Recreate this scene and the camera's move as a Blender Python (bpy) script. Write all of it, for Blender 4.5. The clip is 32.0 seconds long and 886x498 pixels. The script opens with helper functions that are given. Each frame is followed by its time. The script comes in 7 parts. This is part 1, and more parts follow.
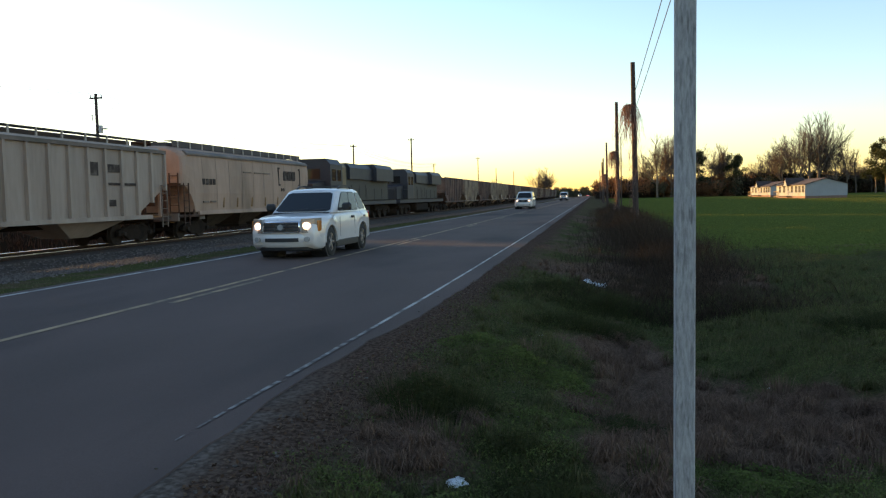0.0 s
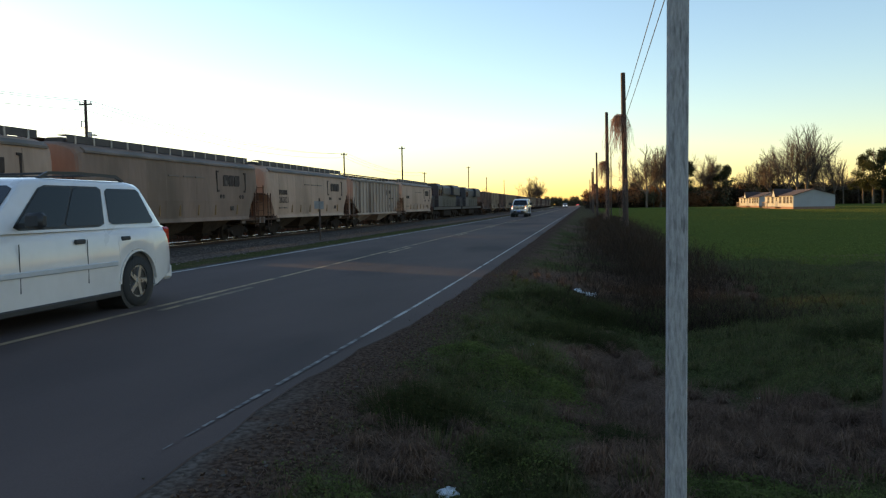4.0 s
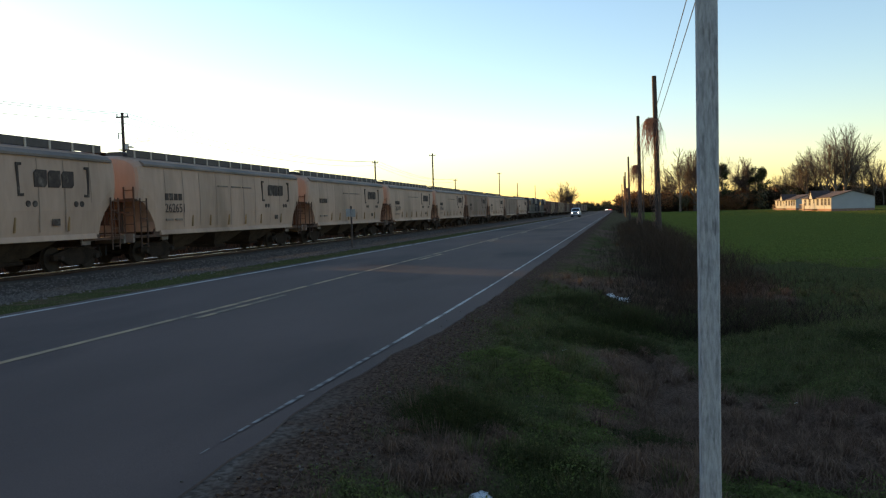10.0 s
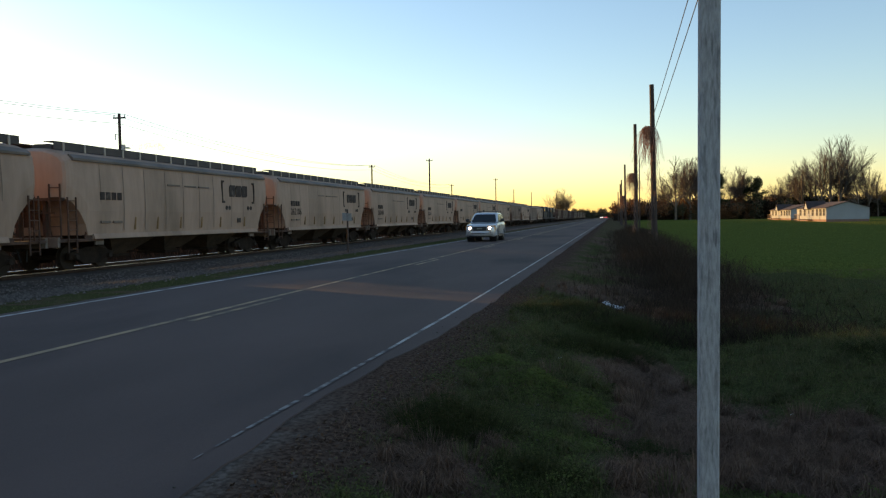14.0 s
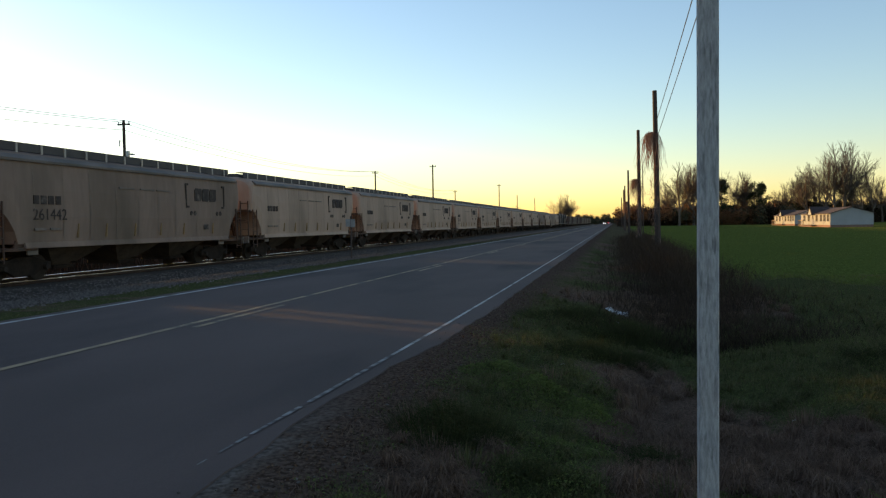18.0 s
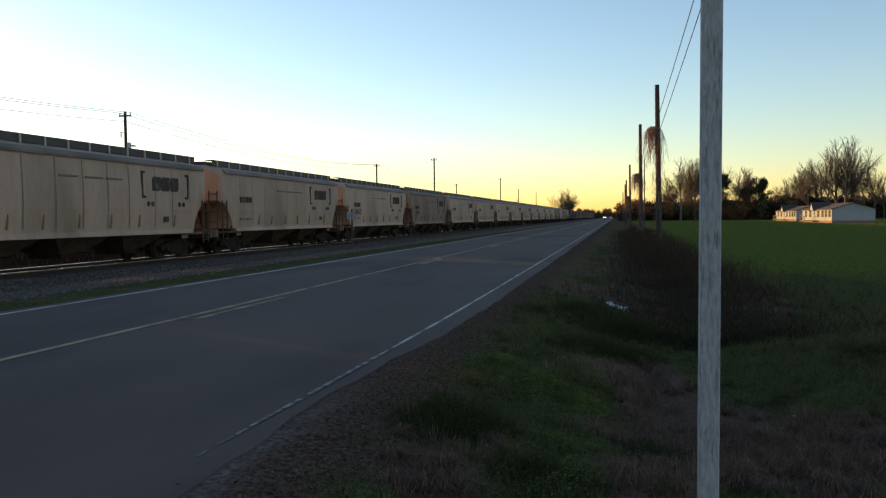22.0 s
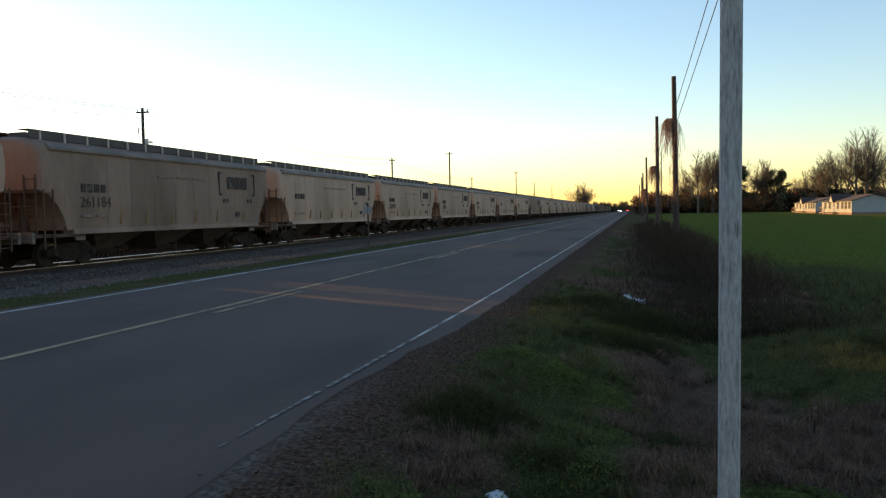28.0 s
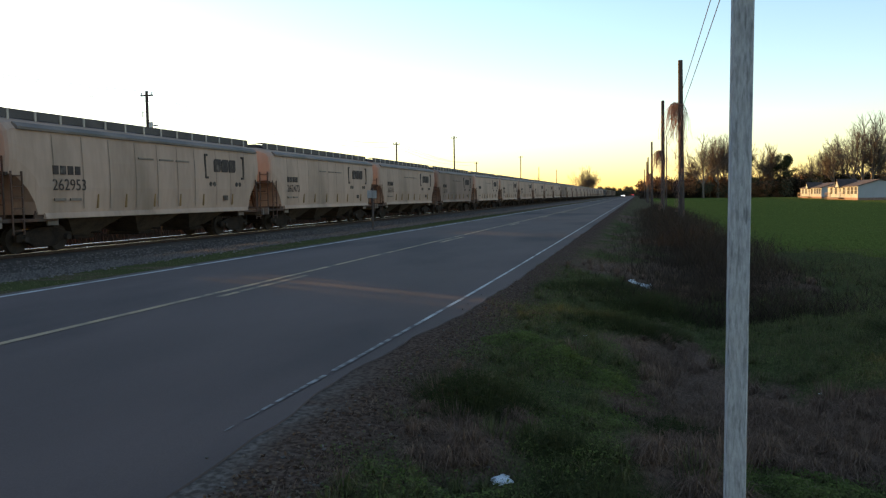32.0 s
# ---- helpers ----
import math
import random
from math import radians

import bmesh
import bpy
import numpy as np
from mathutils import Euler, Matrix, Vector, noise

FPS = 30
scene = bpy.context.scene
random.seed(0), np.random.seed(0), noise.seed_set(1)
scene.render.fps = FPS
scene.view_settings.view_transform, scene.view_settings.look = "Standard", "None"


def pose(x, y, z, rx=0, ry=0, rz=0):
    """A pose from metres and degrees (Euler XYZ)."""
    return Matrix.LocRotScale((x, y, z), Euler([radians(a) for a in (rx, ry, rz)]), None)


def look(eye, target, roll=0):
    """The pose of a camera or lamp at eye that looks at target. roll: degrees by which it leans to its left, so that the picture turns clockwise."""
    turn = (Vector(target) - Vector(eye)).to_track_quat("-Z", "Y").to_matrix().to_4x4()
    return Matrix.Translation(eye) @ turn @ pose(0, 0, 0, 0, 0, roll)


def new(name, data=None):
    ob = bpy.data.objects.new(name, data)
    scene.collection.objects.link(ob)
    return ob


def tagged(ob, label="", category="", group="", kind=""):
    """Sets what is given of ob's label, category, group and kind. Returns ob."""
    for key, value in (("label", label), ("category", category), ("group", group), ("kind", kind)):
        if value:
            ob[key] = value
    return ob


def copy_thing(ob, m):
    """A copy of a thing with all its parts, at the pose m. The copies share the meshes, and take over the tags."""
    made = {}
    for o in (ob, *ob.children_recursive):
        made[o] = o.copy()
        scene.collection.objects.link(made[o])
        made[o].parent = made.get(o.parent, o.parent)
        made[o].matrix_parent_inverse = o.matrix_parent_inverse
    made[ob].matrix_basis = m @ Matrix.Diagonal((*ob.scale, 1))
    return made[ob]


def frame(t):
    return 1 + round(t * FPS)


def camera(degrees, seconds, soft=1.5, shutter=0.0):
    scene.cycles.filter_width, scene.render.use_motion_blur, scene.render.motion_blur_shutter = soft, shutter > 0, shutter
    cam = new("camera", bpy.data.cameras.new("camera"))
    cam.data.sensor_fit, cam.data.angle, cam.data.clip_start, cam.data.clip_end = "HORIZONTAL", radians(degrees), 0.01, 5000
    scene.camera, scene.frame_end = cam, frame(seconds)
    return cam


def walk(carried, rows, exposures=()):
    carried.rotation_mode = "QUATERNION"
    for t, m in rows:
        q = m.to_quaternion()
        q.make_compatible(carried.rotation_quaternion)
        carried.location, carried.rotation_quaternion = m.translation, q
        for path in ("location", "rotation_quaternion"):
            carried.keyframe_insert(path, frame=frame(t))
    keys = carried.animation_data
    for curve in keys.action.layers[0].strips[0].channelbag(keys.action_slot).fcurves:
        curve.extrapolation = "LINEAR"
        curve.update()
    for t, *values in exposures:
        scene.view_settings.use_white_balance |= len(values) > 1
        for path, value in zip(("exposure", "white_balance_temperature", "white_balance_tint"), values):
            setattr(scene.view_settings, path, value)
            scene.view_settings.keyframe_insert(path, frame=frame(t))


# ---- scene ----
# ---- camera and its way: seconds, turn, tilt, lean in degrees, sway of the eye in metres ----
EYE = (0.0, 0.0, 1.38)
SWAY = [
    (0, -11.19, -3.83, -1.29, 0.010, 0.011, -0.001), (0.5, -11.63, -3.92, -0.93, 0.014, 0.006, 0.001), (1, -11.67, -3.28, -1.31, 0.019, -0.000, 0.003), (1.5, -11.50, -3.22, -1.01, 0.020, -0.001, 0.003),
    (2, -11.74, -3.12, -1.44, 0.021, -0.001, 0.004), (2.5, -12.10, -2.71, -1.38, 0.017, 0.003, -0.009), (3, -10.97, -2.98, -1.19, 0.014, 0.020, -0.004), (3.5, -10.47, -3.16, -0.93, 0.000, 0.021, -0.003),
    (5.5, -10.16, -3.22, -1.24, -0.003, 0.030, -0.010), (6, -10.16, -3.34, -1.50, 0.009, 0.018, -0.005), (6.5, -10.14, -3.34, -1.54, 0.009, 0.017, -0.006), (7, -10.81, -3.32, -1.99, 0.007, -0.001, -0.000),
    (7.5, -11.20, -3.30, -1.88, 0.012, -0.005, 0.005), (8, -11.46, -3.24, -1.95, 0.009, 0.008, 0.002), (8.5, -11.63, -3.14, -1.53, 0.013, 0.009, 0.003), (9, -11.92, -2.89, -1.58, 0.009, 0.000, -0.001),
    (9.5, -12.38, -2.76, -1.29, 0.006, -0.000, -0.006), (10, -12.78, -2.65, -1.65, 0.009, -0.004, -0.010), (10.5, -12.81, -2.62, -1.40, 0.001, -0.022, -0.002), (11, -12.59, -2.52, -1.35, 0.001, -0.017, 0.002),
    (11.5, -12.49, -2.49, -1.26, -0.003, -0.004, -0.002), (12, -12.41, -2.45, -1.08, -0.004, 0.003, 0.005), (12.5, -12.50, -2.39, -1.39, -0.001, 0.004, -0.002), (13, -12.65, -2.35, -1.07, -0.007, 0.003, -0.000),
    (13.5, -12.60, -2.28, -0.76, -0.011, 0.001, 0.005), (14, -12.44, -2.27, -0.86, -0.011, 0.016, -0.001), (14.5, -12.48, -2.23, -0.90, -0.015, 0.020, 0.000), (16.5, -12.98, -2.09, -0.90, -0.005, -0.005, 0.007),
    (17, -12.65, -2.02, -0.81, -0.002, -0.019, 0.008), (17.5, -12.63, -1.87, -0.87, 0.003, 0.001, 0.009), (18, -12.69, -1.83, -0.91, 0.005, -0.017, 0.007), (18.5, -12.76, -1.80, -1.00, 0.011, -0.005, 0.004),
    (19, -12.81, -1.83, -1.09, 0.011, -0.025, 0.005), (19.5, -12.83, -1.85, -0.91, 0.009, -0.021, 0.010), (20, -12.81, -1.90, -0.97, 0.013, -0.034, 0.011), (20.5, -12.76, -1.97, -1.05, 0.017, -0.004, 0.011),
    (21, -12.73, -2.16, -1.00, 0.008, -0.009, 0.007), (21.5, -12.74, -2.23, -0.79, 0.006, -0.015, 0.002), (22, -12.77, -2.32, -0.57, 0.002, -0.009, 0.004), (22.5, -13.00, -2.32, -0.35, -0.002, 0.010, 0.000),
    (23, -13.11, -2.34, -0.15, -0.011, 0.009, 0.003), (23.5, -13.16, -2.38, -0.04, -0.017, -0.007, -0.000), (24, -13.39, -2.38, -0.04, -0.019, 0.027, 0.001), (24.5, -13.50, -2.33, -0.11, -0.015, 0.012, 0.001),
    (25, -13.57, -2.40, -0.28, -0.019, 0.021, -0.004), (25.5, -13.64, -2.80, -0.20, -0.021, 0.024, -0.006), (27.5, -14.02, -2.18, -1.09, -0.006, -0.001, -0.004), (28, -13.95, -2.74, -0.91, -0.009, -0.014, -0.008),
    (28.5, -14.08, -3.11, -1.22, -0.006, -0.013, 0.003), (29, -14.15, -3.26, -1.36, -0.006, -0.015, -0.003), (29.5, -13.74, -3.61, -1.17, -0.005, -0.017, -0.003), (30, -13.74, -3.67, -1.00, -0.012, -0.011, -0.004),
    (30.5, -13.73, -3.72, -0.95, -0.015, 0.006, -0.008), (31, -13.93, -3.77, -0.83, -0.018, -0.004, -0.005), (31.5, -14.11, -3.87, -1.00, -0.022, 0.005, -0.014), (32, -14.28, -3.91, -0.76, -0.024, -0.004, -0.006),
]

# seconds, stops, white balance and tint of the clip's own camera
EXPOSURE = [(t, s, 6800, 20) for t, s in ((0, 2.0), (1, 1.98), (2, 1.88), (3, 1.77), (5.5, 1.70), (7, 1.78), (10, 1.74), (13, 1.60), (17, 1.52), (20, 1.47), (24, 1.49), (27, 1.62), (29, 1.84), (30, 1.92), (32, 1.97))]


def aim(turn, tilt, lean, *sway):
    a, b = radians(turn), radians(tilt)
    eye = Vector(EYE) + Vector(sway)
    way = Vector((math.sin(a) * math.cos(b), math.cos(a) * math.cos(b), math.sin(b)))
    return look(eye, eye + way, lean)


cam = camera(60.0, 32.0, soft=1.25)
walk(cam, [(t, aim(*row)) for t, *row in SWAY], EXPOSURE)

# ---- low evening sun and sky ----
SUN_TURN, SUN_UP = -63.9, 4.2
world = bpy.data.worlds.new("evening_sky")
scene.world = world
world.use_nodes = True
sky = world.node_tree.nodes.new("ShaderNodeTexSky")
sky.sky_type = "NISHITA"
sky.sun_disc = False
sky.sun_elevation, sky.sun_rotation = radians(SUN_UP), radians(SUN_TURN)
sky.air_density, sky.dust_density, sky.ozone_density = 1.0, 0.24, 2.15
background = world.node_tree.nodes["Background"]
background.inputs["Strength"].default_value = 0.15
world.node_tree.links.new(sky.outputs["Color"], background.inputs["Color"])

sun_data = bpy.data.lights.new("sun", "SUN")
sun_data.energy, sun_data.angle, sun_data.color = 2.7, radians(0.8), (1.0, 0.59, 0.16)
sun = new("sun", sun_data)
_a, _b = radians(SUN_TURN), radians(SUN_UP)
TO_SUN = Vector((math.sin(_a) * math.cos(_b), math.cos(_a) * math.cos(_b), math.sin(_b)))
sun.matrix_world = look(TO_SUN * 50, (0, 0, 0))


# ---- materials ----
def surf(name, c1, c2, scale=4.0, rough=0.7, bump=0.0, metal=0.0, vary=0.0, fine=40.0, stretch=(1, 1, 1), c3=None, spots=0.62, glow=0.0, coat=0.0, gloss=0.5):
    """Two mixed colours at a coarse and a fine scale, an optional stain colour, relief and a change from object to object."""
    m = bpy.data.materials.new(name)
    m.use_nodes = True
    n, l = m.node_tree.nodes, m.node_tree.links
    b = n["Principled BSDF"]
    co = n.new("ShaderNodeTexCoord")
    mp = n.new("ShaderNodeMapping")
    mp.inputs["Scale"].default_value = stretch
    l.new(co.outputs["Object"], mp.inputs["Vector"])
    big, small = n.new("ShaderNodeTexNoise"), n.new("ShaderNodeTexNoise")
    big.inputs["Scale"].default_value, big.inputs["Detail"].default_value = scale, 6
    small.inputs["Scale"].default_value, small.inputs["Detail"].default_value = fine, 4
    for q in (big, small):
        l.new(mp.outputs["Vector"], q.inputs["Vector"])
    mixf = n.new("ShaderNodeMath")
    mixf.operation = "MULTIPLY_ADD"
    l.new(small.outputs["Fac"], mixf.inputs[0])
    mixf.inputs[1].default_value = 0.5
    l.new(big.outputs["Fac"], mixf.inputs[2])
    ramp = n.new("ShaderNodeValToRGB")
    ramp.color_ramp.elements[0].position, ramp.color_ramp.elements[0].color = 0.5, (*c1, 1)
    ramp.color_ramp.elements[1].position, ramp.color_ramp.elements[1].color = 1.0, (*c2, 1)
    l.new(mixf.outputs[0], ramp.inputs["Fac"])
    col = ramp.outputs["Color"]
    if c3:
        st = n.new("ShaderNodeTexNoise")
        st.inputs["Scale"].default_value, st.inputs["Detail"].default_value = scale * 0.6, 8
        st.noise_dimensions = "4D"
        st.inputs["W"].default_value = 3.7
        l.new(mp.outputs["Vector"], st.inputs["Vector"])
        sr = n.new("ShaderNodeMapRange")
        sr.inputs["From Min"].default_value, sr.inputs["From Max"].default_value = spots - 0.08, spots + 0.1
        l.new(st.outputs["Fac"], sr.inputs["Value"])
        mx = n.new("ShaderNodeMixRGB")
        l.new(sr.outputs[0], mx.inputs["Fac"])
        l.new(col, mx.inputs["Color1"])
        mx.inputs["Color2"].default_value = (*c3, 1)
        col = mx.outputs["Color"]
    if vary:
        oi = n.new("ShaderNodeObjectInfo")
        hs = n.new("ShaderNodeHueSaturation")
        vr = n.new("ShaderNodeMapRange")
        vr.inputs["To Min"].default_value, vr.inputs["To Max"].default_value = 1 - vary, 1 + vary
        l.new(oi.outputs["Random"], vr.inputs["Value"])
        l.new(vr.outputs[0], hs.inputs["Value"])
        l.new(col, hs.inputs["Color"])
        col = hs.outputs["Color"]
    l.new(col, b.inputs["Base Color"])
    b.inputs["Metallic"].default_value = metal
    b.inputs["Specular IOR Level"].default_value = gloss
    rr = n.new("ShaderNodeMapRange")
    rr.inputs["To Min"].default_value, rr.inputs["To Max"].default_value = max(0.02, rough - 0.12), min(1, rough + 0.1)
    l.new(big.outputs["Fac"], rr.inputs["Value"])
    l.new(rr.outputs[0], b.inputs["Roughness"])
    if coat:
        b.inputs["Coat Weight"].default_value = coat
        b.inputs["Coat Roughness"].default_value = 0.06
    if bump:
        bp = n.new("ShaderNodeBump")
        bp.inputs["Strength"].default_value = 0.6
        bp.inputs["Distance"].default_value = bump
        l.new(small.outputs["Fac"], bp.inputs["Height"])
        l.new(bp.outputs["Normal"], b.inputs["Normal"])
    if glow:
        b.inputs["Emission Color"].default_value = (*c2, 1)
        b.inputs["Emission Strength"].default_value = glow
    return m


def glass_mat(name, tint, rough=0.03):
    m = bpy.data.materials.new(name)
    m.use_nodes = True
    b = m.node_tree.nodes["Principled BSDF"]
    b.inputs["Base Color"].default_value = (*tint, 1)
    b.inputs["Roughness"].default_value = rough
    b.inputs["IOR"].default_value = 1.5
    b.inputs["Specular IOR Level"].default_value = 0.3
    return m


def haze_mat(name, colour, thick):
    """Thin haze: mostly clear, and letting light through."""
    m = bpy.data.materials.new(name)
    m.use_nodes = True
    n, l = m.node_tree.nodes, m.node_tree.links
    t, c, mx = n.new("ShaderNodeBsdfTranslucent"), n.new("ShaderNodeBsdfTransparent"), n.new("ShaderNodeMixShader")
    t.inputs["Color"].default_value = (*colour, 1)
    mx.inputs["Fac"].default_value = thick
    l.new(c.outputs[0], mx.inputs[1])
    l.new(t.outputs[0], mx.inputs[2])
    l.new(mx.outputs[0], n["Material Output"].inputs["Surface"])
    return m


def leaf_mat(name, stops, rough=0.75):
    """Blades and leaves: the colour changes from blade to blade."""
    m = bpy.data.materials.new(name)
    m.use_nodes = True
    n, l = m.node_tree.nodes, m.node_tree.links
    b = n["Principled BSDF"]
    g = n.new("ShaderNodeNewGeometry")
    r = n.new("ShaderNodeValToRGB")
    r.color_ramp.interpolation = "LINEAR"
    while len(r.color_ramp.elements) < len(stops):
        r.color_ramp.elements.new(0.5)
    for i, c in enumerate(stops):
        r.color_ramp.elements[i].position = i / (len(stops) - 1)
        r.color_ramp.elements[i].color = (*c, 1)
    l.new(g.outputs["Random Per Island"], r.inputs["Fac"])
    l.new(r.outputs["Color"], b.inputs["Base Color"])
    b.inputs["Roughness"].default_value = rough
    b.inputs["Specular IOR Level"].default_value = 0.03
    # thin leaves let part of the light through
    t, mx = n.new("ShaderNodeBsdfTranslucent"), n.new("ShaderNodeMixShader")
    l.new(r.outputs["Color"], t.inputs["Color"])
    mx.inputs["Fac"].default_value = 0.3
    l.new(b.outputs[0], mx.inputs[1])
    l.new(t.outputs[0], mx.inputs[2])
    l.new(mx.outputs[0], n["Material Output"].inputs["Surface"])
    return m


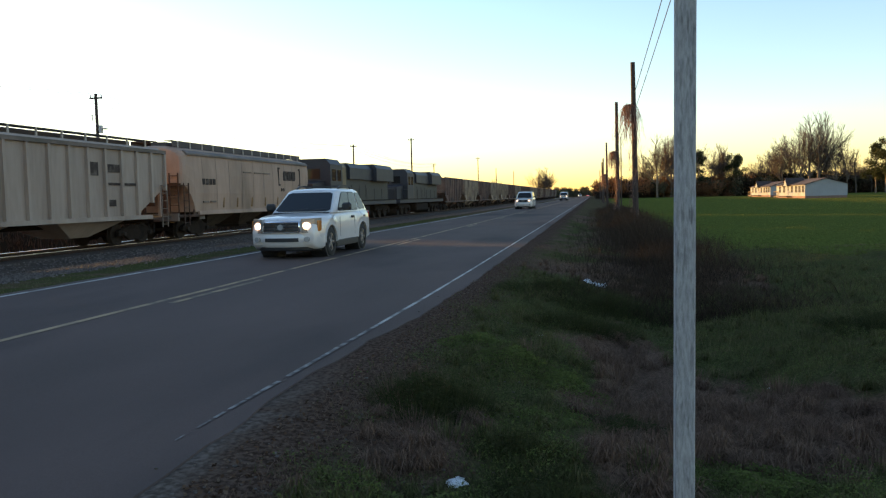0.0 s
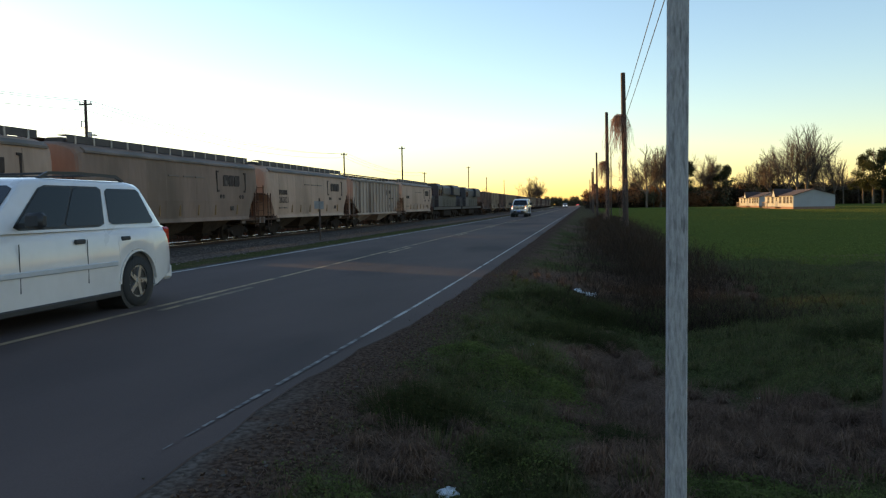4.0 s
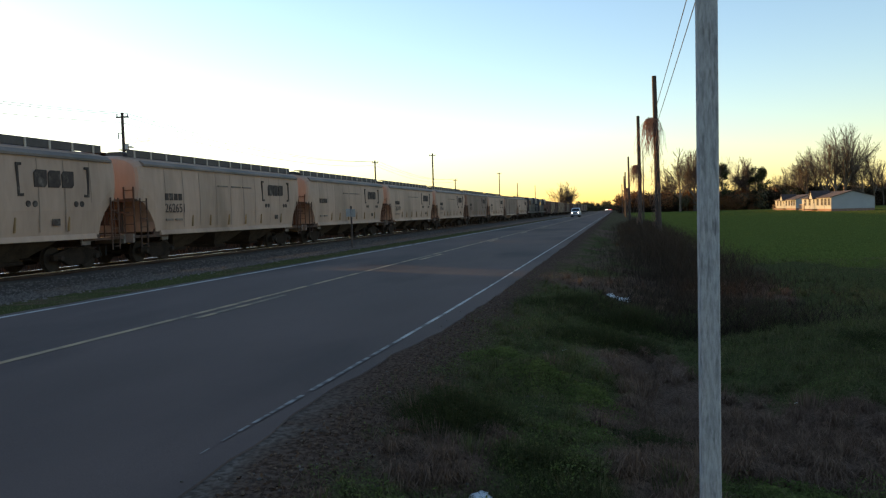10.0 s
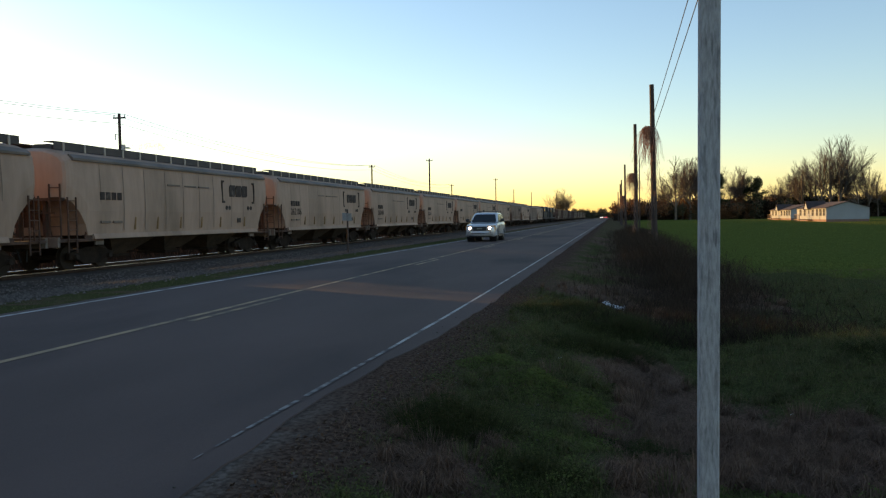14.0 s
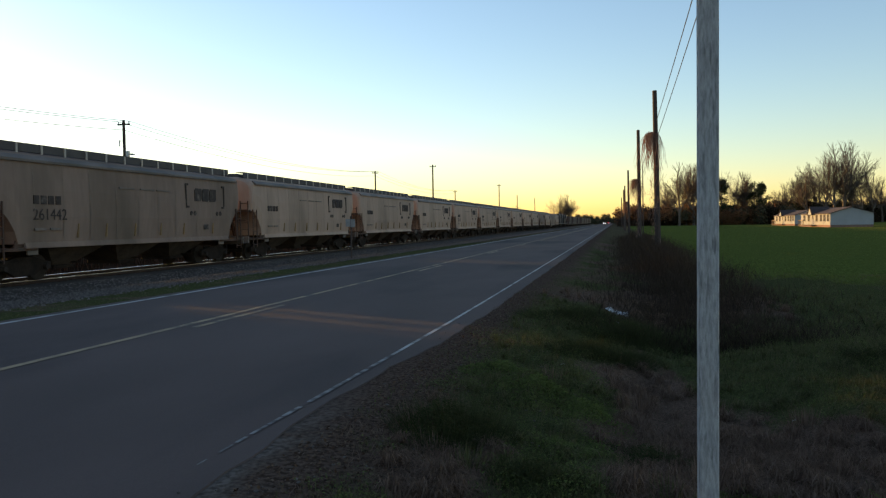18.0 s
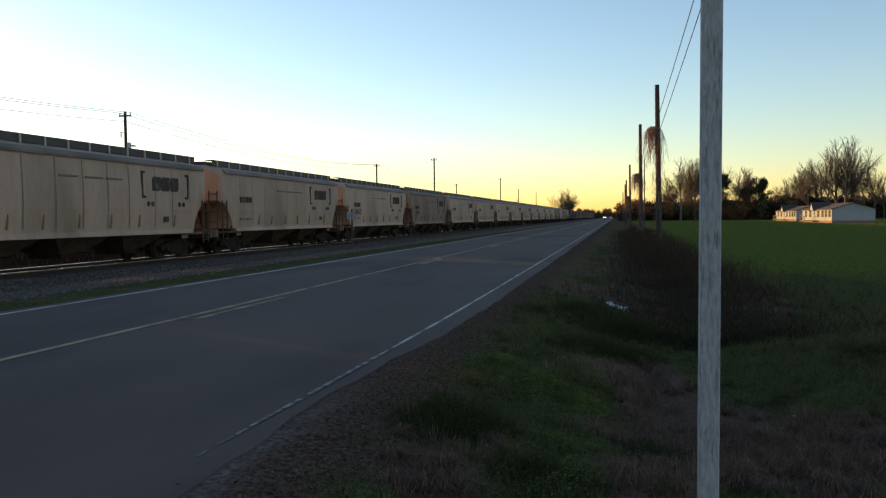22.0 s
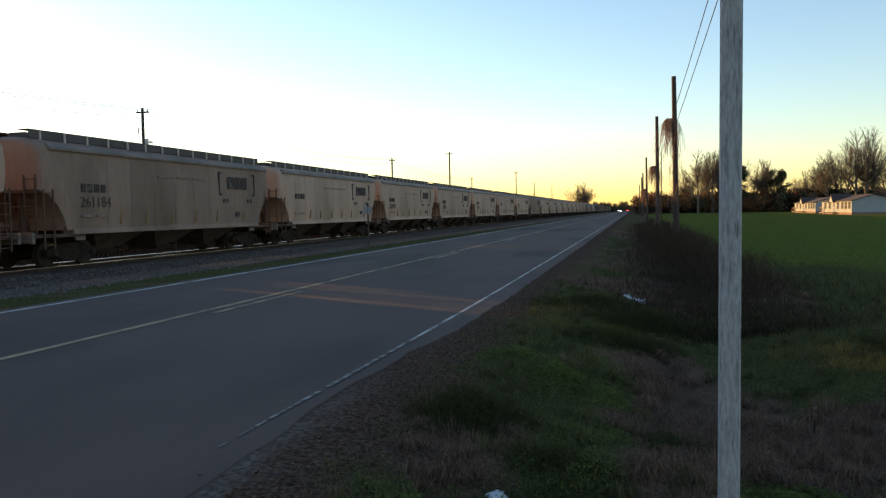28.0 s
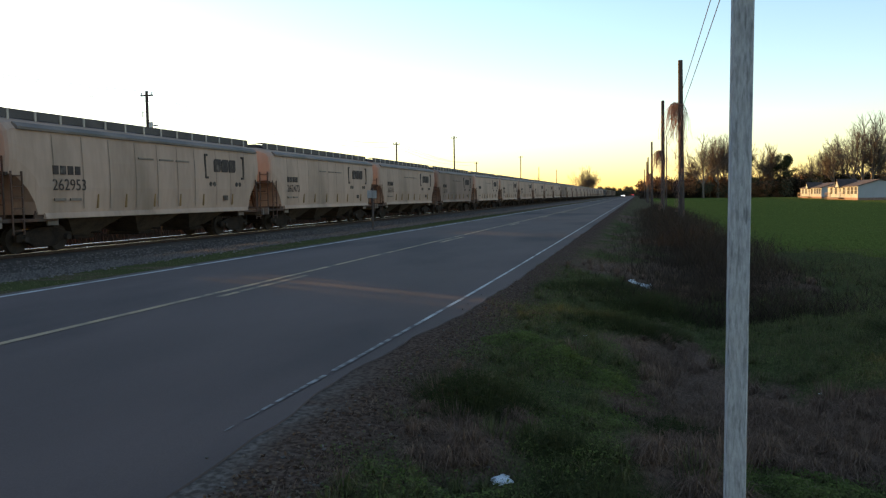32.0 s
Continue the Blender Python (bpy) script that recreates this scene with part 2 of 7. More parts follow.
M = dict(
    asphalt=surf("asphalt", (0.080, 0.056, 0.048), (0.127, 0.089, 0.077), 0.55, 0.9, 0.006, fine=160, c3=(0.048, 0.038, 0.036), spots=0.6, stretch=(1, 0.35, 1), gloss=0.12),
    white_line=surf("white_line", (0.34, 0.315, 0.29), (0.52, 0.485, 0.45), 3, 0.8, 0.002, fine=30, c3=(0.13, 0.115, 0.105), spots=0.58, gloss=0.15),
    yellow_line=surf("yellow_line", (0.31, 0.205, 0.115), (0.43, 0.30, 0.175), 3, 0.8, 0.002, fine=30, c3=(0.10, 0.085, 0.07), spots=0.53, gloss=0.15),
    dirt=surf("dirt", (0.075, 0.058, 0.045), (0.17, 0.135, 0.105), 1.6, 0.95, 0.02, fine=45, c3=(0.05, 0.045, 0.03), spots=0.55),
    ballast=surf("ballast", (0.038, 0.029, 0.024), (0.092, 0.070, 0.057), 2.5, 0.95, 0.04, gloss=0.15, fine=22, c3=(0.10, 0.08, 0.06), spots=0.6),
    rail=surf("rail", (0.030, 0.018, 0.013), (0.065, 0.038, 0.027), 6, 0.9, 0.0, 0.0, fine=40, gloss=0.1),
    rail_top=surf("rail_top", (0.70, 0.66, 0.64), (0.85, 0.80, 0.78), 6, 0.24, 0.0, 1.0, fine=40),
    tie=surf("tie", (0.025, 0.018, 0.015), (0.055, 0.041, 0.033), 5, 0.9, 0.01, fine=30),
    hopper=surf("hopper_paint", (0.312, 0.202, 0.144), (0.445, 0.296, 0.216), 0.7, 0.66, 0.002, vary=0.08, fine=6, stretch=(1, 1, 0.22), c3=(0.15, 0.105, 0.07), spots=0.64, gloss=0.3),
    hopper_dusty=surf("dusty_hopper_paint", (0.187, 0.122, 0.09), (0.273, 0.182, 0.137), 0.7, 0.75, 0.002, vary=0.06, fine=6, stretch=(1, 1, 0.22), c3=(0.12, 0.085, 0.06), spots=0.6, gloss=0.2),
    seam=surf("weld_seam", (0.15, 0.105, 0.075), (0.24, 0.165, 0.115), 2, 0.8, fine=12),
    ochre=surf("ochre_rust_stain", (0.20, 0.115, 0.05), (0.33, 0.195, 0.085), 3, 0.9, fine=20),
    # grimy bays, with the shade under the car put into the colour
    grime=surf("grimy_bay_shade", (0.034, 0.025, 0.019), (0.085, 0.062, 0.046), 2, 0.9, fine=14, gloss=0.1),
    bed_stone=leaf_mat("bed_stones", [(0.09, 0.073, 0.063), (0.145, 0.119, 0.104), (0.20, 0.166, 0.147), (0.115, 0.092, 0.08)]),
    hopper_old=surf("old_hopper_paint", (0.28, 0.205, 0.16), (0.41, 0.318, 0.255), 0.8, 0.68, 0.002, vary=0.05, fine=7, stretch=(1, 1, 0.18), c3=(0.17, 0.12, 0.09), spots=0.6),
    hopper_roof=surf("hopper_roof", (0.115, 0.083, 0.064), (0.20, 0.150, 0.118), 1.2, 0.7, 0.0, vary=0.1, fine=9, c3=(0.10, 0.08, 0.06), spots=0.58),
    trough=surf("hatch_dark", (0.05, 0.039, 0.034), (0.095, 0.076, 0.066), 2, 0.8, 0.0, vary=0.1, fine=15),
    pale=surf("pale_steel", (0.36, 0.29, 0.235), (0.48, 0.40, 0.33), 3, 0.6, fine=20, c3=(0.2, 0.14, 0.1), spots=0.62),
    rust=surf("rust", (0.040, 0.020, 0.013), (0.105, 0.052, 0.031), 2.4, 0.9, 0.003, vary=0.15, fine=18, c3=(0.06, 0.04, 0.03), spots=0.58),
    truck=surf("truck_steel", (0.013, 0.009, 0.007), (0.036, 0.025, 0.018), 4, 0.9, 0.003, fine=25, gloss=0.1),
    wheel_steel=surf("wheel_steel", (0.018, 0.013, 0.010), (0.045, 0.032, 0.024), 4, 0.75, 0.0, 0.0, gloss=0.15, fine=20),
    stencil=surf("stencil", (0.045, 0.034, 0.03), (0.085, 0.065, 0.055), 5, 0.9, fine=24, c3=(0.2, 0.16, 0.13), spots=0.62, gloss=0.1),
    loco_blue=surf("loco_blue", (0.014, 0.014, 0.019), (0.030, 0.030, 0.038), 1.5, 0.55, fine=12, vary=0.1),
    loco_grey=surf("loco_grey", (0.022, 0.020, 0.017), (0.046, 0.041, 0.035), 1.5, 0.6, fine=12),
    loco_yellow=surf("loco_yellow", (0.13, 0.085, 0.04), (0.20, 0.14, 0.07), 1.5, 0.55, fine=12),
    coal_brown=surf("coal_brown", (0.10, 0.056, 0.042), (0.19, 0.115, 0.085), 1.2, 0.85, vary=0.3, fine=12, c3=(0.06, 0.045, 0.04), spots=0.58),
    coal_grey=surf("coal_grey", (0.22, 0.165, 0.115), (0.36, 0.275, 0.195), 1.2, 0.85, vary=0.25, fine=12, c3=(0.13, 0.09, 0.07), spots=0.58),
    dark_gap=surf("dark_load", (0.018, 0.018, 0.018), (0.035, 0.035, 0.035), 6, 0.9, 0.03, fine=20),
    wood_pole=surf("creosoted_wood", (0.032, 0.021, 0.017), (0.080, 0.053, 0.042), 3, 0.9, 0.006, fine=30, stretch=(6, 6, 0.5), vary=0.15),
    wood_grey=surf("weathered_wood", (0.255, 0.248, 0.244), (0.47, 0.458, 0.45), 5.0, 0.9, 0.006, fine=34, stretch=(20, 20, 3.4), c3=(0.15, 0.146, 0.144), spots=0.60, gloss=0.2),
    worn_line=surf("worn_line", (0.20, 0.185, 0.17), (0.36, 0.335, 0.31), 9, 0.85, 0.002, fine=60, c3=(0.09, 0.075, 0.068), spots=0.5, gloss=0.12),
    wire=surf("wire", (0.02, 0.02, 0.022), (0.03, 0.03, 0.032), 4, 0.6),
    steel=surf("galvanised_steel", (0.30, 0.31, 0.32), (0.42, 0.43, 0.44), 5, 0.5, 0, 0.6, fine=30),
    siding=surf("pale_siding", (0.255, 0.265, 0.275), (0.315, 0.325, 0.335), 0.5, 0.6, fine=9, vary=0.03),
    shingle=surf("brown_shingles", (0.035, 0.022, 0.019), (0.075, 0.047, 0.04), 1.5, 0.9, 0.01, fine=14),
    skirt=surf("brick_skirt", (0.16, 0.09, 0.07), (0.26, 0.16, 0.12), 3, 0.9, 0.004, fine=18),
    wood_deck=surf("deck_wood", (0.20, 0.13, 0.08), (0.32, 0.22, 0.14), 3, 0.85, fine=20),
    house_glass=surf("window_glass", (0.03, 0.026, 0.026), (0.06, 0.05, 0.046), 2, 0.5, gloss=0.1),
    bark=surf("bark", (0.075, 0.055, 0.042), (0.16, 0.125, 0.095), 4, 0.95, 0.01, fine=22, stretch=(3, 3, 0.6), vary=0.2),
    twig=leaf_mat("twigs", [(0.070, 0.054, 0.047), (0.125, 0.100, 0.086), (0.165, 0.133, 0.113)]),
    russet=leaf_mat("russet_leaves", [(0.13, 0.055, 0.028), (0.25, 0.11, 0.05), (0.19, 0.12, 0.065)]),
    needle=leaf_mat("needles", [(0.020, 0.028, 0.014), (0.046, 0.058, 0.026), (0.075, 0.075, 0.038)]),
    evergreen=leaf_mat("evergreen", [(0.045, 0.046, 0.025), (0.085, 0.080, 0.044), (0.155, 0.11, 0.07)]),
    grass=leaf_mat("grass_blades", [(0.056, 0.058, 0.023), (0.088, 0.090, 0.036), (0.122, 0.120, 0.050), (0.150, 0.124, 0.072)]),
    crop=leaf_mat("crop_blades", [(0.104, 0.122, 0.030), (0.128, 0.148, 0.037), (0.156, 0.174, 0.046)]),
    mat_leaf=leaf_mat("mat_leaves", [(0.066, 0.086, 0.024), (0.098, 0.124, 0.034), (0.130, 0.156, 0.046), (0.100, 0.102, 0.042)]),
    weed=leaf_mat("weed_leaves", [(0.030, 0.036, 0.014), (0.052, 0.060, 0.022), (0.066, 0.062, 0.030)]),
    straw=leaf_mat("dead_grass", [(0.104, 0.064, 0.045), (0.158, 0.100, 0.072), (0.230, 0.152, 0.110), (0.125, 0.078, 0.055)]),
    brush=leaf_mat("brush_stems", [(0.026, 0.016, 0.012), (0.052, 0.034, 0.024), (0.085, 0.058, 0.040), (0.03, 0.026, 0.014)]),
    leaf_litter=leaf_mat("leaf_litter", [(0.04, 0.023, 0.015), (0.09, 0.048, 0.028), (0.15, 0.088, 0.054), (0.17, 0.12, 0.085)]),
    vine=leaf_mat("dead_vine", [(0.12, 0.068, 0.055), (0.23, 0.135, 0.108), (0.31, 0.195, 0.15)]),
    litter=surf("white_litter", (0.55, 0.56, 0.57), (0.8, 0.8, 0.8), 9, 0.6, 0.004, fine=30),
    gravel=surf("gravel_bits", (0.045, 0.035, 0.028), (0.12, 0.096, 0.078), 9, 0.9, vary=0.3, fine=40),
    white_paint=surf("white_car_paint", (0.62, 0.58, 0.55), (0.68, 0.64, 0.61), 1.5, 0.32, fine=6, coat=0.8),
    pearl_paint=surf("pearl_truck_paint", (0.40, 0.40, 0.415), (0.46, 0.46, 0.475), 1.5, 0.25, 0, 0.25, fine=6, coat=1.0),
    silver_paint=surf("silver_car_paint", (0.50, 0.51, 0.53), (0.58, 0.59, 0.61), 1.5, 0.35, 0, 0.3, fine=6, coat=0.8),
    car_glass=glass_mat("car_glass", (0.012, 0.014, 0.015), 0.06),
    black_plastic=surf("black_plastic", (0.012, 0.012, 0.013), (0.03, 0.03, 0.031), 6, 0.55, fine=40),
    chrome=surf("chrome", (0.7, 0.7, 0.71), (0.8, 0.8, 0.81), 3, 0.15, 0, 1.0),
    dull_chrome=surf("dull_chrome", (0.20, 0.195, 0.19), (0.32, 0.315, 0.31), 3, 0.35, 0, 0.9),
    rubber=surf("rubber", (0.014, 0.014, 0.014), (0.03, 0.029, 0.028), 8, 0.85, fine=30),
    alloy=surf("alloy", (0.42, 0.42, 0.43), (0.56, 0.56, 0.57), 4, 0.3, 0, 0.9),
    lamp_on=surf("headlight_on", (1.0, 0.85, 0.7), (1.0, 0.87, 0.72), 2, 0.2, glow=4.0),
    lamp_warm=surf("headlight_warm", (0.9, 0.62, 0.4), (1.0, 0.68, 0.42), 2, 0.2, glow=1.1),
    lens=surf("clear_lens", (0.36, 0.32, 0.29), (0.47, 0.43, 0.39), 3, 0.12, 0, 0.4, coat=1.0),
    lamp_dim=surf("headlight_dim", (0.4, 0.39, 0.38), (0.5, 0.48, 0.46), 2, 0.12, 0, 0.3, coat=0.8),
    bumper_chrome=surf("bumper_chrome", (0.42, 0.41, 0.40), (0.55, 0.54, 0.53), 3, 0.28, 0, 0.85),
    pale_trim=surf("pale_trim", (0.40, 0.41, 0.42), (0.50, 0.51, 0.52), 2, 0.4, fine=8, coat=0.5),
    amber_glow=surf("amber_lamp_on", (0.9, 0.25, 0.12), (1.0, 0.32, 0.16), 2, 0.2, glow=0.9),
    amber=surf("amber_lens", (0.45, 0.15, 0.03), (0.6, 0.22, 0.05), 2, 0.2, coat=0.6),
    tail=surf("tail_lamp", (0.7, 0.02, 0.015), (0.9, 0.03, 0.02), 2, 0.2, glow=2.5),
    red_lens=surf("red_lens", (0.35, 0.01, 0.01), (0.45, 0.02, 0.015), 2, 0.2),
    plate_blue=surf("plate_face", (0.16, 0.24, 0.5), (0.24, 0.32, 0.6), 8, 0.5),
    sign_white=surf("sign_back", (0.24, 0.23, 0.22), (0.34, 0.33, 0.32), 4, 0.5, 0, 0.3, fine=20),
    # haze for the ghost-like bright patch in the sky
    cloud=haze_mat("thin_haze", (1.0, 0.88, 0.84), 0.15),
)


# ---- mesh helpers ----
def mesh_of(bm, name, smooth=False):
    me = bpy.data.meshes.new(name)
    bm.to_mesh(me)
    bm.free()
    if smooth:
        for p in me.polygons:
            p.use_smooth = True
    return me


def part(name, data, material, parent=None, label="", smooth=False, at=None):
    """One mesh object under a thing or a part; data is a bmesh or a mesh."""
    me = data if isinstance(data, bpy.types.Mesh) else mesh_of(data, name, smooth)
    if not me.materials:
        me.materials.append(material)
    ob = new(name, me)
    if parent:
        ob.parent = parent
    if at is not None:
        ob.matrix_basis = at
    if label:
        ob["label"] = label
    return ob


def thing(name, label, category, group="", kind="", at=None):
    ob = new(name)
    ob.empty_display_size = 0.2
    if at is not None:
        ob.matrix_basis = at
    return tagged(ob, label, category, group, kind)


def add_box(bm, x0, x1, y0, y1, z0, z1, bevel=0.0):
    r = bmesh.ops.create_cube(bm, size=1.0)
    vs = r["verts"]
    bmesh.ops.scale(bm, vec=(x1 - x0, y1 - y0, z1 - z0), verts=vs)
    bmesh.ops.translate(bm, vec=((x0 + x1) / 2, (y0 + y1) / 2, (z0 + z1) / 2), verts=vs)
    if bevel:
        es = list({e for v in vs for e in v.link_edges})
        bmesh.ops.bevel(bm, geom=es, offset=bevel, segments=1, affect="EDGES", profile=0.5)
    return bm


def box(x0, x1, y0, y1, z0, z1, bevel=0.0):
    return add_box(bmesh.new(), x0, x1, y0, y1, z0, z1, bevel)


def add_tube(bm, a, b, r0, r1=None, sides=8, caps=True):
    a, b = Vector(a), Vector(b)
    r1 = r0 if r1 is None else r1
    d = b - a
    q = d.to_track_quat("Z", "Y").to_matrix().to_4x4()
    bmesh.ops.create_cone(bm, cap_ends=caps, segments=sides, radius1=r0, radius2=r1, depth=d.length, matrix=Matrix.Translation((a + b) / 2) @ q)
    return bm


def tube(a, b, r0, r1=None, sides=8):
    return add_tube(bmesh.new(), a, b, r0, r1, sides)


def loft(rings, closed=True, caps=True):
    """Skin over rings of equal point counts."""
    bm = bmesh.new()
    rows = [[bm.verts.new(p) for p in r] for r in rings]
    n = len(rows[0])
    for r, s in zip(rows, rows[1:]):
        for i in range(n if closed else n - 1):
            j = (i + 1) % n
            bm.faces.new((r[i], r[j], s[j], s[i]))
    if caps and closed:
        bm.faces.new(rows[0][::-1])
        bm.faces.new(rows[-1])
    bmesh.ops.recalc_face_normals(bm, faces=bm.faces)
    return bm


def prism(outline, axis, a, b):
    """An outline pushed along an axis: 'x' takes (y, z), 'y' takes (x, z), 'z' takes (x, y)."""
    def p(u, v, w):
        return {"x": (w, u, v), "y": (u, w, v), "z": (u, v, w)}[axis]
    return loft([[p(u, v, a) for u, v in outline], [p(u, v, b) for u, v in outline]])


def sheet(name, verts, faces, material, smooth=False):
    me = bpy.data.meshes.new(name)
    me.from_pydata(verts, [], faces)
    me.update()
    if smooth:
        for p in me.polygons:
            p.use_smooth = True
    me.materials.append(material)
    return me


# ---- ground, road, track ----
RAIL_X, RAIL_Z = -19.5, -0.22
LINE_R, LINE_L, MID = -2.315, -9.12, -5.93
# the near edge line and the broken slab edge drift a little along the road: y, x
LINE_BEND = [(-60, -2.50), (0, -2.47), (4.4, -2.42), (5.7, -2.395), (8, -2.36), (10.7, -2.325), (14, LINE_R), (4000, LINE_R)]
SLAB_EDGE = [(-60, -2.10), (2.0, -2.16), (3.5, -2.19), (5.5, -2.24), (6.6, -2.22), (7.4, -2.17), (8.3, -2.08), (9.4, -2.0), (14, -1.95), (4000, -1.95)]


def bend(table, y):
    for (y0, x0), (y1, x1) in zip(table, table[1:]):
        if y <= y1:
            return x0 + (x1 - x0) * (y - y0) / (y1 - y0)
    return table[-1][1]


def ease(a, b, v):
    k = min(1.0, max(0.0, (v - a) / (b - a)))
    return k * k * (3 - 2 * k)


# the rise left of -24.6 is an added bank that holds back low sun
PROFILE = [(-4000, 0.4), (-60, 0.6), (-30, 0.65), (-28, 0.45), (-24.6, -0.55), (-22.5, -0.70), (-16.4, -0.66), (-15.2, -0.42), (-12.6, -0.20), (-11.2, -0.10), (-9.75, -0.05), (-9.5, -0.13),
           (-2.50, -0.13), (-2.30, -0.028), (-1.85, -0.030), (-1.3, -0.09), (-0.4, -0.22), (0.5, -0.36), (1.4, -0.40), (2.4, -0.33), (3.6, -0.24), (8, -0.26), (30, -0.32), (4000, -0.4)]


def ground_z(x, y, rough=True):
    for (x0, z0), (x1, z1) in zip(PROFILE, PROFILE[1:]):
        if x <= x1:
            z = z0 + (z1 - z0) * (x - x0) / (x1 - x0)
            break
    if rough and x > -1.9 and y < 60:
        k = ease(-1.9, -0.6, x) * (1 - ease(35, 60, y))
        z += k * (0.16 * noise.noise((x * 0.55, y * 0.55, 1.0)) + 0.10 * noise.noise((x * 1.7, y * 1.7, 5.0)) + 0.065 * noise.noise((x * 3.7, y * 3.3, 8.0)))
    return z


# green (+) and dead (-) places of the verge: x, y, half-widths, weight
COVER = [(-0.55, 6.75, 0.6, 0.8, 0.9), (-1.3, 7.3, 0.3, 0.8, 0.4), (-0.65, 11.5, 0.8, 2.2, 0.8), (-0.3, 5.5, 0.4, 0.3, 0.7), (-0.4, 4.3, 0.35, 0.35, 0.6),
         (1.9, 9.8, 1.6, 2.4, 0.9), (4.5, 10, 3.0, 5.0, 0.6), (1.0, 4.6, 0.5, 0.35, 0.7), (-1.0, 9.5, 0.4, 1.2, 0.5), (5.0, 16, 4.0, 5.0, 0.6),
         (0.35, 8.6, 0.55, 1.5, -0.9), (0.15, 5.9, 0.45, 0.7, -0.8), (1.4, 6.2, 1.4, 0.8, -1.0), (-0.95, 4.5, 0.5, 0.45, -0.8), (0.2, 4.6, 0.4, 0.4, -0.6), (2.6, 5.6, 1.2, 0.8, -0.7), (1.5, 16, 1.6, 4.0, -0.8)]


def patch(x, y):
    lie = sum(w * math.exp(-((x - cx) / rx) ** 2 - ((y - cy) / ry) ** 2) for cx, cy, rx, ry, w in COVER)
    return lie + 0.55 * noise.noise((x * 0.6, y * 0.5, 11.0)) + 0.4 * noise.noise((x * 1.9, y * 1.6, 17.0))


def ground_material():
    m = bpy.data.materials.new("ground_cover")
    m.use_nodes = True
    n, l = m.node_tree.nodes, m.node_tree.links
    b = n["Principled BSDF"]
    b.inputs["Roughness"].default_value = 0.95
    b.inputs["Specular IOR Level"].default_value = 0.0
    co = n.new("ShaderNodeTexCoord")
    sep = n.new("ShaderNodeSeparateXYZ")
    l.new(co.outputs["Object"], sep.inputs[0])

    def noise_at(scale, detail=6, stretch=(1, 1, 1)):
        mp = n.new("ShaderNodeMapping")
        mp.inputs["Scale"].default_value = stretch
        l.new(co.outputs["Object"], mp.inputs["Vector"])
        t = n.new("ShaderNodeTexNoise")
        t.inputs["Scale"].default_value, t.inputs["Detail"].default_value = scale, detail
        l.new(mp.outputs["Vector"], t.inputs["Vector"])
        return t.outputs["Fac"]

    def span(src, a, c):
        r = n.new("ShaderNodeMapRange")
        r.interpolation_type = "SMOOTHSTEP"
        r.inputs["From Min"].default_value, r.inputs["From Max"].default_value = a, c
        l.new(src, r.inputs["Value"])
        return r.outputs[0]

    def calc(op, a, c):
        t = n.new("ShaderNodeMath")
        t.operation = op
        for i, v in enumerate((a, c)):
            if isinstance(v, (int, float)):
                t.inputs[i].default_value = v
            else:
                l.new(v, t.inputs[i])
        return t.outputs[0]

    def mix(f, a, c):
        t = n.new("ShaderNodeMixRGB")
        l.new(f, t.inputs["Fac"])
        for k, v in (("Color1", a), ("Color2", c)):
            if isinstance(v, tuple):
                t.inputs[k].default_value = (*v, 1)
            else:
                l.new(v, t.inputs[k])
        return t.outputs["Color"]

    wob = calc("MULTIPLY_ADD", noise_at(0.7), 1.6)
    n[wob.node.name].inputs[2].default_value = -0.8
    x = calc("ADD", sep.outputs["X"], wob)
    y = calc("ADD", sep.outputs["Y"], wob)
    fine, mid, big = noise_at(35, 5), noise_at(3.2), noise_at(0.35)
    grass = mix(span(fine, 0.3, 0.7), (0.042, 0.044, 0.018), (0.086, 0.088, 0.036))
    dead = mix(span(fine, 0.3, 0.7), (0.073, 0.045, 0.032), (0.172, 0.110, 0.078))
    lush = n.new("ShaderNodeAttribute")
    lush.attribute_name = "lush"
    rough = mix(span(calc("ADD", lush.outputs["Fac"], calc("MULTIPLY", calc("SUBTRACT", mid, 0.5), 0.8)), 0.25, -0.25), grass, dead)
    field = mix(span(noise_at(14, 6, (1, 0.25, 1)), 0.3, 0.7), (0.068, 0.084, 0.019), (0.110, 0.126, 0.031))
    field = mix(span(big, 0.55, 0.75), field, (0.098, 0.108, 0.030))
    stones = mix(span(noise_at(60, 3), 0.3, 0.7), (0.085, 0.069, 0.060), (0.215, 0.175, 0.152))
    soil = mix(span(noise_at(28, 6), 0.35, 0.65), (0.050, 0.031, 0.022), (0.122, 0.079, 0.058))
    soil = mix(span(noise_at(90, 2), 0.68, 0.74), soil, (0.16, 0.12, 0.09))
    col = rough
    col = mix(calc("MULTIPLY", span(sep.outputs["X"], 2.4, 4.2), span(y, 20.3, 22.6)), col, field)
    small = calc("MULTIPLY_ADD", noise_at(2.6), 0.7)
    n[small.node.name].inputs[2].default_value = -0.35
    xs = calc("ADD", sep.outputs["X"], small)
    col = mix(calc("MULTIPLY", span(xs, -2.9, -2.5), span(xs, -1.05, -1.7)), col, soil)
    # pale crumbled strip of old paving along the slab
    rubble = mix(span(noise_at(24, 5), 0.35, 0.65), (0.078, 0.060, 0.048), (0.165, 0.130, 0.107))
    crumb = calc("MULTIPLY", span(xs, -2.5, -2.3), span(xs, -1.85, -2.15))
    crumb = calc("MULTIPLY", crumb, span(sep.outputs["Y"], 6.8, 4.2))
    col = mix(calc("MULTIPLY", crumb, span(mid, 0.28, 0.46)), col, rubble)
    col = mix(span(xs, -11.4, -11.8), col, stones)
    col = mix(span(x, -23.0, -25.0), col, (0.022, 0.017, 0.011))
    l.new(col, b.inputs["Base Color"])
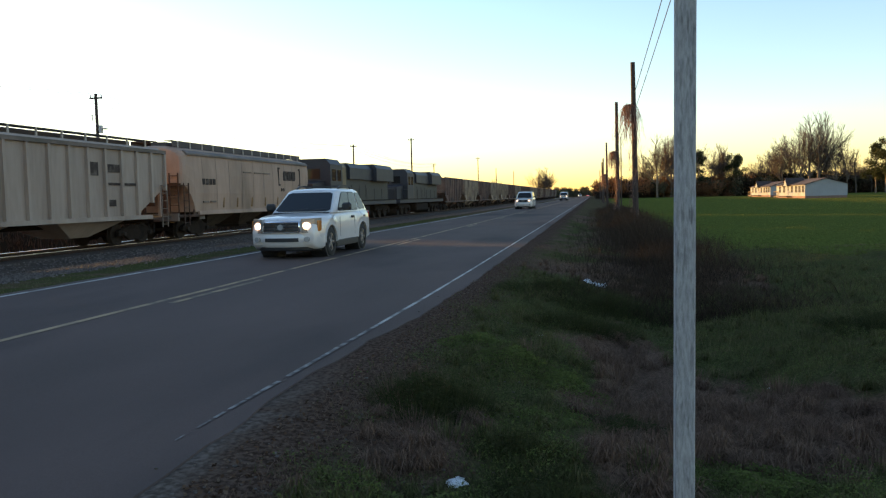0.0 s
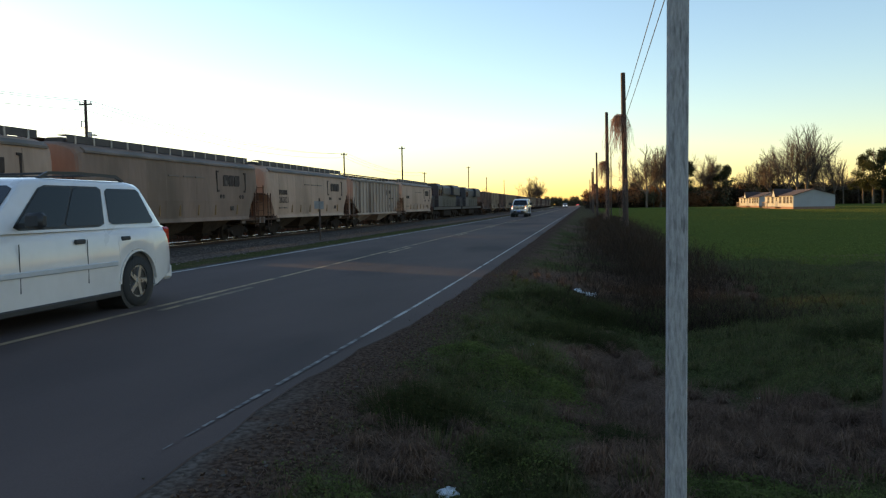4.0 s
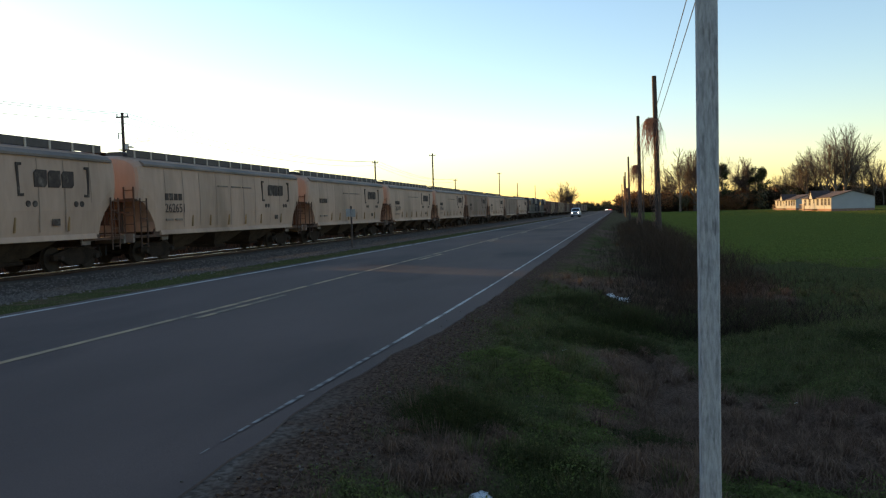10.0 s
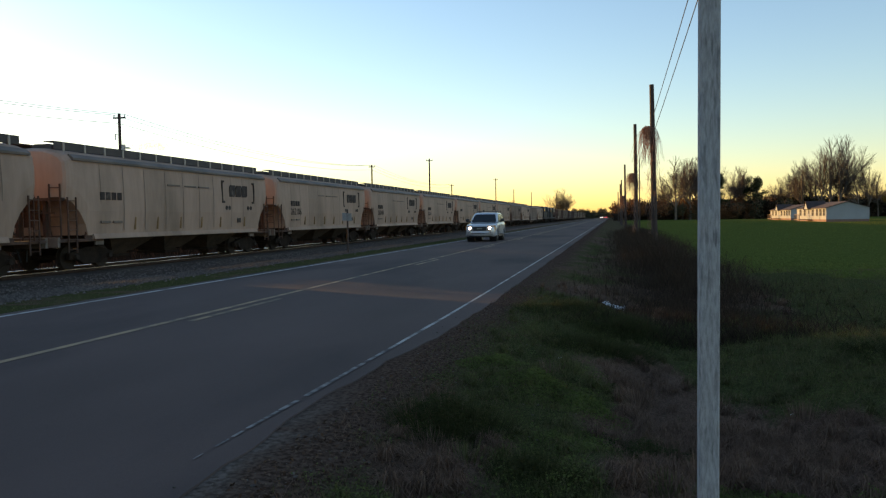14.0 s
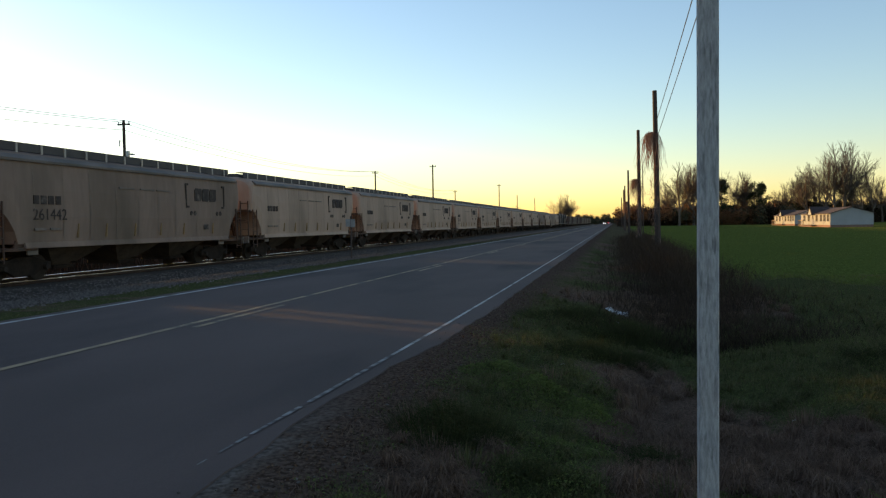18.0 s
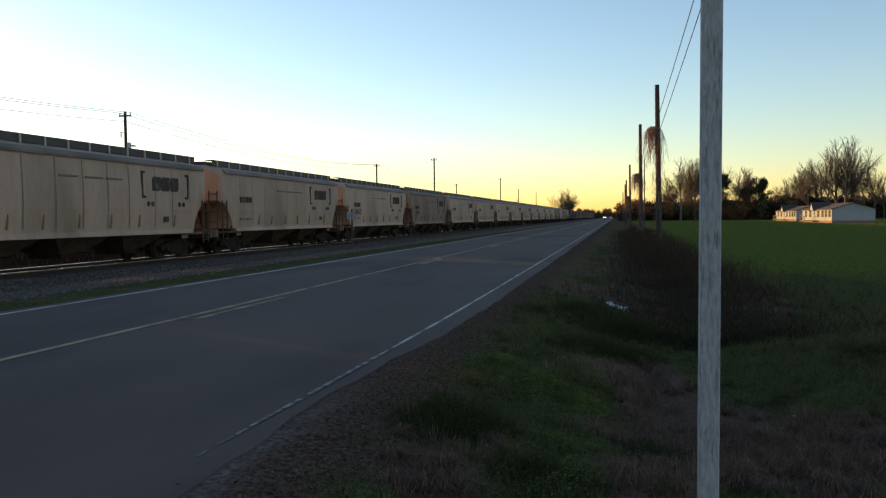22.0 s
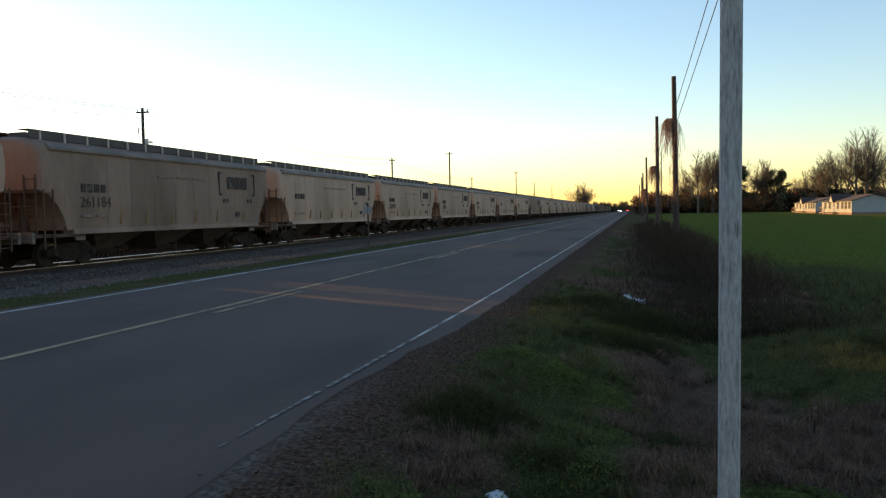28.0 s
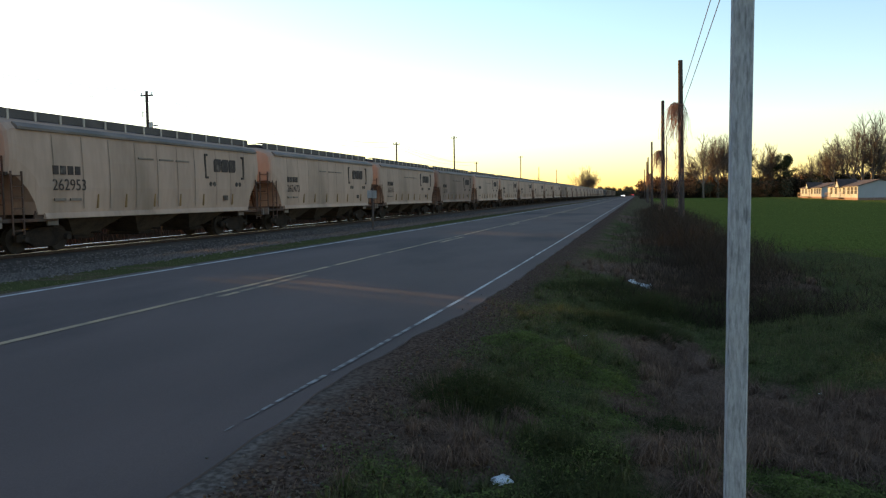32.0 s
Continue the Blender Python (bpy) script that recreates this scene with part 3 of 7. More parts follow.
    bp = n.new("ShaderNodeBump")
    bp.inputs["Strength"].default_value, bp.inputs["Distance"].default_value = 0.6, 0.03
    l.new(calc("ADD", fine, mid), bp.inputs["Height"])
    l.new(bp.outputs["Normal"], b.inputs["Normal"])
    return m


def build_ground():
    xs = [-4000, -1500, -600, -250, -120, -70] + [v for v, _ in PROFILE[1:-3] if v < -2] + [-2.1, -2.0] + [-1.9 + 0.125 * i for i in range(0, 66)] + [6.5 + 0.3 * i for i in range(0, 26)] + [15, 17, 20, 25, 32, 42, 60, 90, 150, 300, 700, 1500, 4000]
    ys = [-4000, -800, -200, -60, -20, -8] + [-4 + 0.4 * i for i in range(0, 17)] + [2.8 + 0.14 * i for i in range(0, 100)] + [16.9 + 0.3 * i for i in range(0, 42)] + [30 + 2 * i for i in range(0, 20)] + [72, 80, 95, 115, 140, 170, 210, 270, 360, 500, 750, 1200, 2000, 4000]
    xs = sorted(set(xs))
    verts = [(x, y, ground_z(x, y)) for y in ys for x in xs]
    w = len(xs)
    faces = [(j * w + i, j * w + i + 1, (j + 1) * w + i + 1, (j + 1) * w + i) for j in range(len(ys) - 1) for i in range(w - 1)]
    me = sheet("ground", verts, faces, ground_material(), True)
    lush = me.attributes.new("lush", "FLOAT", "POINT")
    lush.data.foreach_set("value", [patch(x, y) + (0.25 if x < -9 else 0.0) if abs(x) < 60 and -10 < y < 60 else 0.0 for x, y, z in verts])
    ob = new("ground", me)
    tagged(ob, "rough verge, ditch and green field under winter grass", "ground", kind="structure")


def build_road():
    road = new("road")
    tagged(road, "grey worn two-lane asphalt road beside the railway", "road", kind="structure")
    # slab with an uneven, crumbling edge on the near side
    ys = [-60, -30, -12, -4] + [-2 + 0.25 * i for i in range(0, 130)] + [32 + 2 * i for i in range(40)] + [120, 180, 300, 600, 1200, 3500]
    verts, faces = [], []
    for y in ys:
        e = bend(SLAB_EDGE, y) + 0.05 * noise.noise((y * 1.3, 0.3, 2.0)) + 0.03 * noise.noise((y * 4.0, 0.3, 7.0))
        f = -9.44 + 0.05 * noise.noise((y * 0.9, 4.3, 2.0))
        for x, z in ((f - 0.06, -0.14), (f, -0.02), (MID, 0.0), (e, -0.018), (e + 0.05, -0.14)):
            verts.append((x, y, z))
    for j in range(len(ys) - 1):
        for i in range(4):
            faces.append((j * 5 + i, j * 5 + i + 1, (j + 1) * 5 + i + 1, (j + 1) * 5 + i))
    part("asphalt", sheet("asphalt", verts, faces, M["asphalt"]), None, road)

    def strip(name, x, width, y0, y1, mat, step=0.6):
        k = max(1, int((min(y1, 60) - y0) / step))
        ys2 = [y0 + (min(y1, 60) - y0) * i / k for i in range(k + 1)] + ([y1] if y1 > 60 else [])
        vs, fs = [], []
        for y in ys2:
            zc = -0.018 * (x - MID) / 3.9 if x > MID else 0.02 * (x - MID) / 3.5
            w1 = width / 2 * (1 + 0.22 * noise.noise((y * 3.0, x, 1.0)))
            w2 = width / 2 * (1 + 0.22 * noise.noise((y * 3.0, x, 9.0)))
            xc = bend(LINE_BEND, y) if x == LINE_R else x
            vs += [(xc - w1, y, zc + 0.006), (xc + w2, y, zc + 0.006)]
        fs = [(2 * i, 2 * i + 1, 2 * i + 3, 2 * i + 2) for i in range(len(ys2) - 1)]
        part(name, sheet(name, vs, fs, mat), None, road)

    strip("edge_line", LINE_L, 0.12, -40, 2500, M["white_line"])
    strip("edge_line", LINE_R, 0.05, 8.2, 2500, M["white_line"])
    # the broken and worn near end of the edge line
    for y0, y1, w in ((7.16, 8.198, 0.048), (5.68, 7.10, 0.046), (5.22, 5.52, 0.040), (4.98, 5.19, 0.034), (4.72, 4.95, 0.031), (4.52, 4.66, 0.026), (4.3, 4.47, 0.02), (4.05, 4.16, 0.013)):
        strip("edge_line", LINE_R, w, y0, y1, M["worn_line"], 0.12)
    strip("centre_line", MID - 0.1, 0.11, -40, 2500, M["yellow_line"])
    for i in range(-2, 22):
        y0 = 9.65 + 12.62 * i
        strip("centre_dash", MID + 0.17, 0.11, y0, y0 + 2.98, M["yellow_line"])


def build_track():
    bed = new("railway_bed")
    tagged(bed, "grey crushed stone railway embankment", "ballast", kind="structure")
    ys = [-60, -20] + [0 + 1.0 * i for i in range(90)] + [95, 110, 140, 200, 400, 900, 2500]
    prof = [(-23.4, -0.80), (-21.6, -0.40), (-20.9, -0.36), (-18.1, -0.36), (-17.4, -0.40), (-15.4, -0.72)]
    verts, faces = [], []
    for y in ys:
        for x, z in prof:
            verts.append((x + 0.12 * noise.noise((x, y * 0.6, 3.0)), y, z + 0.03 * noise.noise((x * 2, y * 1.3, 8.0))))
    w = len(prof)
    for j in range(len(ys) - 1):
        for i in range(w - 1):
            faces.append((j * w + i, j * w + i + 1, (j + 1) * w + i + 1, (j + 1) * w + i))
    part("ballast", sheet("ballast", verts, faces, M["ballast"], True), None, bed)
    track = new("railway_track")
    tagged(track, "polished steel rails on dark wooden ties", "railway track", kind="structure")
    for side in (-0.755, 0.755):
        x = RAIL_X + side
        prism_out = [(x - 0.07, RAIL_Z - 0.17), (x + 0.07, RAIL_Z - 0.17), (x + 0.07, RAIL_Z - 0.15), (x + 0.012, RAIL_Z - 0.12), (x + 0.012, RAIL_Z - 0.04),
                     (x + 0.034, RAIL_Z - 0.035), (x + 0.034, RAIL_Z - 0.029), (x - 0.034, RAIL_Z - 0.029), (x - 0.034, RAIL_Z - 0.035), (x - 0.012, RAIL_Z - 0.04), (x - 0.012, RAIL_Z - 0.12), (x - 0.07, RAIL_Z - 0.15)]
        part("rail", prism(prism_out, "y", -60, 1800), M["rail"], track)
        part("rail_head", prism([(x - 0.037, RAIL_Z - 0.028), (x + 0.037, RAIL_Z - 0.028), (x + 0.037, RAIL_Z - 0.010), (x + 0.030, RAIL_Z - 0.003), (x + 0.014, RAIL_Z), (x - 0.014, RAIL_Z), (x - 0.030, RAIL_Z - 0.003), (x - 0.037, RAIL_Z - 0.010)], "y", -60, 1800), M["rail_top"], track, "polished running surface")
    # loose stones down the shoulder of the embankment
    rng = random.Random(23)
    octa = [(1, 0, 0), (0, 1, 0), (-1, 0, 0), (0, -1, 0), (0, 0, 1)]
    vs, fs = [], []
    for _ in range(26000):
        y = 10 + 75 * rng.random() ** 1.5
        x = rng.uniform(-17.6, -11.7) if rng.random() < 0.94 else rng.gauss(-11.6, 0.3)
        z = ground_z(x, y) if x > -16.2 else -0.40 + min(0.0, (-17.4 - x) * 0.16)
        z = max(z, -0.40 - 0.16 * (x + 17.4) if x < -15.4 else -9)
        q, k = rng.uniform(0.025, 0.06), len(vs)
        vs += [(x + a * q * rng.uniform(0.6, 1.2), y + b * q * rng.uniform(0.6, 1.2), z + c * q * 0.8) for a, b, c in octa]
        fs += [(k, k + 1, k + 4), (k + 1, k + 2, k + 4), (k + 2, k + 3, k + 4), (k + 3, k, k + 4)]
    loose = new("ballast_stones", sheet("ballast_stones", vs, fs, M["bed_stone"]))
    tagged(loose, "grey crushed stone scattered down the railway embankment", "stones", kind="stuff")
    tie = mesh_of(box(-1.3, 1.3, -0.11, 0.11, -0.15, 0.0, 0.01), "tie")
    for i in range(150):
        part("tie", tie, M["tie"], track, at=pose(RAIL_X + random.uniform(-0.04, 0.04), 8 + 0.53 * i, RAIL_Z - 0.155, 0, 0, random.uniform(-1, 1)))


build_ground()
build_road()
build_track()


# ---- train ----
PITCH, BODY = 16.75, 15.40


def section(zb):
    """Half-round cross-section of a covered hopper, open width 3.16 m, from a bottom height zb."""
    zs = [zb, zb + (3.80 - zb) * 0.33, zb + (3.80 - zb) * 0.66, 3.80]
    right = [(1.50, zs[0]), (1.57, zs[1]), (1.57, zs[2]), (1.52, zs[3]), (1.36, 3.98), (1.05, 4.11), (0.6, 4.20), (0.0, 4.23)]
    return [(-x, z) for x, z in right[:-1]] + [(0.0, 4.23)] + [(x, z) for x, z in right[:-1]][::-1]


def bogie(parent, y):
    """A two-axle freight truck."""
    t = new("truck")
    t.parent = parent
    t.matrix_basis = pose(0, y, 0)
    bm = box(-0.75, 0.75, -0.22, 0.22, 0.35, 0.72, 0.03)
    me = mesh_of(bm, "truck")
    me.materials.append(M["truck"])
    bpy.data.objects.remove(t)
    t = new("truck", me)
    t.parent = parent
    t.matrix_basis = pose(0, y, 0)
    for sx in (-1, 1):
        out = [(-1.18, 0.36), (-1.18, 0.58), (-0.75, 0.68), (-0.35, 0.78), (0.35, 0.78), (0.75, 0.68), (1.18, 0.58), (1.18, 0.36), (0.72, 0.34), (0.42, 0.18), (-0.42, 0.18), (-0.72, 0.34)]
        part("side_frame", prism(out, "x", sx * 0.98, sx * 1.12), M["truck"], t)
        for ya in (-0.89, 0.89):
            part("bearing_cap", tube((sx * 1.12, ya, 0.44), (sx * 1.24, ya, 0.44), 0.11, 0.09, 10), M["wheel_steel"], t)
    for ya in (-0.89, 0.89):
        bm = tube((-0.8, ya, 0.42), (0.8, ya, 0.42), 0.08, 0.08, 8)
        for sx in (-1, 1):
            add_tube(bm, (sx * 0.70, ya, 0.42), (sx * 0.83, ya, 0.42), 0.42, 0.42, 20)
            add_tube(bm, (sx * 0.67, ya, 0.42), (sx * 0.71, ya, 0.42), 0.45, 0.45, 20)
        part("wheelset", bm, M["wheel_steel"], t)
    return t


def ladder_mesh(z0, z1, w, depth=0.0):
    bm = bmesh.new()
    for y in (0, w):
        add_box(bm, -0.02, 0.02, y - 0.022, y + 0.022, z0, z1)
    z = z0 + 0.12
    while z < z1:
        add_box(bm, -0.014, 0.014, 0, w, z - 0.014, z + 0.014)
        z += 0.33
    return mesh_of(bm, "ladder")


def underframe(car, length):
    part("centre_sill", box(-0.28, 0.28, -0.55, length + 0.55, 0.78, 1.06, 0.02), M["truck"], car)
    for y in (-1, 1):
        yc = length / 2 + y * (length / 2 + 0.45)
        part("coupler", box(-0.12, 0.12, yc - 0.42, yc + 0.42, 0.70, 0.95, 0.04), M["truck"], car)
        part("air_hose", tube((0.3, yc, 0.75), (0.35, yc + 0.1 * y, 0.35), 0.025, 0.025, 6), M["rubber"], car)
    for y in (1.75, length - 1.75):
        bogie(car, y)


def hopper_car():
    car = thing("covered_hopper_car", "", "freight car")
    shell = []
    for y, zb in ((0.0, 2.46), (0.05, 2.45), (0.14, 2.42), (0.27, 2.36), (0.42, 2.25), (0.70, 1.98), (0.95, 1.6), (1.08, 1.20), (7.70, 1.17), (BODY - 1.08, 1.20), (BODY - 0.95, 1.6), (BODY - 0.70, 1.98), (BODY - 0.42, 2.25), (BODY - 0.27, 2.36), (BODY - 0.14, 2.42), (BODY - 0.05, 2.45), (BODY, 2.46)):
        near_end = max(0.0, 1 - min(y, BODY - y) / 0.27)
        inset = 1 - 0.11 * (1 - math.sqrt(1 - near_end ** 2))
        shell.append([(x * inset, y, z - (0.12 * near_end ** 2 if z > 3.7 else 0)) for x, z in section(zb)])
    sh = part("shell", loft(shell), M["hopper"], car, smooth=False)
    # faint weld seams on both sides
    for y in (1.72, 3.05, 4.39, 5.83, 7.16, 8.48, 9.72, 11.4, 12.6, 13.9):
        zb = 1.35 if 2.0 < y < 13.2 else 1.9
        part("seam", loft([[(1.553, y - 0.02, zb), (1.553, y + 0.02, zb)], [(1.583, y - 0.02, zb + 0.75), (1.583, y + 0.02, zb + 0.75)], [(1.583, y - 0.02, 2.9), (1.583, y + 0.02, 2.9)], [(1.535, y - 0.02, 3.72), (1.535, y + 0.02, 3.72)]], False, False), M["seam"], sh)
    # roof edge, hatch trough and its brackets
    for sx in (-1, 1):
        part("roof_rail", prism([(sx * 1.46, 3.78), (sx * 1.60, 3.78), (sx * 1.60, 3.86), (sx * 1.42, 4.0), (sx * 1.36, 3.96)], "y", 0.30, BODY - 0.30), M["hopper_roof"], car)
        part("side_sill", prism([(sx * 1.44, 1.06), (sx * 1.60, 1.06), (sx * 1.60, 1.10), (sx * 1.56, 1.24), (sx * 1.50, 1.24), (sx * 1.50, 1.10), (sx * 1.44, 1.10)], "y", 1.3, BODY - 1.3), M["hopper"], car)
    part("hatch_trough", prism([(-0.40, 4.18), (-0.40, 4.36), (-0.30, 4.42), (0.30, 4.42), (0.40, 4.36), (0.40, 4.18)], "y", 0.75, BODY - 0.75), M["trough"], car)
    for sx in (-1, 1):
        part("running_board", prism([(sx * 0.62, 4.41), (sx * 1.0, 4.41), (sx * 1.0, 4.16), (sx * 1.02, 4.16), (sx * 1.02, 4.44), (sx * 0.62, 4.44)], "y", 0.1, BODY - 0.1), M["trough"], car, "dark grated roof walkway")
    bracket = mesh_of(box(1.022, 1.06, -0.035, 0.035, 4.10, 4.42), "bracket")
    for i in range(14):
        part("bracket", bracket, M["pale"], car, at=pose(0, 0.55 + i * (BODY - 1.1) / 13, 0))
    # discharge bays
    for yc in (4.05, 7.57, 11.1):
        top, low = [], []
        for sx, sy in ((-1, -1), (1, -1), (1, 1), (-1, 1)):
            top.append((sx * 1.42, yc + sy * 1.68, 1.2))
            low.append((sx * 0.62, yc + sy * 0.45, 0.42))
        # dark colour stands in for the shade below the body
        bay = part("discharge_bay", loft([low, top]), M["grime"], car)
        part("outlet_gate", box(-0.7, 0.7, yc - 0.5, yc + 0.5, 0.30, 0.43, 0.02), M["truck"], bay)
        part("gate_shaft", tube((-1.1, yc + 0.35, 0.5), (1.1, yc + 0.35, 0.5), 0.03, 0.03, 6), M["truck"], bay)
    # slope sheets, platforms and posts at both ends
    lad = ladder_mesh(0.62, 2.52, 0.42)
    for e in (0, 1):
        def ye(v):
            return v if e == 0 else BODY - v
        part("slope_sheet", loft([[(-1.38, ye(0.12), 2.46), (1.38, ye(0.12), 2.46), (1.38, ye(0.16), 2.50), (-1.38, ye(0.16), 2.50)], [(-1.38, ye(2.2), 1.08), (1.38, ye(2.2), 1.08), (1.38, ye(2.25), 1.12), (-1.38, ye(2.25), 1.12)]]), M["rust"], car, "rusty sloping end sheet")
        y0, y1 = sorted((ye(-0.42), ye(1.9)))
        part("end_platform", box(-1.5, 1.5, y0, y1, 0.98, 1.08, 0.01), M["rust"], car)
        y0, y1 = sorted((ye(-0.45), ye(-0.33)))
        part("end_sill", box(-1.5, 1.5, y0, y1, 0.82, 1.16, 0.01), M["hopper_roof"], car)
        for sx in (-1, 1):
            part("end_post", box(sx * 0.55 - 0.06, sx * 0.55 + 0.06, min(ye(0.1), ye(0.26)), max(ye(0.1), ye(0.26)), 1.06, 2.6), M["rust"], car)
            part("gusset", prism([(ye(0.95), 1.06), (ye(1.95), 1.06), (ye(1.9), 1.34), (ye(1.2), 1.78)], "x", sx * 1.40, sx * 1.46), M["rust"], car)
            part("side_ladder", lad, M["rust"], car, at=pose(sx * 1.56, 0.0 if e == 0 else BODY - 0.42, 0))
            part("end_ladder", lad, M["rust"], car, at=pose(sx * 1.1 - 0.2, ye(-0.06), 0.45, 0, 0, -90))
            part("sill_step", box(sx * 1.44 - 0.03, sx * 1.44 + 0.03, min(ye(1.5), ye(1.95)), max(ye(1.5), ye(1.95)), 0.85, 1.3), M["hopper_roof"], car)
        part("shear_plate", prism([(ye(0.95), 1.07), (ye(1.95), 1.07), (ye(0.62), 2.1), (ye(0.5), 2.1)], "x", -0.05, 0.05), M["rust"], car)
        part("end_web", box(-1.36, 1.36, min(ye(1.62), ye(1.68)), max(ye(1.62), ye(1.68)), 1.07, 1.44), M["rust"], car)
        if e == 0:
            part("brake_panel", box(-0.9, -0.1, min(ye(0.30), ye(0.36)), max(ye(0.30), ye(0.36)), 1.5, 2.3), M["rust"], car)
        part("air_reservoir", tube((-0.1, ye(1.45), 1.28), (0.95, ye(1.45), 1.28), 0.16, 0.16, 12), M["rust"], car)
        part("end_crossbar", box(-1.42, 1.42, min(ye(-0.04), ye(0.04)), max(ye(-0.04), ye(0.04)), 2.40, 2.50), M["rust"], car)
        part("brake_rail", box(-1.3, 1.3, min(ye(-0.3), ye(-0.26)), max(ye(-0.3), ye(-0.26)), 1.95, 2.0), M["rust"], car)
    # stencilled emblem as plain blocks between brackets, inspection marks
    bx = 1.592
    def flat(name, out):
        part(name, prism(out, "x", bx - 0.02, bx + 0.004), M["stencil"], car)

    # the emblem as three plain slanted blocks
    for y0 in (11.22, 11.85, 12.48):
        flat("emblem_block", [(y0, 2.80), (y0 + 0.46, 2.80), (y0 + 0.56, 2.90), (y0 + 0.56, 3.36), (y0 + 0.10, 3.36), (y0, 3.26)])
    for y0, d in ((10.52, 1), (13.80, -1)):
        for out in ([(y0, 2.50), (y0 + 0.085 * d, 2.50), (y0 + 0.045 * d, 3.55), (y0 - 0.03 * d, 3.55)], [(y0 + 0.09 * d, 2.50), (y0 + 0.24 * d, 2.50), (y0 + 0.24 * d, 2.60), (y0 + 0.09 * d, 2.58)], [(y0 + 0.05 * d, 3.45), (y0 + 0.19 * d, 3.47), (y0 + 0.19 * d, 3.55), (y0 + 0.05 * d, 3.55)]):
            part("emblem_bracket", prism(out if d > 0 else out[::-1], "x", bx - 0.04, bx + 0.004), M["stencil"], car)
    for yc in (10.93, 11.22, 13.12, 13.41):
        part("round_mark", tube((bx - 0.02, yc, 2.27), (bx + 0.004, yc, 2.27), 0.10, 0.10, 12), M["stencil"], car)
    part("data_panel", box(bx - 0.02, bx + 0.004, 11.95, 12.3, 1.56, 1.78), M["stencil"], car)
    for y0, y1, z0, z1 in ((1.68, 3.0, 2.46, 2.74),):
        for i in range(4):
            w = (y1 - y0) / 4
            part("owner_mark_bar", box(bx - 0.02, bx + 0.004, y0 + i * w, y0 + (i + 0.72) * w, z0, z1), M["stencil"], car)
    for i, y0 in enumerate((1.7, 2.4, 6.0, 7.3, 8.4)):
        part("small_print_bar", box(bx - 0.035, bx + 0.003, y0, y0 + (0.5 if i < 2 else 0.9), 1.62 if i < 2 else 3.12, 1.70 if i < 2 else 3.18), M["hopper_roof"], car)
    for yc in (3.7, 5.2, 6.9, 8.6, 10.3, 12.7):
        part("rust_streak", prism([(yc, 1.36), (yc + 0.05, 1.36), (yc + 0.10, 1.84), (yc + 0.06, 1.84)], "x", bx - 0.07, bx - 0.008), M["ochre"], car)
    underframe(car, BODY)
    return car


def digits(car, text):
    """Stencilled car number on the side that faces the road."""
    cu = bpy.data.curves.new("car_number", "FONT")
    cu.body, cu.size, cu.extrude = text, 0.52, 0.002
    ob = new("car_number", cu)
    me = bpy.data.meshes.new_from_object(ob.evaluated_get(bpy.context.evaluated_depsgraph_get()))
    bpy.data.objects.remove(ob)
    me.materials.clear()
    me.materials.append(M["stencil"])
    q = Matrix(((0, 0, 1, 1.594), (1, 0, 0, 1.62), (0, 1, 0, 1.96), (0, 0, 0, 1)))
    part("car_number", me, M["stencil"], car, at=q)


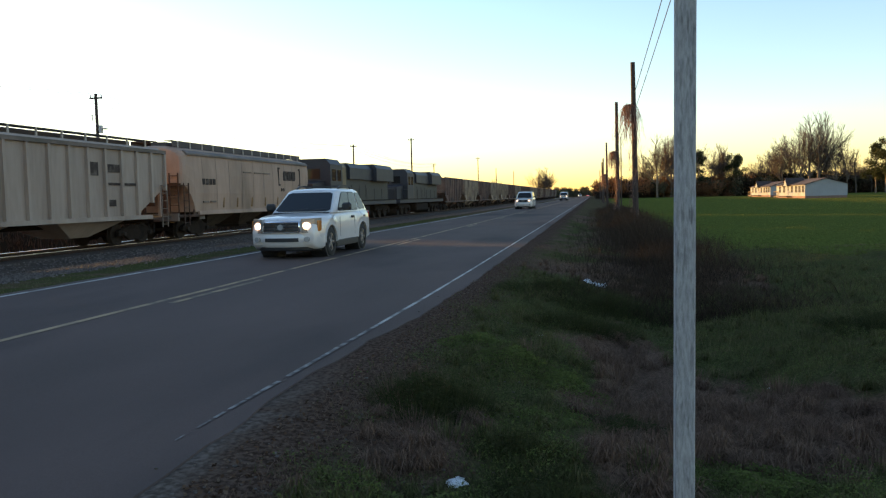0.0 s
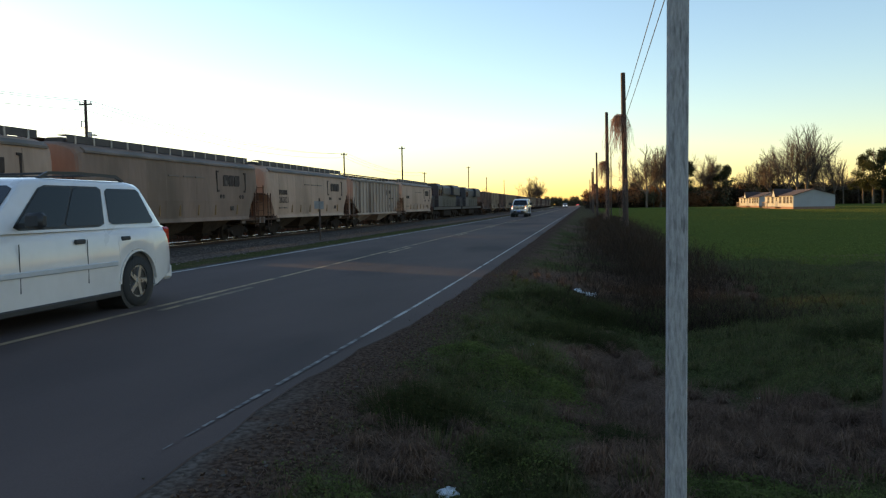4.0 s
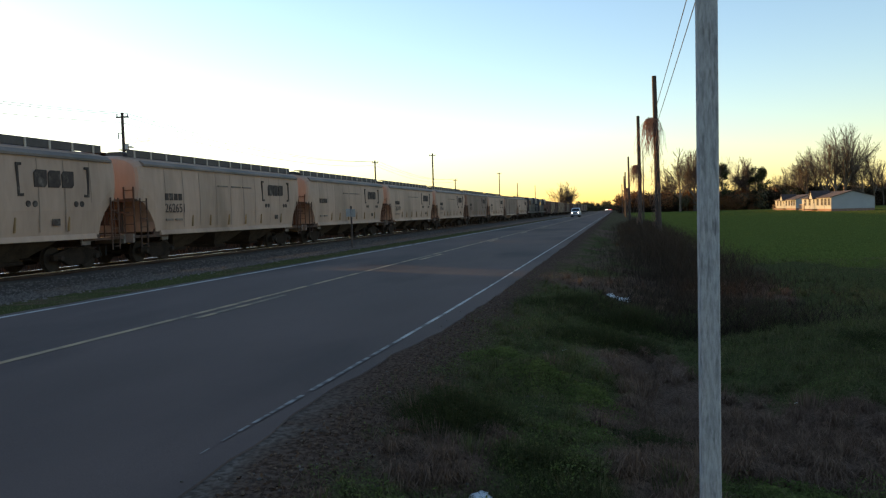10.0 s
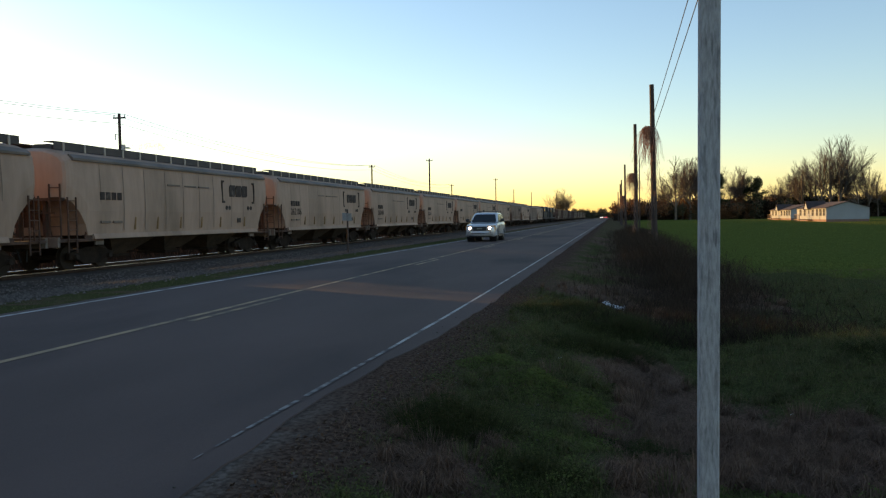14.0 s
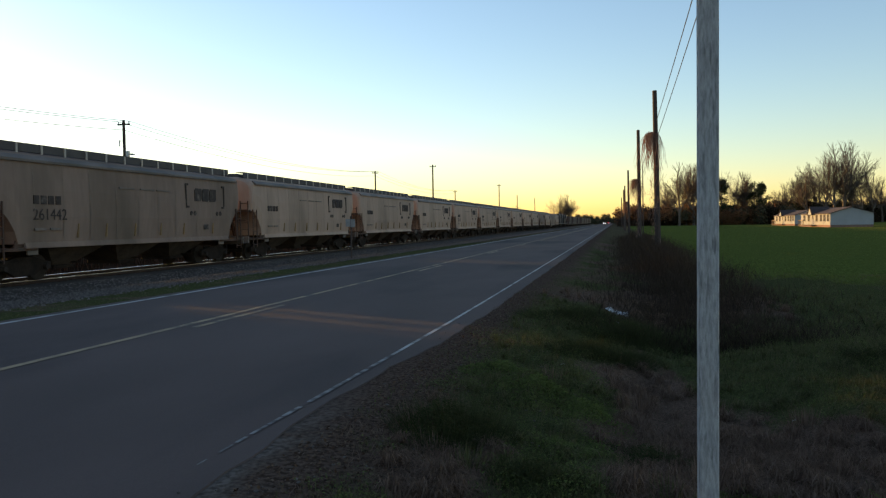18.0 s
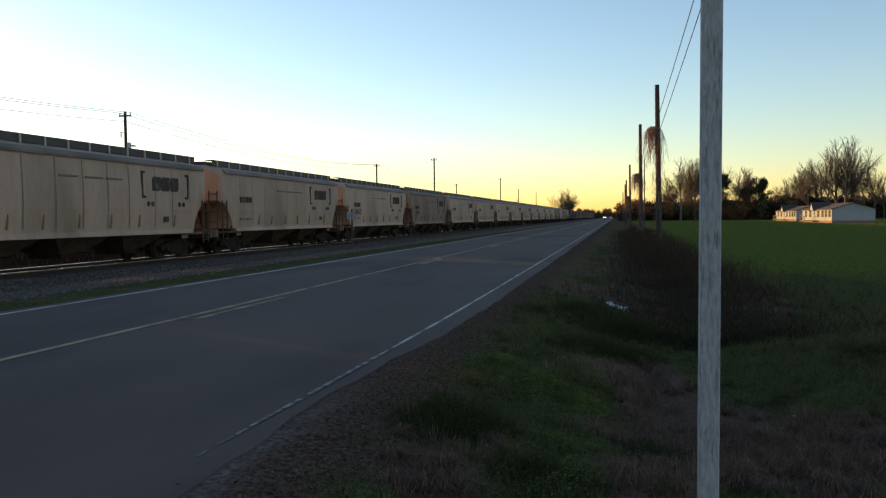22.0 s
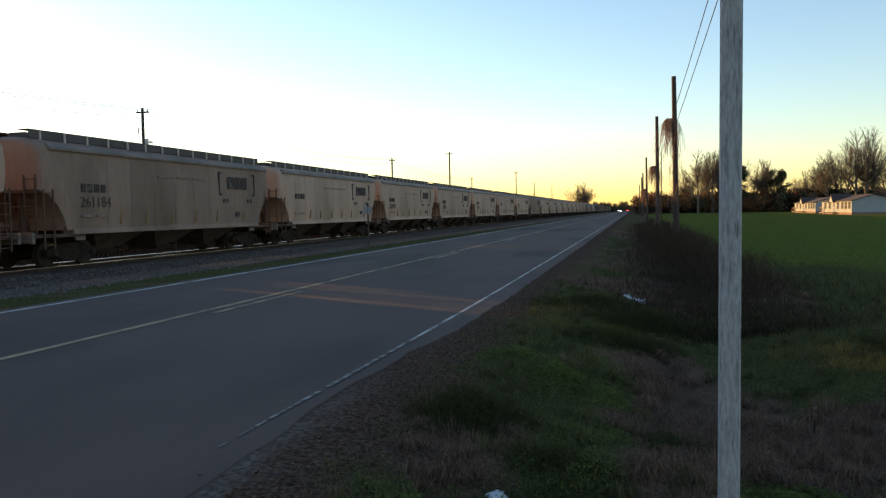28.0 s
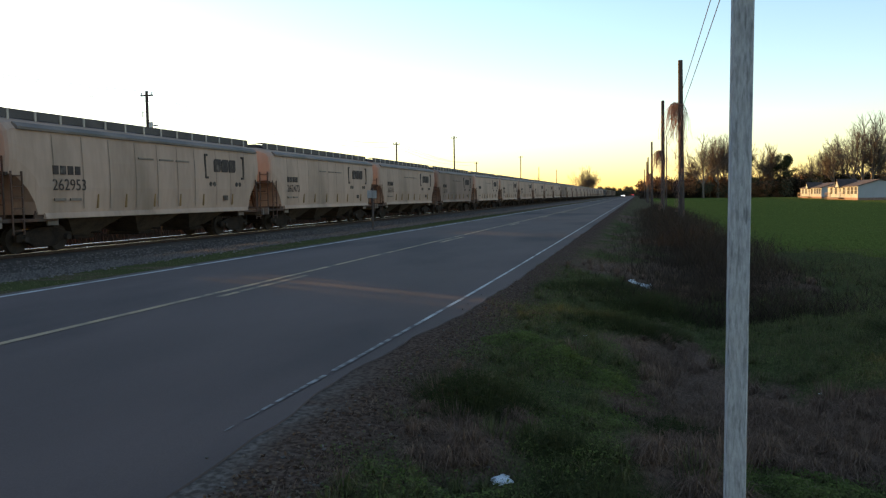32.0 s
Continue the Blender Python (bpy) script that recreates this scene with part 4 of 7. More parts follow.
def ribbed_hopper():
    car = thing("covered_hopper_car", "pale grey ribbed covered hopper car streaked with rust", "freight car", "train")
    rings = []
    for y, zb in ((0.0, 2.3), (2.1, 1.15), (BODY - 2.1, 1.15), (BODY, 2.3)):
        rings.append([(-1.42, y, zb), (-1.45, y, 3.75), (-1.2, y, 3.98), (0, y, 4.12), (1.2, y, 3.98), (1.45, y, 3.75), (1.42, y, zb)])
    part("shell", loft(rings), M["hopper_old"], car)
    for i in range(16):
        y = 0.06 + i * (BODY - 0.12) / 15
        zb = 1.1 if 2.0 < y < BODY - 2.0 else 2.2 - 0.5 * min(y, BODY - y)
        for sx in (-1, 1):
            part("rib", prism([(y - 0.06, zb), (y + 0.06, zb), (y + 0.06, 3.74), (y - 0.06, 3.74)], "x", sx * 1.43, sx * 1.56), M["hopper_old"], car)
    for sx in (-1, 1):
        part("roof_rail", box(sx * 1.38, sx * 1.57, 0, BODY, 3.72, 3.86), M["hopper_roof"], car)
        part("side_sill", box(sx * 1.44, sx * 1.57, 1.2, BODY - 1.2, 1.0, 1.16), M["hopper_old"], car)
        part("running_board", box(sx * 0.55, sx * 1.0, -0.3, BODY + 0.3, 4.26, 4.30), M["trough"], car)
    part("hatch_trough", box(-0.4, 0.4, 0.8, BODY - 0.8, 4.05, 4.26, 0.03), M["trough"], car)
    bracket = mesh_of(box(0.96, 1.01, -0.035, 0.035, 4.0, 4.3), "bracket")
    for i in range(12):
        part("bracket", bracket, M["pale"], car, at=pose(0, 0.6 + i * (BODY - 1.2) / 11, 0))
    for yc in (4.6, BODY - 4.6):
        part("discharge_bay", loft([[(sx * 0.6, yc + sy * 0.5, 0.4) for sx, sy in ((-1, -1), (1, -1), (1, 1), (-1, 1))], [(sx * 1.4, yc + sy * 2.4, 1.16) for sx, sy in ((-1, -1), (1, -1), (1, 1), (-1, 1))]]), M["hopper_old"], car)
    lad = ladder_mesh(0.62, 2.4, 0.42)
    for e in (0, 1):
        def ye(v):
            return v if e == 0 else BODY - v
        part("slope_sheet", loft([[(-1.36, ye(0.1), 2.26), (1.36, ye(0.1), 2.26), (1.36, ye(0.14), 2.3), (-1.36, ye(0.14), 2.3)], [(-1.36, ye(2.2), 1.05), (1.36, ye(2.2), 1.05), (1.36, ye(2.24), 1.1), (-1.36, ye(2.24), 1.1)]]), M["rust"], car, "rusty sloping end sheet")
        y0, y1 = sorted((ye(-0.4), ye(1.8)))
        part("end_platform", box(-1.45, 1.45, y0, y1, 0.96, 1.06), M["rust"], car)
        for sx in (-1, 1):
            part("side_ladder", lad, M["hopper_roof"], car, at=pose(sx * 1.53, 0.0 if e == 0 else BODY - 0.42, 0))
            part("end_post", box(sx * 1.2 - 0.06, sx * 1.2 + 0.06, min(ye(-0.05), ye(0.1)), max(ye(-0.05), ye(0.1)), 1.0, 3.7), M["hopper_old"], car)
    for y0, y1, z0, z1 in ((10.2, 10.9, 2.7, 3.2), (11.4, 12.4, 2.85, 3.15), (11.4, 13.4, 2.35, 2.45), (11.4, 11.9, 1.55, 1.8)):
        part("stencil_bar", box(1.462, 1.47, y0, y1, z0, z1), M["stencil"], car)
    underframe(car, BODY)
    return car


def locomotive():
    LL = 21.2
    car = thing("diesel_locomotive", "dark blue and grey freight locomotive with yellow bands", "locomotive", "locomotives in the train")
    part("frame", box(-1.5, 1.5, 0, LL, 1.15, 1.5, 0.03), M["loco_blue"], car)
    part("walkway", box(-1.55, 1.55, 0.3, LL - 0.3, 1.5, 1.56), M["truck"], car)
    part("long_hood", prism([(-0.95, 1.56), (-0.95, 4.05), (-0.75, 4.35), (0.75, 4.35), (0.95, 4.05), (0.95, 1.56)], "y", 5.6, LL - 1.0), M["loco_grey"], car)
    part("hood_band", prism([(-0.96, 1.57), (-0.96, 4.06), (-0.76, 4.36), (0.76, 4.36), (0.96, 4.06), (0.96, 1.57)], "y", 6.2, 8.2), M["loco_yellow"], car, "yellow band on the hood")
    part("hood_top_band", prism([(-1.15, 3.2), (-1.15, 4.07), (-0.9, 4.42), (0.9, 4.42), (1.15, 4.07), (1.15, 3.2)], "y", 8.6, 15.0), M["loco_blue"], car)
    part("radiator", prism([(-1.5, 3.15), (-1.5, 4.2), (-1.2, 4.55), (1.2, 4.55), (1.5, 4.2), (1.5, 3.15)], "y", 14.8, LL - 0.9), M["loco_blue"], car)
    cab = part("cab", prism([(-1.55, 1.56), (-1.55, 4.1), (-1.2, 4.5), (1.2, 4.5), (1.55, 4.1), (1.55, 1.56)], "y", 3.0, 5.6), M["loco_blue"], car)
    for y in (3.35, 4.5):
        part("cab_window", box(1.545, 1.56, y, y + 0.8, 2.95, 3.75), M["car_glass"], cab)
    for x in (-1.2, -0.1):
        part("cab_window", box(x, x + 0.9, 2.985, 3.0, 3.1, 3.8), M["car_glass"], cab)
    part("nose", loft([[(-0.9, 1.2, 1.56), (0.9, 1.2, 1.56), (0.9, 1.2, 2.7), (-0.9, 1.2, 2.7)], [(-1.1, 3.0, 1.56), (1.1, 3.0, 1.56), (1.1, 3.0, 2.95), (-1.1, 3.0, 2.95)]]), M["loco_blue"], car)
    part("fuel_tank", box(-1.35, 1.35, 7.6, 13.2, 0.3, 1.15, 0.12), M["truck"], car)
    for y in (6.0, 9.5, 11.5, 13.2):
        part("hood_door", box(0.951, 0.975, y, y + 1.2, 1.8, 2.8), M["loco_grey"], car)
    for i in range(10):
        y = 0.6 + i * (LL - 1.2) / 9
        part("handrail_post", box(1.5, 1.53, y - 0.02, y + 0.02, 1.56, 2.5), M["loco_grey"], car)
    part("handrail", box(1.5, 1.53, 0.6, LL - 0.6, 2.48, 2.52), M["loco_grey"], car)
    for yc in (3.4, LL - 3.4):
        bg = part("truck", box(-1.0, 1.0, yc - 2.2, yc + 2.2, 0.55, 1.1, 0.05), M["truck"], car)
        for k in (-1.7, 0, 1.7):
            bm = tube((-0.82, yc + k, 0.52), (0.82, yc + k, 0.52), 0.52, 0.52, 18)
            part("wheelset", bm, M["wheel_steel"], bg)
            part("axle_box", box(1.0, 1.2, yc + k - 0.25, yc + k + 0.25, 0.35, 0.75, 0.03), M["truck"], bg)
        part("side_frame", box(1.0, 1.12, yc - 2.3, yc + 2.3, 0.62, 0.9, 0.03), M["truck"], bg)
    for y in (-0.35, LL + 0.35):
        part("coupler", box(-0.12, 0.12, y - 0.45, y + 0.45, 0.7, 0.95, 0.03), M["truck"], car)
    for sy in (0, LL):
        for z in (0.5, 0.8, 1.1):
            part("step", box(1.2, 1.52, sy - 0.15, sy + 0.15, z - 0.02, z + 0.02), M["truck"], car)
    return car


def coal_car(mat):
    LC = 13.2
    brown = mat == "coal_brown"
    car = thing("open_hopper_car", "rust-brown ribbed open hopper car" if brown else "dusty grey ribbed open hopper car", "freight car", "open hoppers ahead of the locomotives")
    part("tub", loft([[(-1.4, y, zb), (-1.48, y, 4.05), (1.48, y, 4.05), (1.4, y, zb)] for y, zb in ((0, 2.2), (2.2, 1.1), (LC - 2.2, 1.1), (LC, 2.2))]), M[mat], car)
    part("load", loft([[(-1.3, y, 4.0), (-0.5, y, z + 0.2), (0.5, y, z + 0.2), (1.3, y, 4.0)] for y, z in ((0.3, 4.05), (3, 3.72), (LC / 2, 3.62), (LC - 3, 3.75), (LC - 0.3, 4.05))]), M["dark_gap"], car, "dark heaped load")
    for i in range(11):
        y = 0.08 + i * (LC - 0.16) / 10
        for sx in (-1, 1):
            part("rib", box(sx * 1.45, sx * 1.57, y - 0.07, y + 0.07, 1.1 if 2 < y < LC - 2 else 1.9, 4.05), M[mat], car)
    for sx in (-1, 1):
        part("top_rail", box(sx * 1.43, sx * 1.58, 0, LC, 4.0, 4.13), M[mat], car)
        part("side_sill", box(sx * 1.43, sx * 1.55, 0, LC, 1.0, 1.15), M[mat], car)
    for yc in (4.3, LC - 4.3):
        part("discharge_bay", loft([[(sx * 0.6, yc + sy * 0.4, 0.4) for sx, sy in ((-1, -1), (1, -1), (1, 1), (-1, 1))], [(sx * 1.35, yc + sy * 2.0, 1.12) for sx, sy in ((-1, -1), (1, -1), (1, 1), (-1, 1))]]), M[mat], car)
    underframe(car, LC)
    return car


def train_at(t):
    """How far the train has rolled along the track after t seconds."""
    return 31.48 + 10.7176 * t + 0.0708158 * t ** 2 - 0.00241225 * t ** 3 + 0.0000345249 * t ** 4


TRAIN = []  # car and its start along the track when the train stands at zero


def build_train():
    first = hopper_car()
    tagged(first, "pale grey covered hopper car with orange-lit ends and a stencilled number", "freight car", "train")
    numbers = {-2: "262021", -3: "262173", -4: "262655", -5: "262170", -7: "262651", -8: "262484", -9: "262106", -13: "261442", -14: "262622", -16: "262806", -17: "262263", -18: "262978", -20: "261184", -21: "262351", -22: "262473", -23: "262953"}
    home = Matrix.Identity(4)
    copies = [(0, copy_thing(first, home))] + [(k, copy_thing(first, home)) for k in range(-2, -27, -1)]
    for o in [first, *first.children_recursive]:
        bpy.data.objects.remove(o)
    for k, car in copies:
        TRAIN.append((car, k * PITCH))
        if k in numbers:
            digits(car, numbers[k])
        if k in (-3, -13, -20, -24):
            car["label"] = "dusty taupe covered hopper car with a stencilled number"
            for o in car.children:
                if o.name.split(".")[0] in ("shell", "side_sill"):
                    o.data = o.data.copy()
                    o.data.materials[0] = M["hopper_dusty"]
    TRAIN.append((ribbed_hopper(), -PITCH))
    loco = locomotive()
    TRAIN.append((loco, PITCH - 0.15))
    TRAIN.append((copy_thing(loco, home), PITCH + 22.4))
    y = PITCH + 45.0
    brown, grey = coal_car("coal_brown"), coal_car("coal_grey")
    pattern = "bgbggbgbbggbgbggbgbg"
    for i, c in enumerate(pattern):
        src = brown if c == "b" else grey
        car = src if i < 2 else copy_thing(src, home)
        TRAIN.append((car, y))
        y += 14.4
    for car, start in TRAIN:
        car.matrix_basis = pose(RAIL_X, start + train_at(0), RAIL_Z)


build_train()


# ---- road vehicles: nose at y = 0, tail at y = length, wheels on z = 0 ----
def wheel(parent, x, y, r, width, side):
    w = new("wheel")
    w.parent = parent
    w.matrix_basis = pose(x, y, r)
    tyre_rings = []
    prof = [(0.0, 0.62), (0.0, 0.93), (0.12, 0.99), (0.3, 1.0), (0.7, 1.0), (0.88, 0.99), (1.0, 0.93), (1.0, 0.62)]
    for k in range(24):
        a = 2 * math.pi * k / 24
        tyre_rings.append([(side * (-width * (1 - u)), v * r * math.cos(a), v * r * math.sin(a)) for u, v in prof])
    bpy.data.objects.remove(w)
    w = part("wheel", loft(tyre_rings + [tyre_rings[0]], False, False), M["rubber"], parent, smooth=True, at=pose(x, y, r))
    bm = bmesh.new()
    add_tube(bm, (-side * width * 0.7, 0, 0), (-side * width * 0.12, 0, 0), r * 0.63, r * 0.63, 20)
    part("rim", bm, M["black_plastic"], w)
    bm = bmesh.new()
    for k in range(5):
        a = 2 * math.pi * k / 5
        c, s = math.cos(a), math.sin(a)
        n1, n2 = (-s, c), (c, s)
        pts = []
        for u, v in ((0.05, -0.10), (0.62, -0.08), (0.62, 0.08), (0.05, 0.10)):
            pts.append((r * (u * n2[0] + v * n1[0]), r * (u * n2[1] + v * n1[1])))
        lo = [bm.verts.new((-side * width * 0.12, p, q)) for p, q in pts]
        hi = [bm.verts.new((-side * width * 0.02, p * 0.97, q * 0.97)) for p, q in pts]
        bm.faces.new(hi)
        for i in range(4):
            bm.faces.new((lo[i], lo[(i + 1) % 4], hi[(i + 1) % 4], hi[i]))
    bmesh.ops.recalc_face_normals(bm, faces=bm.faces)
    part("spokes", bm, M["alloy"], w)
    add = bmesh.new()
    for k in range(20):
        a, b = 2 * math.pi * k / 20, 2 * math.pi * (k + 1) / 20
        q = [add.verts.new((-side * width * 0.06, r * f * math.cos(t), r * f * math.sin(t))) for f, t in ((0.56, a), (0.64, a), (0.64, b), (0.56, b))]
        add.faces.new(q)
    part("rim_ring", add, M["alloy"], w)
    part("hub", tube((-side * width * 0.15, 0, 0), (side * 0.005, 0, 0), r * 0.15, r * 0.12, 12), M["alloy"], w)
    return w


def crisp(bm, degrees=38):
    """Smooth faces, but hard edges where the surface turns sharply."""
    for f in bm.faces:
        f.smooth = True
    for e in bm.edges:
        if len(e.link_faces) != 2 or e.calc_face_angle(0.0) > radians(degrees):
            e.smooth = False
    return bm


def vehicle(name, label, L, W, H, wb, front_axle, r, hood_z, belt_z, clear, base_y, roof_y, paint="white_paint", lights="lamp_on", cap=0.0, rack=True, chrome_grille=True, cladding=True, grille_z=(0.62, 0.9), plate=False, windows=((0.0, 0.36), (0.385, 0.70), (0.755, 0.985)), grille_half=0.5, moulding=False):
    """base_y: foot of the windscreen and of the rear window; roof_y: front and rear end of the roof. cap: where a pickup's bed cap begins."""
    hw = W / 2
    car = thing(name, label, "car")
    b0, b1 = base_y
    r0, r1 = roof_y
    fa, ra = front_axle, front_axle + wb
    arch = r * 1.19
    nose = 0.06 if cap else 0.11

    def bow(bm):
        """Curve the nose and the tail in plan."""
        for v in bm.verts:
            x, y = v.co.x / hw, v.co.y
            v.co.y += -nose * (1 - x * x) * max(0.0, 1 - max(y, 0) / 0.9) + 0.05 * (1 - x * x) * max(0.0, 1 - max(L - y, 0) / 0.6)
        return bm

    def add(pname, bm, mat, parent=None, text="", degrees=38):
        return part(pname, crisp(bow(bm), degrees), M[mat], parent or car, text)

    def along(pts, y):
        for (ya, za), (yb, zb_) in zip(pts, pts[1:]):
            if y <= yb:
                return za + (zb_ - za) * (y - ya) / (yb - ya)
        return pts[-1][1]

    crown = [(0.0, hood_z - 0.30), (0.03, hood_z - 0.20), (0.09, hood_z - 0.125), (0.2, hood_z - 0.075), (0.45, hood_z - 0.035), (b0 * 0.72, hood_z), (b0, hood_z + 0.03), (b0 + 0.35, belt_z), (L - 0.5, belt_z + 0.03), (L - 0.08, belt_z), (L, belt_z - 0.12)]

    def low(y):
        z = clear + 0.02 + max(0.0, 0.14 - y) * 0.9 + max(0.0, y - L + 0.5) * 0.35
        for c in (fa, ra):
            d = abs(y - c)
            if d < arch:
                z = max(z, r + math.sqrt(arch * arch - d * d) * 0.98)
        return z

    bends = (-1.001, -0.999, -0.97, -0.88, -0.75, -0.55, -0.3, 0, 0.3, 0.55, 0.75, 0.88, 0.97, 0.999, 1.001)
    stations = sorted({0.0, 0.03, 0.09, 0.2, 0.32, b0 * 0.72, b0, b0 + 0.35, L - 0.5, L - 0.2, L - 0.08, L - 0.03, L} | {c + arch * k for c in (fa, ra) for k in bends} | {fa + wb * k for k in (0.35, 0.5, 0.65)})
    rings = []
    for y in stations:
        k = 1.0
        if y < 0.7:
            k = 0.86 + 0.14 * math.sqrt(1 - (1 - y / 0.7) ** 2)
        if y > L - 0.4:
            k = 0.90 + 0.10 * math.sqrt(max(0, 1 - (1 - (L - y) / 0.4) ** 2))
        # the arches stand out a little from the doors
        flare = 1 + 0.018 * max(math.exp(-((y - c) / (arch * 1.0)) ** 4) for c in (fa, ra))
        w, t, lo = hw * k * 0.985 * flare, along(crown, y), low(y)
        h = t - lo
        half = [(w * 0.92, lo - 0.005), (w * 0.985, lo + min(0.05, 0.1 * h)), (w, lo + 0.36 * h), (w * 0.995, lo + 0.60 * h), (w * 0.972, max(lo + 0.66 * h, t - 0.14)), (w * 0.935, max(lo + 0.75 * h, t - 0.06)), (w * 0.86, t - 0.016), (w * 0.48, t + 0.004)]
        rings.append([(-x, y, z) for x, z in half] + [(0.0, y, t + 0.012)] + [(x, y, z) for x, z in half[::-1]])
    add("body", loft(rings), paint, degrees=42)
    part("floor", box(-hw * 0.84, hw * 0.84, 0.3, L - 0.25, clear + 0.03, clear + 0.3), M["black_plastic"], car)
    for c in (fa, ra):
        for sx in (-1, 1):
            part("wheel_housing", tube((sx * hw * 0.5, c, r), (sx * hw * 0.955, c, r), arch * 0.985, arch * 0.985, 24), M["black_plastic"], car)
            pts = [(c + arch * math.cos(math.pi * k / 16), r + arch * 0.98 * math.sin(math.pi * k / 16)) for k in range(17)]
            rim = pts + [(c + (p - c) * 1.07, r + (q - r) * 1.07) for p, q in pts[::-1]]
            part("arch_trim", loft([[(sx * hw * 0.97, p, q) for p, q in rim], [(sx * hw * 1.008, p, q) for p, q in rim]]), M[paint], car)
    # cabin with rounded roof edges
    zb = belt_z - 0.03
    tw = hw * 0.76
    rr = []
    for yb_, yt_, full in ((b0, r0, 0.0), (b0 + 0.12, r0 + 0.10, 0.6), (b0 + 0.5, r0 + 0.35, 1), ((b0 + b1) / 2, (r0 + r1) / 2, 1), (b1 - 0.3, r1 - 0.3, 1), (b1 - 0.08, r1 - 0.08, 0.6), (b1, r1, 0.0)):
        zt = H - 0.06 * (1 - full)
        bw = hw * (0.88 + 0.055 * full)
        tt = tw * (0.94 + 0.06 * full)
        half = [(bw, yb_, zb)] + [(bw + (tt - bw) * f, yb_ + (yt_ - yb_) * f, zb + (zt - zb) * f) for f in (0.45, 0.86)]
        half += [(tt * u, yb_ + (yt_ - yb_) * f, zb + (zt - zb) * f) for u, f in ((0.985, 0.92), (0.93, 0.965), (0.82, 0.99), (0.5, 1.0))]
        rr.append([(-x, y, z) for x, y, z in half] + [(0.0, yt_, zt + 0.012)] + [(x, y, z) for x, y, z in half[::-1]])
    part("cabin", crisp(loft(rr), 30), M[paint], car)

    def pane(pname, corners, mat="car_glass", push=(0, 0, 0), parent=None):
        """A pane with clipped corners, set on the cabin."""
        c = sum((Vector(p) for p in corners), Vector()) / 4
        pts = []
        for i in range(4):
            p, before, after = Vector(corners[i]), Vector(corners[i - 1]), Vector(corners[(i + 1) % 4])
            pts += [p.lerp(before, 0.07), p.lerp(after, 0.07)]
        bm = bmesh.new()
        vs = [bm.verts.new(p + Vector(push)) for p in pts]
        inner = [bm.verts.new(p * 0.985 + c * 0.015 - Vector(push) * 1.6) for p in pts]
        bm.faces.new(vs)
        for i in range(8):
            bm.faces.new((vs[i], vs[(i + 1) % 8], inner[(i + 1) % 8], inner[i]))
        bmesh.ops.recalc_face_normals(bm, faces=bm.faces)
        return part(pname, bm, M[mat], parent or car)

    def slope(f, yb_, yt_, zt):
        return yb_ + (yt_ - yb_) * f, zb + (zt - zb) * f

    y1, z1 = slope(0.06, b0, r0, H - 0.06)
    y2, z2 = slope(0.91, b0, r0, H - 0.06)
    screen = pane("windscreen", [(-hw * 0.83, y1, z1), (hw * 0.83, y1, z1), (tw * 0.88, y2, z2), (-tw * 0.88, y2, z2)], push=(0, -0.012, 0.006))
    for x0 in (-0.30, 0.22):
        part("wiper", tube((hw * x0, y1 - 0.03, z1 + 0.02), (hw * (x0 + 0.45), y1 + 0.01, z1 + 0.06), 0.012, 0.008, 6), M["black_plastic"], screen)
    part("cowl", box(-hw * 0.82, hw * 0.82, b0 - 0.10, b0 + 0.03, hood_z - 0.01, hood_z + 0.045, 0.015), M["black_plastic"], car)
    y1, z1 = slope(0.15, b1, r1, H - 0.06)
    y2, z2 = slope(0.88, b1, r1, H - 0.06)
    pane("rear_window", [(hw * 0.78, y1, z1), (-hw * 0.78, y1, z1), (-tw * 0.86, y2, z2), (tw * 0.86, y2, z2)], push=(0, 0.012, 0.006))
    side_end = cap if cap else b1 - 0.20
    for sx in (-1, 1):
        def at(c, f):
            yb_ = (b0 + 0.34) + (side_end - b0 - 0.34) * c
            te = r1 - 0.16 if not cap else side_end - 0.04
            yt_ = (r0 + 0.36) + (te - r0 - 0.36) * c
            bw = hw * 0.935
            return (sx * (bw + (tw - bw) * f), yb_ + (yt_ - yb_) * f, zb + (H - zb) * f)
        pane("window_trim", [at(windows[0][0] - 0.012, 0.05), at(windows[1][1] + 0.012, 0.05), at(windows[1][1] + 0.012, 0.85), at(windows[0][0] - 0.012, 0.85)], "black_plastic", (sx * 0.005, 0, 0))
        for c0_, c1_ in windows:
            pane("side_window", [at(c0_, 0.09), at(c1_, 0.09), at(c1_, 0.82), at(c0_, 0.82)], push=(sx * 0.012, 0, 0))
        big = 1.45 if cap else 1.0
        m0 = sx * hw * 0.97
        mir = part("mirror", crisp(box(min(m0 + sx * 0.05, m0 + sx * (0.05 + 0.24 * big)), max(m0 + sx * 0.05, m0 + sx * (0.05 + 0.24 * big)), b0 + 0.42, b0 + 0.56, belt_z + 0.02, belt_z + 0.02 + 0.19 * big, 0.04)), M["black_plastic"], car)
        part("mirror_stalk", box(min(m0 - sx * 0.06, m0 + sx * 0.08), max(m0 - sx * 0.06, m0 + sx * 0.08), b0 + 0.46, b0 + 0.52, belt_z + 0.03, belt_z + 0.09), M["black_plastic"], mir)
        handles = (b0 + 1.38, b0 + 2.38) if not cap else (b0 + 1.55,)
        for yh in handles:
            part("door_handle", box(sx * hw * 0.985 - 0.02, sx * hw * 0.985 + 0.02, yh, yh + 0.2, belt_z - 0.20, belt_z - 0.14, 0.012), M["black_plastic"], car)
        for ys in (b0 + 0.40, handles[0] + 0.25, *((handles[1] + 0.25,) if not cap else ())):
            part("door_seam", box(sx * hw * 0.983 - 0.004, sx * hw * 0.983 + 0.0035, ys - 0.005, ys + 0.005, clear + 0.24, belt_z - 0.15), M["black_plastic"], car)
